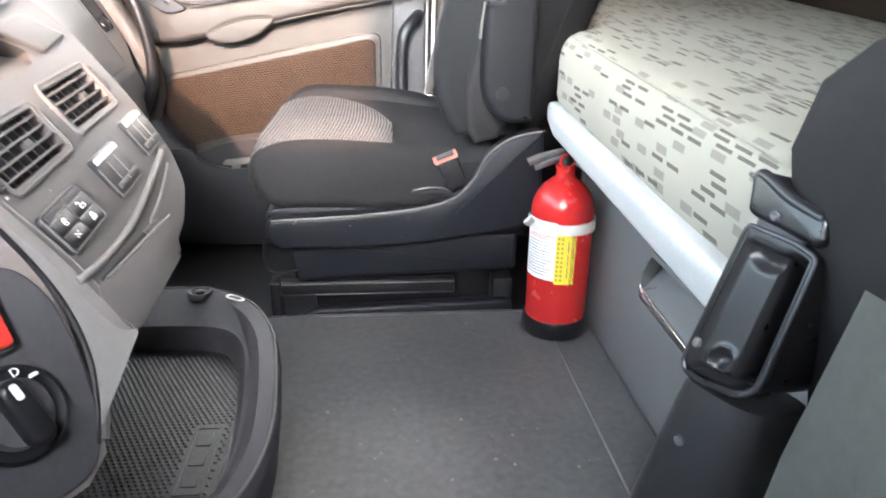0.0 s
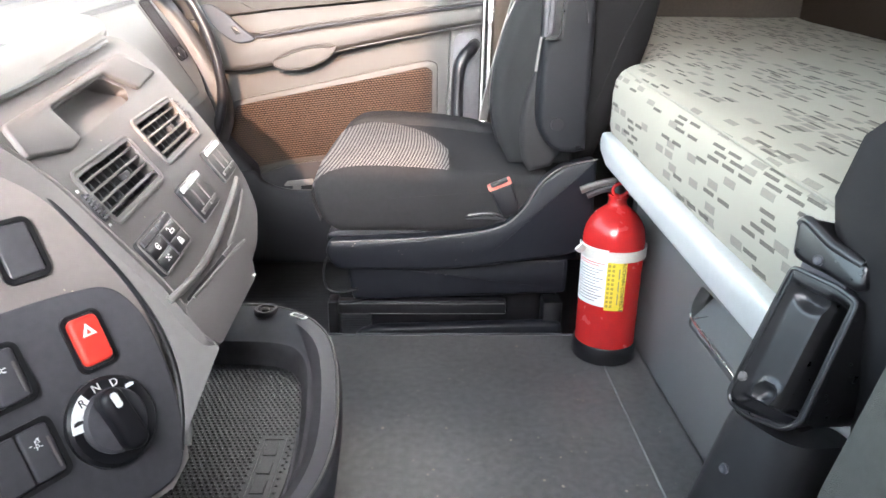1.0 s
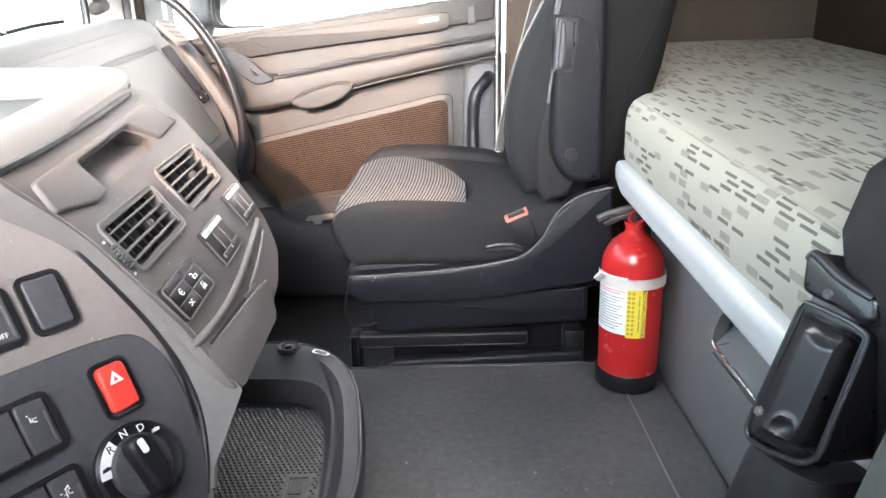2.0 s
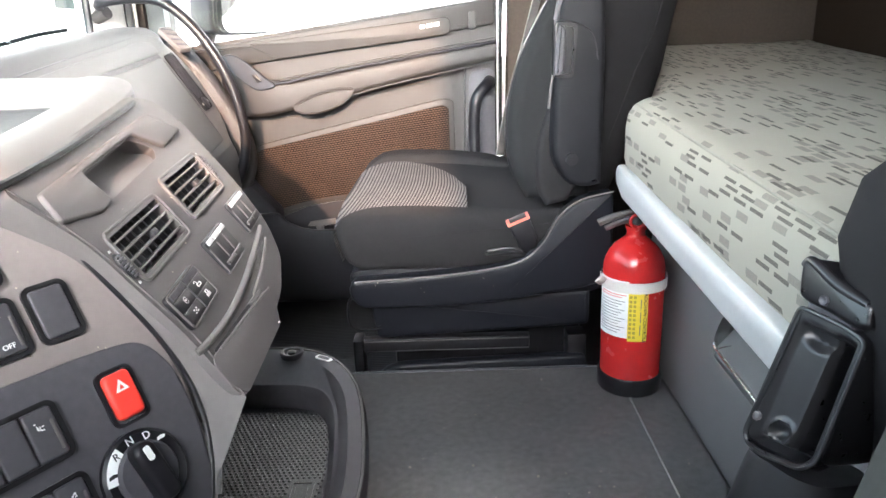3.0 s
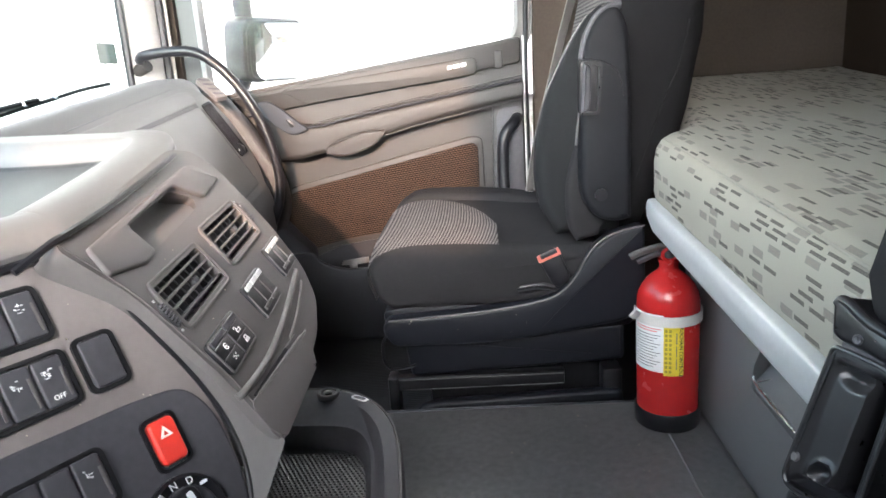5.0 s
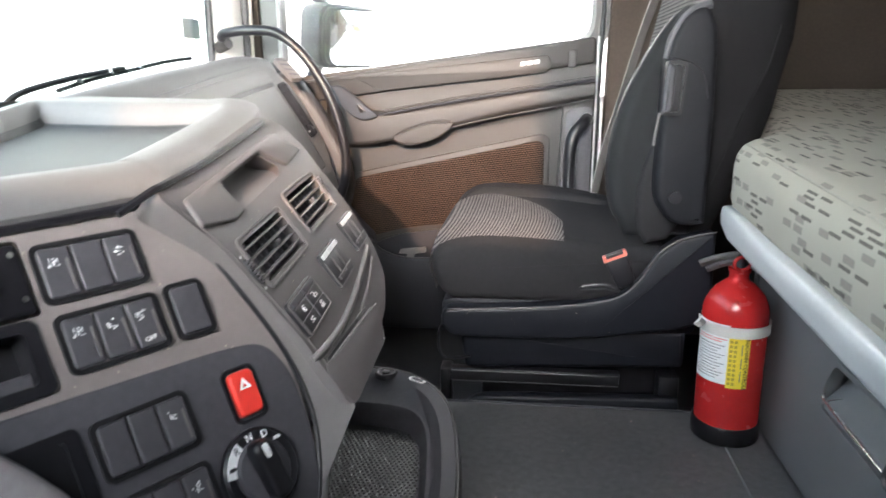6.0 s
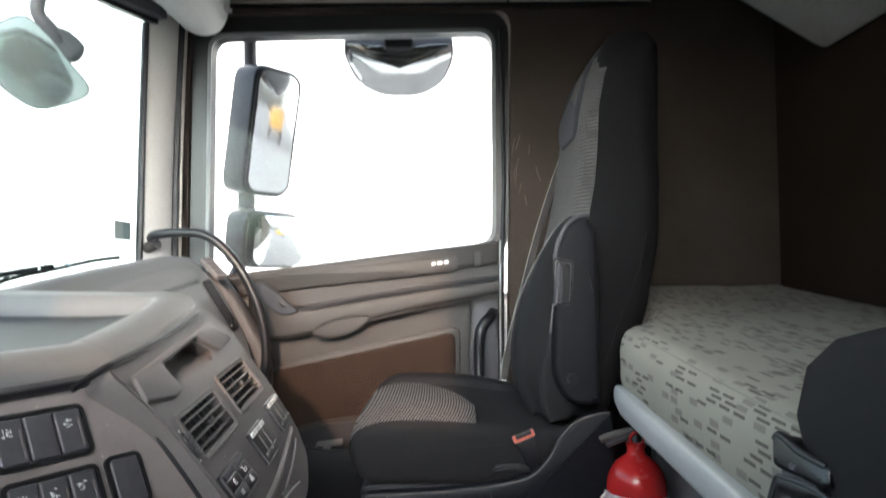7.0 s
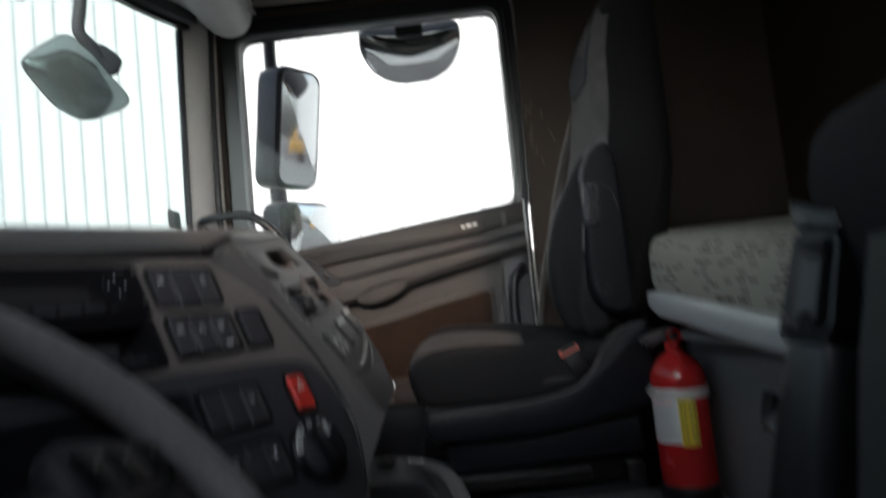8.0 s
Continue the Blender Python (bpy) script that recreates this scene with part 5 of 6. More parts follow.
def vent(m, box4, wheel):
    u0, u1, v0, v1 = box4
    ob = part("air_vent", holed(rounded(u0 - 0.0055, u1 + 0.0055, v0 - 0.0055, v1 + 0.0055, 0.009), [rounded(u0 + 0.001, u1 - 0.001, v0 + 0.001, v1 - 0.001, 0.004)], -0.010, 0.0022), GREY, dash, "rectangular air vent with slats", m=m)
    ring = [m @ Vector((u, v, 0.0018)) for u, v in rounded(u0 - 0.0045, u1 + 0.0045, v0 - 0.0045, v1 + 0.0045, 0.008)]
    part("bezel", tube(ring + ring[:1], 0.0019, 8, smooth_path=False), GREY, ob, "rounded grey vent surround")
    part("vent_back", plate(rounded(u0 - 0.002, u1 + 0.002, v0 - 0.002, v1 + 0.002, 0.004), -0.0515, -0.0495), TRAYMAT, ob, m=m)
    lining = holed(rounded(u0 + 0.0002, u1 - 0.0002, v0 + 0.0002, v1 - 0.0002, 0.005), [rounded(u0 + 0.0015, u1 - 0.0015, v0 + 0.0015, v1 - 0.0015, 0.004)], -0.0495, -0.0105)
    part("vent_duct", lining, BLACK, ob, m=m)
    for k in range(4):
        v = v0 + (v1 - v0) * (k + 0.75) / 4.5
        sl = part("slat", box(u0 + 0.002, u1 - 0.002, v - 0.0010, v + 0.0010, -0.012, -0.0008, 0.0006, 1), VENTDARK, ob, m=m)
        # thin grey bar paints the lit front edge of the dark slat
        part("slat_lit_edge", box(u0 + 0.002, u1 - 0.002, v - 0.0014, v + 0.0012, -0.0007, 0.0012, 0.0006, 1), GREY, sl, m=m)
    for k in range(8):
        u = u0 + (u1 - u0) * (k + 0.5) / 8
        part("vane", box(u - 0.0024, u + 0.0024, v0 + 0.002, v1 - 0.002, -0.026, -0.0068, 0.002, 2), DARK, ob, m=m)
    uc, vc = (u0 + u1) / 2 + 0.012, (v0 + v1) / 2
    part("vent_lever", box(uc - 0.006, uc + 0.006, vc - 0.0045, vc + 0.0022, -0.004, 0.0022, 0.001), DARK, ob, m=m)
    wu = u0 - 0.012 if wheel < 0 else u1 + 0.012
    wa, wb = (v0 + 0.004, v1 - 0.014) if wheel < 0 else (v0 + 0.012, v1 - 0.004)
    rim = [(wu + 0.0058 * math.cos(t), (wa + wb) / 2 + ((wb - wa) / 2) * math.sin(t)) for t in (2 * math.pi * k / 20 for k in range(20))]
    wh = part("thumb_wheel", plate(rim, -0.006, 0.0030, 0.002), BLACK, ob, "black toothed thumb wheel", m=m)
    for k in range(7):
        v = wa + 0.004 + (wb - wa - 0.008) * k / 6
        w = 0.0050 * math.sqrt(max(0.1, 1 - ((v - (wa + wb) / 2) / ((wb - wa) / 2)) ** 2))
        part("ridge", box(wu - w, wu + w, v - 0.0012, v + 0.0012, 0.0022, 0.0052, 0.0005, 1), DARK, wh, m=m)
    for v in (wa - 0.0035, wb + 0.0035):
        part("mark", plate(rounded(wu - 0.0018, wu + 0.0018, v - 0.0014, v + 0.0014, 0.001), 0.0, 0.0006), SILVER, wh, m=m)


vent(F1, V1, -1)
vent(F1, V2, 1)
# lidded cubby above the vents
scoop = []
for k in range(13):
    v = 0.0765 + 0.052 * k / 12
    d = -0.0008 - 0.020 * (0.5 - 0.5 * math.cos(math.pi * min(1.0, k / 9)))
    scoop.append([(0.040 + 0.195 * q / 12, v, d) for q in range(13)])
part("cubby_floor", loft(scoop, closed=False), GREY, wing, "smooth scooped floor of the cubby", m=F1)
part("cubby_wall", holed([(0.135 + (u - 0.135) * 1.06, 0.1 + (v - 0.1) * 1.15) for u, v in cub], [cub], -0.024, -0.001), GREY, wing, m=F1)
lid = soft_polygon([(-0.036, 0.087), (-0.03, 0.118), (0.262, 0.137), (0.285, 0.132), (0.322, 0.098), (0.245, 0.090), (0.196, 0.123), (0.050, 0.114), (0.056, 0.077), (0.03, 0.073)], 0.006)
part("cubby_lid", plate(lid, -0.003, 0.005, 0.003, 3), GREY, wing, "grey trim round the cubby", m=F1)
# small switches, lock panel, drawer
def edge_bars(m, u0, u1, v, h, n, material, parent, name="bright_bar"):
    """A row of short raised bars along one edge of a switch panel."""
    w = (u1 - u0) / n
    for k in range(n):
        part(name, plate(rounded(u0 + k * w + 0.0013, u0 + (k + 1) * w - 0.0013, v, v + h, 0.001), 0.004, 0.0068, 0.0009), material, parent, m=m)


lk = part("key_panel", plate(rounded(-0.012, 0.078, -0.0655, -0.0225, 0.006), -0.002, 0.0045, 0.002, 3), BLACK, dash, "black panel of four marked push keys", m=F1)
edge_bars(F1, -0.007, 0.075, -0.0315, 0.0062, 2, DARK, lk, "upper_bar")
part("rim", tube([on(F1, u, v, 0.0046) for u, v in rounded(-0.0105, 0.0765, -0.064, -0.024, 0.005)] + [on(F1, 0.0765, -0.029, 0.0046)], 0.0012, 6, smooth_path=False), GREY, lk)
for a, u0 in enumerate((-0.008, 0.034)):
    for c, v0 in enumerate((-0.0620, -0.0475)):
        ky = part("key", plate(rounded(u0, u0 + 0.040, v0, v0 + 0.0140, 0.002), 0.004, 0.0058, 0.001), BLACK, lk, m=F1)
        cx, cv2 = u0 + 0.021, v0 + 0.0072
        if (a, c) == (1, 0):
            part("mark", plate(rounded(cx - 0.005, cx + 0.005, cv2 - 0.0036, cv2 + 0.0004, 0.0008), 0.0057, 0.0063), WHITE, ky, m=F1)
            part("mark", holed(rounded(cx - 0.0034, cx + 0.0034, cv2 + 0.0004, cv2 + 0.0042, 0.0018), [rounded(cx - 0.0020, cx + 0.0020, cv2 + 0.0006, cv2 + 0.0028, 0.0010)], 0.0057, 0.0063), WHITE, ky, m=F1)
        elif (a, c) == (1, 1):
            part("mark", holed(rounded(cx - 0.005, cx + 0.005, cv2 - 0.0036, cv2 + 0.0004, 0.0008), [rounded(cx - 0.0036, cx + 0.0036, cv2 - 0.0026, cv2 - 0.0006, 0.0005)], 0.0057, 0.0063), WHITE, ky, m=F1)
            part("mark", tube([on(F1, cx - 0.003, cv2 + 0.0004, 0.006), on(F1, cx - 0.003, cv2 + 0.003, 0.006), on(F1, cx - 0.0055, cv2 + 0.0042, 0.006), on(F1, cx - 0.008, cv2 + 0.003, 0.006)], 0.0005, 6), WHITE, ky)
        elif (a, c) == (0, 1):
            part("mark", tube([on(F1, cx + 0.0038 * math.cos(radians(t)), cv2 + 0.0034 * math.sin(radians(t)), 0.006) for t in range(40, 330, 20)], 0.0005, 6, smooth_path=False), WHITE, ky)
            part("mark", plate(rounded(cx - 0.0022, cx + 0.0022, cv2 - 0.0009, cv2 + 0.0009, 0.0006), 0.0057, 0.0063), WHITE, ky, m=F1)
        else:
            for du, dv in ((0, 0), (0.0032, 0.0018), (-0.0032, 0.0018), (0.0032, -0.0018), (-0.0032, -0.0018)):
                part("mark", plate(rounded(cx + du - 0.0014, cx + du + 0.0014, cv2 + dv - 0.0007, cv2 + dv + 0.0007, 0.0005), 0.0057, 0.0063), WHITE, ky, m=F1)
part("divider", plate(rounded(0.0320, 0.0335, -0.062, -0.034, 0.0006), 0.004, 0.0066, 0.0004), DARK, lk, m=F1)
for u0, u1, v0, v1 in ((0.131, 0.208, -0.0675, -0.0185), (0.258, 0.328, -0.0610, -0.0115)):
    s2 = part("blank_switch", plate(rounded(u0, u1, v0, v1, 0.005), -0.002, 0.0042, 0.002, 3), BLACK, dash, "black switch blank with bright edge bars", m=F1)
    edge_bars(F1, u0 + 0.004, u1 - 0.003, v1 - 0.0092, 0.0062, 3, SILVER, s2)
    edge_bars(F1, u0 + 0.008, u1 - 0.004, v0 + 0.0075, 0.0050, 2, GREYLIGHT, s2, "lower_bar")
    # pale tube draws the highlight round the blank's lower rim
    part("lower_rim_highlight", tube([on(F1, u0 + 0.002, v1 - 0.012, 0.0035), on(F1, u0 + 0.0015, v0 + 0.006, 0.0035), on(F1, u0 + 0.008, v0 + 0.0012, 0.0035), on(F1, u1 - 0.006, v0 + 0.0012, 0.0035)], 0.0014, 6), GREYLIGHT, s2)
    for du in (0.36, 0.68):
        uu = u0 + (u1 - u0) * du
        part("thin_bar", plate(rounded(uu - 0.0007, uu + 0.0007, v0 + 0.014, v1 - 0.013, 0.0006), 0.004, 0.0058, 0.0004), GREY, s2, m=F1)
part("pull_strip", tube([on(F1, u, v, n) for u, v, n in ((-0.026, -0.081, -0.004), (-0.016, -0.083, 0.001), (0.03, -0.088, 0.002), (0.079, -0.090, 0.002), (0.14, -0.0875, 0.002), (0.20, -0.082, 0.002), (0.26, -0.075, 0.002), (0.298, -0.0705, 0.001), (0.308, -0.069, -0.005))], 0.0042, 10), BEND, dash, "moulded strip over the ashtray")
# second strip in a paler grey, so that it reads as a highlight
part("lower_strip", tube([on(F1, u, v, n) for u, v, n in ((0.140, -0.106, -0.002), (0.150, -0.1045, 0.0005), (0.20, -0.100, 0.001), (0.25, -0.0925, 0.001), (0.288, -0.0855, 0.0), (0.296, -0.084, -0.004))], 0.0022, 8), BEND, dash, "thin moulded strip, pale for its highlight")
part("ash_recess", plate(soft_polygon([(-0.010, -0.0935), (0.06, -0.0995), (0.150, -0.1075), (0.166, -0.112), (0.150, -0.124), (0.0, -0.106)], 0.004), -0.004, 0.0006), TRAYMAT, dash, m=F1)
part("ash_tin", plate(soft_polygon([(0.112, -0.1035), (0.158, -0.1080), (0.162, -0.1150), (0.120, -0.1165)], 0.003), -0.004, 0.0022, 0.001), GREYLIGHT, dash, "light grey ashtray insert", m=F1)
ash = soft_polygon([(-0.018, -0.096), (0.06, -0.1035), (0.160, -0.1135), (0.171, -0.119), (0.150, -0.133), (0.124, -0.150), (-0.020, -0.148), (-0.032, -0.128), (-0.028, -0.102)], 0.008)
bm = plate(ash, -0.012, 0.0012, 0.0015, 2)
for v in bm.verts:
    v.co.z += 0.050 * max(0.0, v.co.x + 0.02)
aa = part("ashtray", bm, GREY, dash, "grey ashtray flap standing slightly open", m=F1)
part("ash_lip", tube([on(F1, u, v, 0.0010 + 0.050 * (u + 0.02)) for u, v in ((0.0, -0.0985), (0.06, -0.1045), (0.12, -0.1105), (0.164, -0.1155))], 0.0016, 8), BEND, aa)
part("ash_pin", tube([on(F1, 0.120, -0.1455, 0.002), on(F1, 0.121, -0.1465, 0.0105)], 0.0022, 8, smooth_path=False), STEEL, aa)

# padded top with its sunk tray: near edge, far edge, height of the rolled rim
stations = [(-0.70, -0.33, 0.500, -0.86, -0.33, 1.0), (-0.62, 0.04, 0.518, -0.80, 0.05, 1.0), (-0.512, 0.222, 0.528, -0.74, 0.30, 1.0), (-0.41, 0.39, 0.533, -0.70, 0.50, 1.0), (-0.322, 0.535, 0.538, -0.69, 0.66, 0.95), (-0.305, 0.585, 0.543, -0.695, 0.70, 0.9), (-0.318, 0.72, 0.562, -0.712, 0.82, 0.72), (-0.335, 0.85, 0.582, -0.735, 0.905, 0.55), (-0.352, 0.915, 0.590, -0.748, 0.945, 0.5), (-0.375, 0.965, 0.597, -0.76, 0.985, 0.45), (-0.40, 1.005, 0.600, -0.772, 1.03, 0.4)]
line = smooth_line(stations, 6)
rings = []
for i, (x, y, z, bx, by, hh) in enumerate(line):
    p0, p1 = line[max(0, i - 1)], line[min(len(line) - 1, i + 1)]
    f = Vector((-(p1[1] - p0[1]), p1[0] - p0[0], 0)).normalized()
    p = Vector((x, y, z))
    b = Vector((bx, by, 0.5105 - 0.033 * bx + 0.0783 * by))
    rec = min(1.0, max(0.0, (0.935 - y) / 0.022))
    ring = [p + Vector((0, 0, -0.03)) + f * 0.01]
    for d, h in ((0.0, -0.006), (-0.004, 0.002), (-0.002, 0.012), (0.008, 0.022), (0.026, 0.029), (0.042, 0.0305), (0.052, 0.028)):
        ring.append(p + f * d + Vector((0, 0, h * hh)))
    rim = p + f * 0.056 + Vector((0, 0, 0.0265 * hh))
    for s, sink in ((0.004, 0.004), (0.022, 0.022), (0.05, 0.029), (0.3, 0.034), (0.6, 0.036), (0.86, 0.036), (0.885, 0.026), (0.905, 0.004), (0.925, -0.001), (0.97, -0.001)):
        q = rim.lerp(b, s)
        q.z -= sink * rec
        ring.append(q)
    ring += [b + Vector((-0.006, 0.004, -0.006)), b + Vector((-0.02, 0.02, -0.05)), Vector((-0.93, by + 0.05, 0.50))]
    rings.append([tuple(q) for q in ring])
mat_rows = [[(x, y, z + 0.0015) for x, y, z in r[10:15]] for r, q in zip(rings, line) if 0.05 < q[1] < 0.918]
part("tray_mat", loft(mat_rows, closed=False), TRAYFLOOR, dash, "dull grey-green mat in the sunk tray")
rings.append([(x - 0.004, y + 0.012, z - 0.012) for x, y, z in rings[-1]])
rings.append([(x - 0.008, y + 0.018, z - 0.09) for x, y, z in rings[-1]])
part("top_pad", loft(rings, closed=False), PADTOP, dash, "grey padded dashboard top with sunk tray")
part("pad_joint", tube([(x + 0.002, y, z - 0.007) for x, y, z, bx, by, hh in line], 0.0045, 6, smooth_path=False), BLACK, dash)
part("wing_joint", tube([(-0.315, 0.500, 0.530), (-0.300, 0.530, 0.545), (-0.297, 0.552, 0.549), (-0.302, 0.64, 0.557), (-0.312, 0.763, 0.572), (-0.320, 0.85, 0.584)], 0.0036, 6), BLACK, dash)

# passenger's side of the dash
sect = [(-0.975, 0.60), (-0.86, 0.650), (-0.74, 0.680), (-0.665, 0.690), (-0.632, 0.676), (-0.612, 0.640), (-0.575, 0.580), (-0.53, 0.500), (-0.488, 0.420), (-0.465, 0.350), (-0.475, 0.26), (-0.54, 0.18), (-0.66, 0.14)]
sm = smooth_line(sect, 3)
rings = []
for y, dz, dx in ((0.98, -0.075, -0.05), (1.10, -0.055, -0.025), (1.25, -0.035, -0.01), (1.45, -0.015, 0.0), (1.62, 0.0, 0.0), (1.72, 0.0, -0.004), (1.77, -0.004, -0.016), (1.80, -0.014, -0.034), (1.825, -0.04, -0.075)):
    rings.append([(x + dx * (1 if x > -0.9 else 0.2), y, z + dz * (1 + 0.7 * min(1.0, max(0.0, (-0.66 - x) / 0.1)))) for x, z in sm])
pd = part("passenger_dash", loft(rings, closed=False), PADTOP, dash, "grey passenger side dashboard moulding")


FG = frame_of((-0.602, 1.30, 0.6236), (-0.01, 1, 0.10), (0.87, 0, 0.49))
surround = soft_polygon([(-0.29, 0.004), (0.05, 0.016), (0.29, 0.022), (0.365, 0.018), (0.410, 0.004), (0.447, -0.035), (0.474, -0.10), (0.468, -0.18), (0.435, -0.24), (0.38, -0.29), (-0.29, -0.29)], 0.02)
part("surround", holed(surround, [[(0.400 + a, -0.113 + b) for a, b in rounded(-0.031, 0.031, -0.076, 0.076, 0.010)]], -0.05, 0.0005), PADTOP, pd, "raised grey surround of the glovebox", m=FG)
part("surround_crease", tube([on(FG, u, v, -0.0035) for u, v in surround if v > -0.25], 0.0026, 6, smooth_path=False), DARK, pd)
part("glove_lid", plate(soft_polygon([(-0.28, -0.285), (-0.28, -0.044), (0.338, -0.038), (0.346, -0.05), (0.352, -0.27)], 0.010), -0.03, 0.003, 0.003, 3), PADTOP, pd, "grey glovebox lid", m=FG)
part("deck_face", plate(soft_polygon([(-0.28, -0.036), (-0.28, -0.006), (0.05, 0.006), (0.30, 0.010), (0.352, 0.002), (0.360, -0.028)], 0.010), -0.03, 0.002, 0.003, 3), PADTOP, pd, m=FG)
part("lid_gap", plate([(-0.285, -0.046), (0.345, -0.040), (0.345, -0.028), (-0.285, -0.034)], -0.03, 0.0012), TRAYMAT, pd, m=FG)
part("lid_edge_gap", tube([on(FG, 0.350, -0.045, 0.0008), on(FG, 0.354, -0.15, 0.0008), on(FG, 0.356, -0.26, 0.0)], 0.0016, 6), DARK, pd)
FV = FG @ Matrix.Translation((0.400, -0.113, 0.0)) @ Matrix.Rotation(radians(2), 4, "Z")
sv = part("side_vent", holed(rounded(-0.033, 0.033, -0.078, 0.078, 0.010), [rounded(-0.027, 0.027, -0.044, 0.072, 0.005)], -0.02, 0.0035), ARMBLACK, pd, "black side air vent with wheel", m=FV)
part("vent_back", plate(rounded(-0.029, 0.029, -0.046, 0.074, 0.004), -0.024, -0.005), TRAYMAT, sv, m=FV)
for k in range(6):
    part("slat", box(-0.0235 + k * 0.0086, -0.0200 + k * 0.0086, -0.0445, 0.0725, -0.004, 0.0036, 0.0008, 1), KICK, sv, m=FV)
wl = part("wheel", spin([(0.0, 0.0), (0.015, 0.0), (0.0155, 0.004), (0.012, 0.0055), (0.0, 0.0055)], 18), BLACK, sv, m=FV @ Matrix.Translation((0.0, -0.061, 0.002)))
for k in (-1, 1):
    part("mark", plate(rounded(k * 0.022 - 0.0025, k * 0.022 + 0.0025, -0.064, -0.058, 0.002), 0.003, 0.0045), SILVER, wl, m=FV)
FD = frame_of((-0.583, 1.714, 0.662), (0.055, -0.03, -0.046), (0.5, -0.35, 0.8))
dv = part("demist_vent", plate(rounded(-0.042, 0.042, -0.018, 0.018, 0.006), -0.012, 0.001, 0.0015), GREY, pd, "slotted demister vent", m=FD)
for k in range(4):
    part("slot", plate([(-0.038 + k * 0.0195, -0.014), (-0.033 + k * 0.0195, -0.014), (-0.025 + k * 0.0195, 0.014), (-0.030 + k * 0.0195, 0.014)], 0.0015, 0.0027), DARK, dv, m=FD)
part("end_cover", prism(soft_polygon([(-0.72, 0.64), (-0.60, 0.655), (-0.53, 0.56), (-0.455, 0.42), (-0.445, 0.33), (-0.50, 0.20), (-0.72, 0.16)], 0.04), 1.785, 1.84, "y", 0.02, 4), TAUPEDARK, pd, "taupe end cover beside the door")
part("under_cover", box(-0.80, -0.52, 1.0, 1.80, 0.10, 0.20, 0.03), BLACK, pd)
# body under the centre console, and the driver's binnacle
part("console_leg", prism(soft_polygon([(-0.38, -0.02), (-0.345, 0.26), (-0.32, 0.30), (-0.55, 0.50), (-0.90, 0.50), (-0.90, -0.30), (-0.42, -0.30)], 0.02), 0.42, 0.66, "y", 0.02, 3), DARK, dash)
part("console_strip", prism(soft_polygon([(-0.285, 0.02), (-0.262, 0.02), (-0.235, 0.27), (-0.258, 0.28)], 0.006), 0.455, 0.50, "y", 0.006), GREYLIGHT, dash)
part("binnacle", prism(soft_polygon([(-0.52, 0.20), (-0.46, 0.42), (-0.50, 0.52), (-0.90, 0.56), (-0.95, 0.10)], 0.03), -0.32, 0.20, "y", 0.02, 3), GREY, dash)
part("dial_cover", prism(soft_polygon([(-0.50, 0.30), (-0.452, 0.44), (-0.47, 0.46), (-0.52, 0.32)], 0.01), -0.12, 0.19, "y", 0.006), BLACK, dash)
part("hood", prism(soft_polygon([(-0.44, 0.50), (-0.42, 0.525), (-0.60, 0.575), (-0.75, 0.56), (-0.70, 0.52)], 0.015), -0.2, 0.21, "y", 0.02, 3), PADTOP, dash)

# grab handle on the pillar
gh = thing("grab_handle", "black rubber coated curved grab handle on the pillar", "handle", at=(-0.72, 1.74, 0.74))
part("bar", tube([(-0.765, 1.735, 0.742), (-0.735, 1.70, 0.750), (-0.66, 1.695, 0.755), (-0.59, 1.695, 0.742), (-0.52, 1.70, 0.672), (-0.465, 1.705, 0.565), (-0.442, 1.71, 0.45), (-0.452, 1.715, 0.36), (-0.50, 1.74, 0.27)], 0.0125, 12), BLACK, gh)
part("foot", tube([(-0.752, 1.745, 0.728), (-0.79, 1.76, 0.715)], 0.016, 10, smooth_path=False), TAUPE, gh)


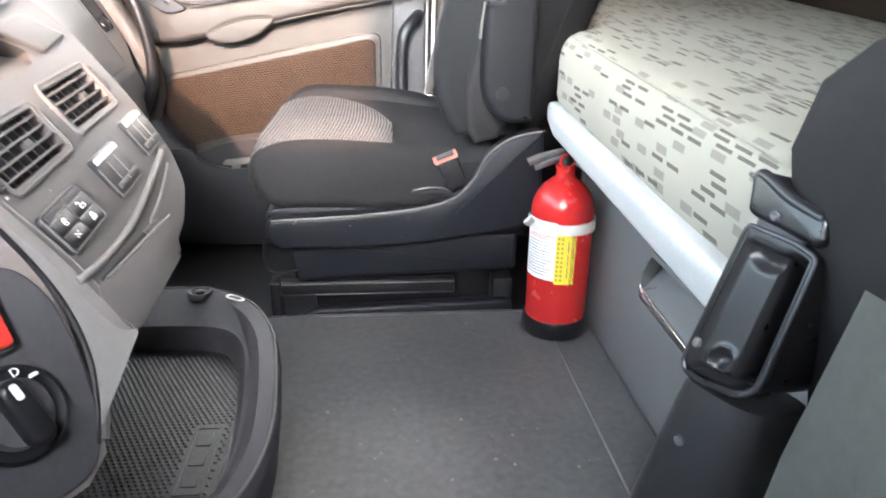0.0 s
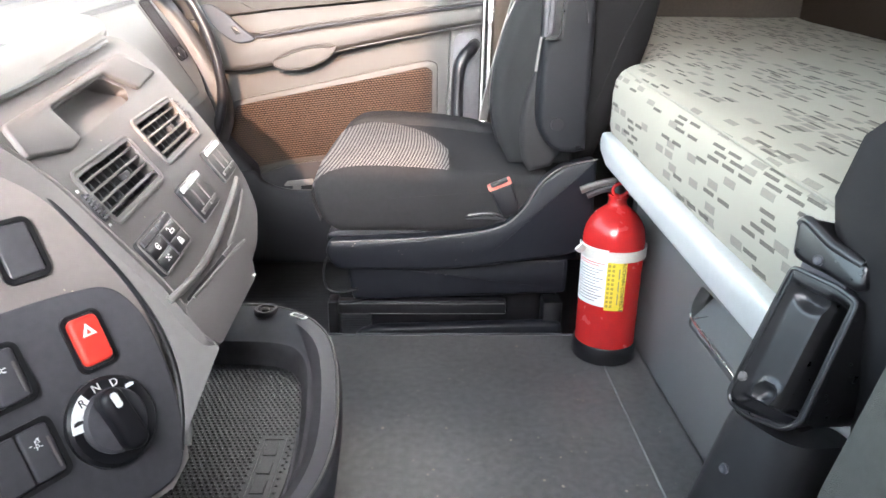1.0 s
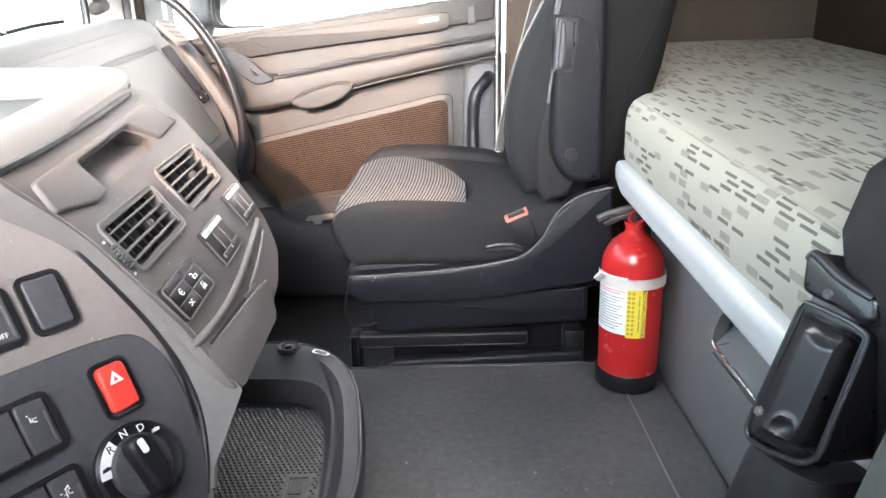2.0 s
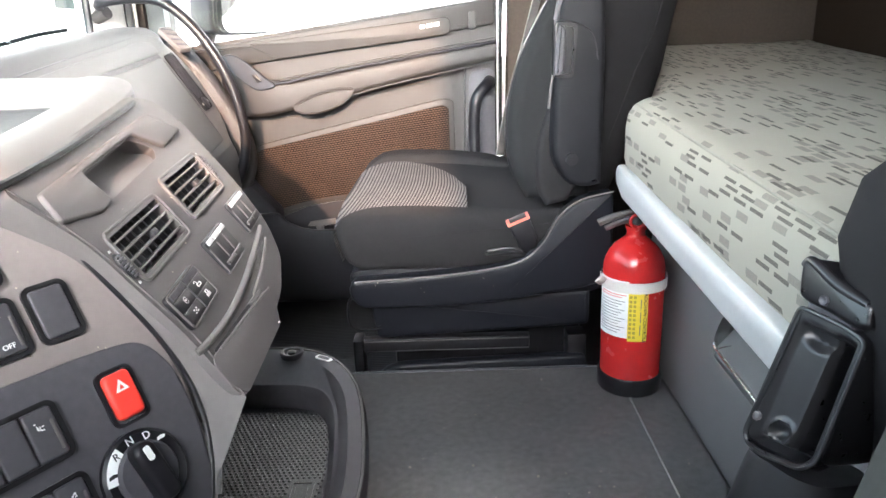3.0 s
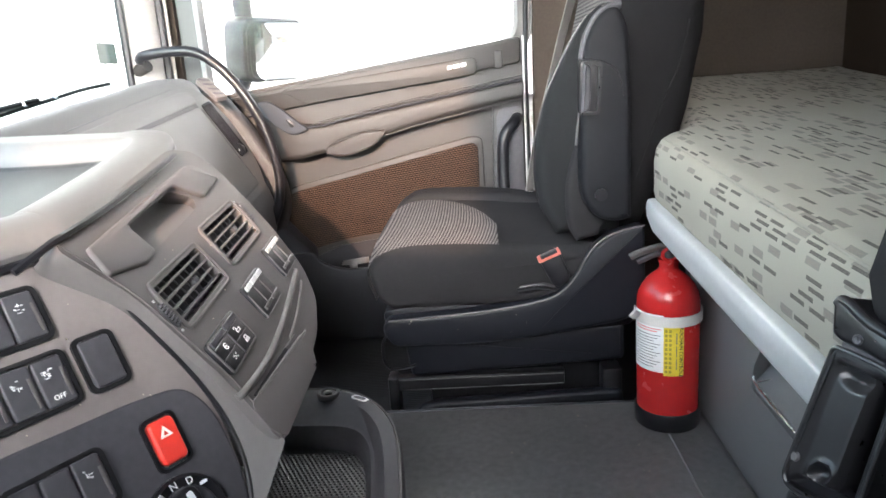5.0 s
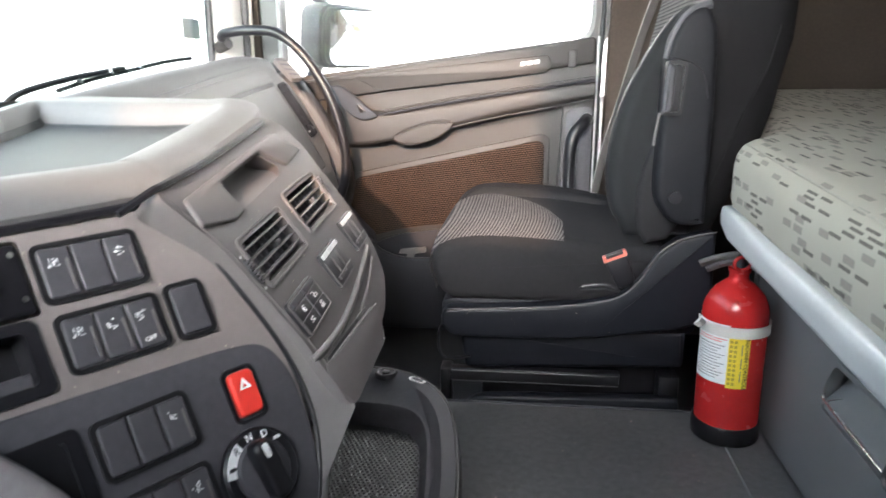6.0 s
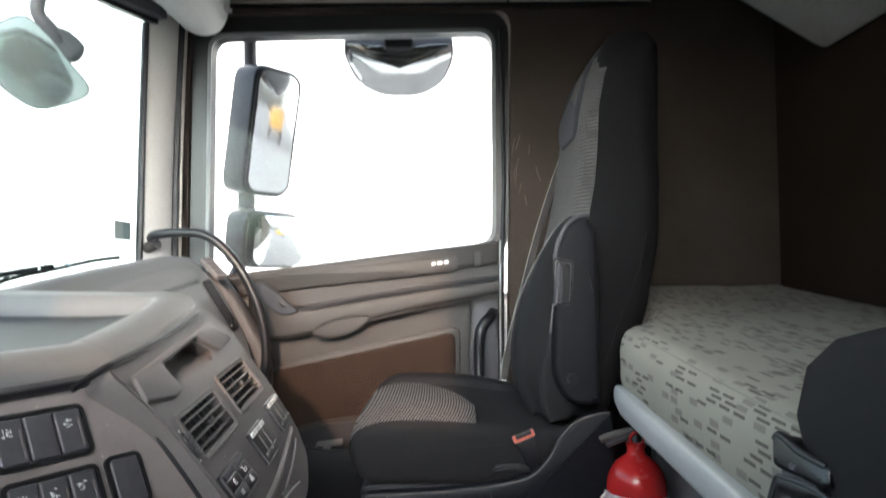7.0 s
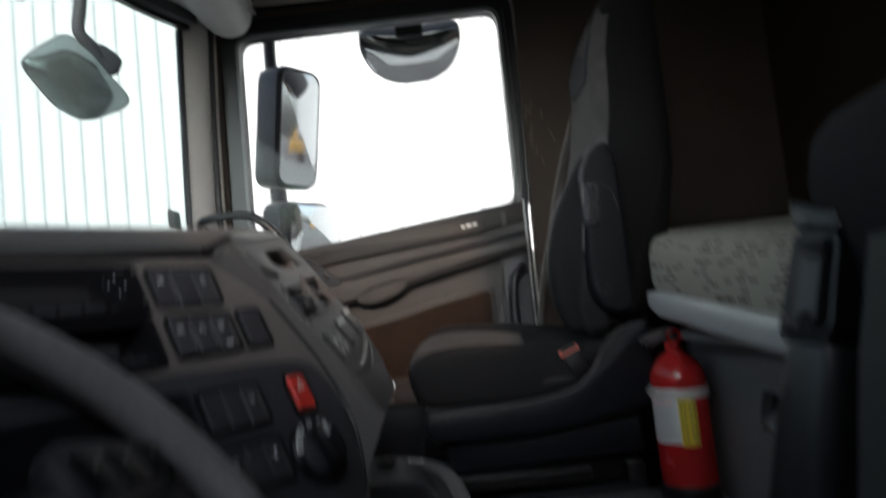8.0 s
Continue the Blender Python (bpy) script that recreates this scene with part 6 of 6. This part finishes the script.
# ---- tray on the tunnel ----
def tray():
    ob = thing("storage_tray", "dark plastic floor tray with ribbed rubber mat", "tray", at=(-0.14, 0.75, 0.0))
    outer = smooth_line([(-0.30, 0.985), (-0.19, 0.990), (-0.12, 0.955), (-0.070, 0.875), (-0.044, 0.75), (-0.036, 0.62), (-0.065, 0.52), (-0.15, 0.468), (-0.26, 0.46), (-0.33, 0.52), (-0.35, 0.75), (-0.34, 0.93)], 6, True)
    inner = smooth_line([(-0.30, 0.912), (-0.17, 0.910), (-0.118, 0.872), (-0.094, 0.77), (-0.084, 0.63), (-0.105, 0.545), (-0.17, 0.505), (-0.26, 0.497), (-0.305, 0.55), (-0.318, 0.70), (-0.318, 0.82), (-0.315, 0.885)], 6, True)

    def ring(line, d, z, lift=0.012):
        return [(x, y, z + lift * max(0.0, (y - 0.6) / 0.4)) for x, y in (inset(line, d) if d else line)]

    rings = [ring(outer, 0.03, 0.002, 0), ring(outer, 0.008, 0.09), ring(outer, 0.0, 0.148), ring(outer, 0.002, 0.158), ring(outer, 0.008, 0.1635), ring(outer, 0.026, 0.1595), ring(inner, -0.007, 0.1405), ring(inner, -0.002, 0.139), ring(inner, 0.0, 0.136), ring(inner, 0.003, 0.128), ring(inner, 0.005, 0.119), ring(inner, 0.009, 0.1150, 0), ring(inner, 0.04, 0.1145, 0)]
    part("rim", loft(rings), DARK, ob)
    # pale tube stands for the highlight on the rim's crest
    edge = ring(outer, 0.005, 0.1635)
    part("rim_highlight", tube(edge + edge[:1], 0.0020, 6, smooth_path=False), GREYLIGHT, ob, "pale highlight line on the crest of the rim")
    mt = part("rubber_mat", prism(inset(inner, 0.012), 0.1148, 0.1170, "z", 0.0008, 1), TRAYMAT, ob, "black studded rubber mat")
    bm = bmesh.new()
    for i in range(33):
        for j in range(66):
            x, y = -0.312 + i * 0.0070 + (j % 2) * 0.0035, 0.50 + j * 0.0061
            dx, dy = (x + 0.203) / 0.105, (y - 0.705) / 0.190
            if dx * dx * dx * dx + dy * dy * dy * dy > 0.86 or (-0.143 < x < -0.107 and 0.60 < y < 0.72):
                continue
            r = 0.0024
            lo = [bm.verts.new((x + r * math.cos(a), y + r * math.sin(a), 0.1169)) for a in (0.0, 1.05, 2.09, 3.14, 4.19, 5.24)]
            hi = [bm.verts.new((x + 0.5 * r * math.cos(a), y + 0.5 * r * math.sin(a), 0.1186)) for a in (0.0, 1.05, 2.09, 3.14, 4.19, 5.24)]
            for q in range(6):
                bm.faces.new((lo[q], lo[(q + 1) % 6], hi[(q + 1) % 6], hi[q]))
            bm.faces.new(hi)
    st = part("stud", bm, TRAYMAT, mt)
    tagged(st, kind="stuff")
    part("raised_plate", holed(rounded(-0.140, -0.110, 0.602, 0.718, 0.003), [rounded(-0.137, -0.113, 0.606, 0.714, 0.002)], 0.1168, 0.1182), TRAYMAT, mt)
    for v in (0.626, 0.660, 0.694):
        part("raised_block", box(-0.133, -0.117, v - 0.012, v + 0.012, 0.1168, 0.1184, 0.0006, 1), TRAYMAT, mt)
    hold = part("ring_holder", spin([(0.0185, 0.0), (0.0185, 0.007), (0.017, 0.009), (0.0135, 0.0085), (0.0115, 0.003), (0.0, 0.003)], 28), DARK, ob, "round plug socket in the rim", m=Matrix.Translation((-0.189, 0.972, 0.1685)))
    part("plug", spin([(0.0, 0.0), (0.0065, 0.0), (0.0065, 0.007), (0.005, 0.008), (0.0, 0.008)], 16), BLACK, hold, m=Matrix.Translation((-0.189, 0.972, 0.1695)))
    lb = part("sticker", plate(rounded(-0.016, 0.016, -0.006, 0.006, 0.0055), 0.0, 0.0012), WHITE, ob, "small white oval sticker", m=Matrix.Translation((-0.134, 0.950, 0.1735)) @ Matrix.Rotation(radians(-32), 4, "Z"))
    part("sticker_print", plate(rounded(-0.011, 0.011, -0.0035, 0.0035, 0.003), 0.001, 0.0018), DARK, lb, m=Matrix.Translation((-0.134, 0.950, 0.1735)) @ Matrix.Rotation(radians(-32), 4, "Z"))
    return ob


tray()


# ---- steering wheel ----
def steering_wheel():
    ob = thing("steering_wheel", "black leather steering wheel with spoke buttons", "steering wheel", at=(-0.268, 0.118, 0.314))
    a = radians(50)
    m = frame_of((-0.268, 0.118, 0.314), (0, 1, 0), (math.sin(a), 0, math.cos(a)))
    circle = [m @ Vector((0.225 * math.cos(t), 0.225 * math.sin(t), 0)) for t in (2 * math.pi * k / 64 for k in range(65))]
    part("rim", tube(circle, 0.020, 16, smooth_path=False), LEATHER, ob)
    part("hub", plate(rounded(-0.085, 0.085, -0.075, 0.065, 0.03), -0.05, -0.012, 0.012, 3), BLACK, ob, m=m)
    for s in (1, -1):
        sp = part("spoke", plate([(s * 0.060, -0.055), (s * 0.185, -0.030), (s * 0.214, 0.0), (s * 0.208, 0.050), (s * 0.150, 0.055), (s * 0.060, 0.060)][::s], -0.034, -0.016, 0.006, 3), GREY, ob, m=m)
        pod = part("key_pod", plate(soft_polygon([(s * 0.070, 0.030), (s * 0.100, 0.018), (s * 0.155, 0.010), (s * 0.195, 0.020), (s * 0.212, 0.040), (s * 0.200, 0.062), (s * 0.150, 0.076), (s * 0.100, 0.088), (s * 0.078, 0.080)][::s], 0.012), -0.030, -0.006, 0.007, 3), SWITCH, sp, "blue-black key pod", m=m)
        for k in range(3):
            u = 0.103 + k * 0.038
            key = part("button", plate(soft_polygon([(s * (u - 0.015), 0.034 - k * 0.004), (s * (u + 0.016), 0.030 - k * 0.004), (s * (u + 0.019), 0.064 - k * 0.006), (s * (u - 0.012), 0.071 - k * 0.006)][::s], 0.005), -0.008, -0.0015, 0.002, 2), BLACK, pod, m=m)
            part("key_edge", plate([(s * (u + 0.0125), 0.036 - k * 0.004), (s * (u + 0.0140), 0.036 - k * 0.004), (s * (u + 0.0165), 0.060 - k * 0.006), (s * (u + 0.0150), 0.060 - k * 0.006)][::s], -0.0020, -0.0008), GREYLIGHT, key, m=m)
            part("key_mark", plate(rounded(s * (u + 0.002) - 0.003, s * (u + 0.002) + 0.003, 0.053 - k * 0.005, 0.057 - k * 0.005, 0.001), -0.0018, -0.0010), LOCKER, key, m=m)
    part("lower_spoke", plate([(-0.03, -0.21), (0.03, -0.21), (0.045, -0.06), (-0.045, -0.06)], -0.03, -0.014, 0.006, 3), BLACK, ob, m=m)
    part("column", tube([m @ Vector((0, 0, -0.04)), m @ Vector((0, 0, -0.40))], 0.05, 16, smooth_path=False), BLACK, ob)
    return ob


steering_wheel()


# ---- outside ----
tagged(part("ground", box(-60, 60, -60, 60, -2.0, -1.75), ASPHALT), "grey asphalt yard", "ground", kind="structure")


def cladding():
    """White sheet cladding with upright ribs, on a long building beside the truck."""
    ob = thing("backdrop_building", "long building clad in white ribbed metal sheet", "building", kind="structure", at=(-2, 8.1, -1.75))
    part("sheet", box(-40, 120, 8.0, 8.3, -1.75, 9.0), WHITEWALL, ob)
    bm = bmesh.new()
    for k in range(620):
        x = -39.9 + k * 0.255
        prism([(x, 8.002), (x + 0.015, 7.975), (x + 0.035, 7.975), (x + 0.05, 8.002)], -1.75, 9.0, "z", bm=bm)
    tagged(part("rib", bm, SHEETRIB, ob), kind="stuff")
    bm = bmesh.new()
    rr = random.Random(3)
    for z in (0.55, 2.0, 3.5):
        for k in range(90):
            x = -20 + k * 0.51 + rr.uniform(-0.01, 0.01)
            box(x - 0.012, x + 0.012, 7.985, 8.002, z - 0.012, z + 0.012, bm=bm)
    tagged(part("screw_head", bm, LOCKER, ob), kind="stuff")
    return ob


cladding()


def machine():
    ob = thing("yard_machine", "yellow machine parked far off in the yard", "machine", at=(28, 3.3, -1.75))
    part("cabin", box(27.2, 28.2, 2.8, 3.7, -0.3, 0.35, 0.1), MACHINE, ob)
    part("body", box(26.8, 29.6, 2.2, 4.4, -1.05, -0.3, 0.1), MACHINE, ob)
    for x in (27.2, 29.6):
        for y in (2.3, 4.3):
            part("wheel", tube([(x, y - 0.15, -1.35), (x, y + 0.15, -1.35)], 0.4, 20, smooth_path=False), BLACK, ob)


machine()


def mirror_box(name, label, outline, pane, y, bulge, depth, at=(0, 0, 0)):
    """A deep housing with a bulged glass that shows the yard behind."""
    ob = thing(name, label, "mirror", at=at)
    part("housing", plate(outline, -depth, 0.004, 0.02, 4), BLACK, ob, m=y)
    part("rim", tube([y @ Vector((a, b, 0.004)) for a, b in pane + pane[:1]], 0.0055, 8, smooth_path=False), BLACK, ob)
    rings = []
    for s in (1.0, 0.92, 0.8, 0.65, 0.5, 0.33, 0.16, 0.01):
        rings.append([(a * s, b * s, 0.0062 + bulge * (0.05 - (a * a + b * b) * s * s)) for a, b in inset(pane, 0.003)])
    part("glass", loft(rings), MIRROR, ob, "silvered mirror glass", m=y)
    return ob


FM = frame_of((-0.550, 2.22, 1.135), (0.597, 0.802, 0), (0.790, -0.588, -0.185))
main = mirror_box("main_mirror", "tall dark-housed wing mirror outside the door", rounded(-0.098, 0.098, -0.225, 0.222, 0.05), rounded(-0.087, 0.091, -0.212, 0.210, 0.045), FM, 0.09, 0.13, at=(-0.59, 2.2, 0.9))
FL = frame_of((-0.548, 2.22, 0.760), (0.597, 0.802, 0), (0.785, -0.585, -0.125))
lowm = mirror_box("wide_mirror", "small dark-housed wide-angle mirror below the main one", rounded(-0.118, 0.122, -0.098, 0.098, 0.045), rounded(-0.108, 0.114, -0.088, 0.086, 0.04), FL, 0.75, 0.12, at=(-0.583, 2.2, 0.68))
part("stem", tube([(-0.64, 2.27, 1.33), (-0.64, 2.26, 1.43), (-0.60, 2.10, 1.52), (-0.60, 1.945, 1.54)], 0.022, 10), DARK, main)
part("stem", tube([(-0.655, 2.27, 0.95), (-0.655, 2.27, 0.83)], 0.03, 10, smooth_path=False), DARK, main)
part("stem", tube([(-0.66, 2.27, 0.72), (-0.67, 2.15, 0.62), (-0.68, 1.94, 0.58)], 0.022, 10), DARK, lowm)


def kerb_mirror():
    ob = thing("kerb_mirror", "rounded kerb mirror hung over the side window", "mirror", at=(-0.1, 2.1, 1.36))
    m = frame_of((-0.100, 2.10, 1.360), (1, 0, -0.02), (0.0, -0.66, -0.75))
    w, h = 0.178, 0.152
    o = smooth_line([(-w, 0.22 * h), (-w * 0.98, -0.12 * h), (-w * 0.80, -0.62 * h), (-w * 0.42, -0.94 * h), (0.0, -1.0 * h), (w * 0.42, -0.94 * h), (w * 0.80, -0.62 * h), (w * 0.98, -0.12 * h), (w, 0.22 * h), (w * 0.88, 0.36 * h), (0, 0.27 * h), (-w * 0.88, 0.36 * h)], 4, True)
    part("housing", loft([[(a * s, b * s - (1 - s) * 0.03, n) for a, b in o] for s, n in ((0.985, 0.004), (1.0, 0.0), (1.0, -0.02), (0.96, -0.05), (0.85, -0.08), (0.5, -0.10))]), DARK, ob, m=m)
    part("glass", loft([[(a * s, b * s - (1 - s) * 0.03, n) for a, b in o] for s, n in ((0.965, 0.0045), (0.96, 0.007), (0.8, 0.014), (0.55, 0.021), (0.25, 0.025), (0.02, 0.026))]), MIRROR, ob, "bulged mirror glass", m=m)
    part("mount", box(-0.148, -0.05, 2.04, 2.13, 1.37, 1.52, 0.015), BLACK, ob)
    part("arm", box(-0.135, -0.065, 1.945, 2.06, 1.47, 1.515, 0.01), BLACK, ob)


kerb_mirror()


def front_mirror():
    ob = thing("front_mirror", "hazy shield-shaped front mirror hung before the windscreen", "mirror", at=(-1.118, 1.82, 1.22))
    m = frame_of((-1.118, 1.82, 1.22), (0.781, 0.625, 0), (0.605, -0.756, -0.252))
    o = smooth_line([(-0.176, 0.056), (-0.155, 0.096), (-0.108, 0.1355), (-0.070, 0.160), (-0.036, 0.155), (0.0145, 0.114), (0.065, 0.056), (0.113, 0.006), (0.124, -0.022), (0.106, -0.048), (0.057, -0.074), (0.008, -0.092), (-0.034, -0.088), (-0.091, -0.055), (-0.135, -0.004)], 4, True)
    c = (-0.03, 0.03)

    def ring(s, n):
        return [(c[0] + (a - c[0]) * s, c[1] + (b - c[1]) * s, n) for a, b in o]

    part("housing", loft([ring(0.985, 0.003), ring(1.0, 0.0), ring(1.0, -0.012), ring(0.95, -0.04), ring(0.75, -0.065), ring(0.3, -0.075)]), DARK, ob, m=m)
    part("glass", loft([ring(0.972, 0.0035), ring(0.965, 0.006), ring(0.8, 0.012), ring(0.5, 0.018), ring(0.1, 0.021)]), HAZEGREY, ob, "hazy bulged glass", m=m)
    part("stem", tube([(-0.965, 1.66, 1.85), (-1.02, 1.70, 1.76), (-1.070, 1.745, 1.58), (-1.093, 1.762, 1.46), (-1.108, 1.772, 1.392), (-1.088, 1.80, 1.355), (-1.078, 1.84, 1.32)], 0.019, 10), DARK, ob)
    part("joint", plate(smooth_line([(-0.006, 0.140), (0.045, 0.148), (0.095, 0.118), (0.105, 0.095), (0.092, 0.064), (0.064, 0.054), (0.02, 0.09)], 4, True), -0.05, 0.004, 0.015, 3), DARK, ob, m=m)


front_mirror()


def wiper():
    ob = thing("wiper", "black wiper arm and blade resting on the windscreen", "wiper", at=(-0.98, 1.2, 0.6))
    path = [(-0.985, 1.208, 0.590), (-0.968, 1.240, 0.616), (-0.945, 1.37, 0.643), (-0.915, 1.52, 0.664), (-0.845, 1.712, 0.692)]
    part("arm", tube(path[:4], 0.0065, 8), BLACK, ob)
    part("blade", tube([(-0.955, 1.33, 0.617), (-0.938, 1.43, 0.640), (-0.905, 1.55, 0.662), (-0.875, 1.64, 0.680), (-0.843, 1.714, 0.690)], 0.005, 8), BLACK, ob)
    for a, b in (((-0.942, 1.38, 0.644), (-0.944, 1.40, 0.634)), ((-0.92, 1.47, 0.660), (-0.925, 1.49, 0.652)), ((-0.90, 1.56, 0.670), (-0.90, 1.57, 0.664))):
        part("bracket", tube([a, b], 0.006, 6, smooth_path=False), STEEL, ob)
    part("spindle", tube([(-0.985, 1.205, 0.592), (-0.99, 1.20, 0.50)], 0.01, 8, smooth_path=False), BLACK, ob)


wiper()


# ---- crumbs and dust on the floor ----
def crumbs():
    bm = bmesh.new()
    r = random.Random(11)
    for k in range(90):
        x, y = r.uniform(-0.02, 0.45), r.uniform(0.45, 1.21)
        s = r.uniform(0.0006, 0.0017) if k % 7 else r.uniform(0.002, 0.003)
        a = r.uniform(0, 3.1)
        pts = [(x + s * math.cos(a + q) * r.uniform(0.6, 1.3), y + s * math.sin(a + q) * r.uniform(0.6, 1.3), 0.0003) for q in (0, 1.3, 2.5, 3.7, 5.0)]
        lo = [bm.verts.new(p) for p in pts]
        hi = bm.verts.new((x, y, 0.0003 + s * 0.8))
        for q in range(5):
            bm.faces.new((lo[q], lo[(q + 1) % 5], hi))
    ob = part("floor_crumbs", bm, CRUMB, smooth=False)
    tagged(ob, "scattered pale crumbs and grit on the rubber floor", "crumbs", kind="stuff")


crumbs()


def specks():
    """Pale dust specks on the dashboard panels and the seat shell."""
    bm = bmesh.new()
    r = random.Random(5)
    spots = [on(F2, r.uniform(-0.13, 0.05), r.uniform(-0.03, 0.145), 0.0006) for k in range(16)] + [on(F1, r.uniform(0.0, 0.3), r.uniform(-0.02, 0.07), 0.0006) for k in range(8)] + [Vector((r.uniform(-0.08, 0.2), 1.2215, r.uniform(0.16, 0.205))) for k in range(9)]
    for p in spots:
        s = r.uniform(0.0005, 0.0012)
        lo = [bm.verts.new(p + Vector((s * math.cos(a), s * 0.4, s * math.sin(a)))) for a in (0, 1.6, 3.1, 4.7)]
        hi = bm.verts.new(p + Vector((s * 0.5, -s * 0.7, s * 0.5)))
        for q in range(4):
            bm.faces.new((lo[q], lo[(q + 1) % 4], hi))
    ob = part("dust_specks", bm, CRUMB, smooth=False)
    tagged(ob, "tiny pale dust specks on dashboard and seat shell", "dust", kind="stuff")


specks()
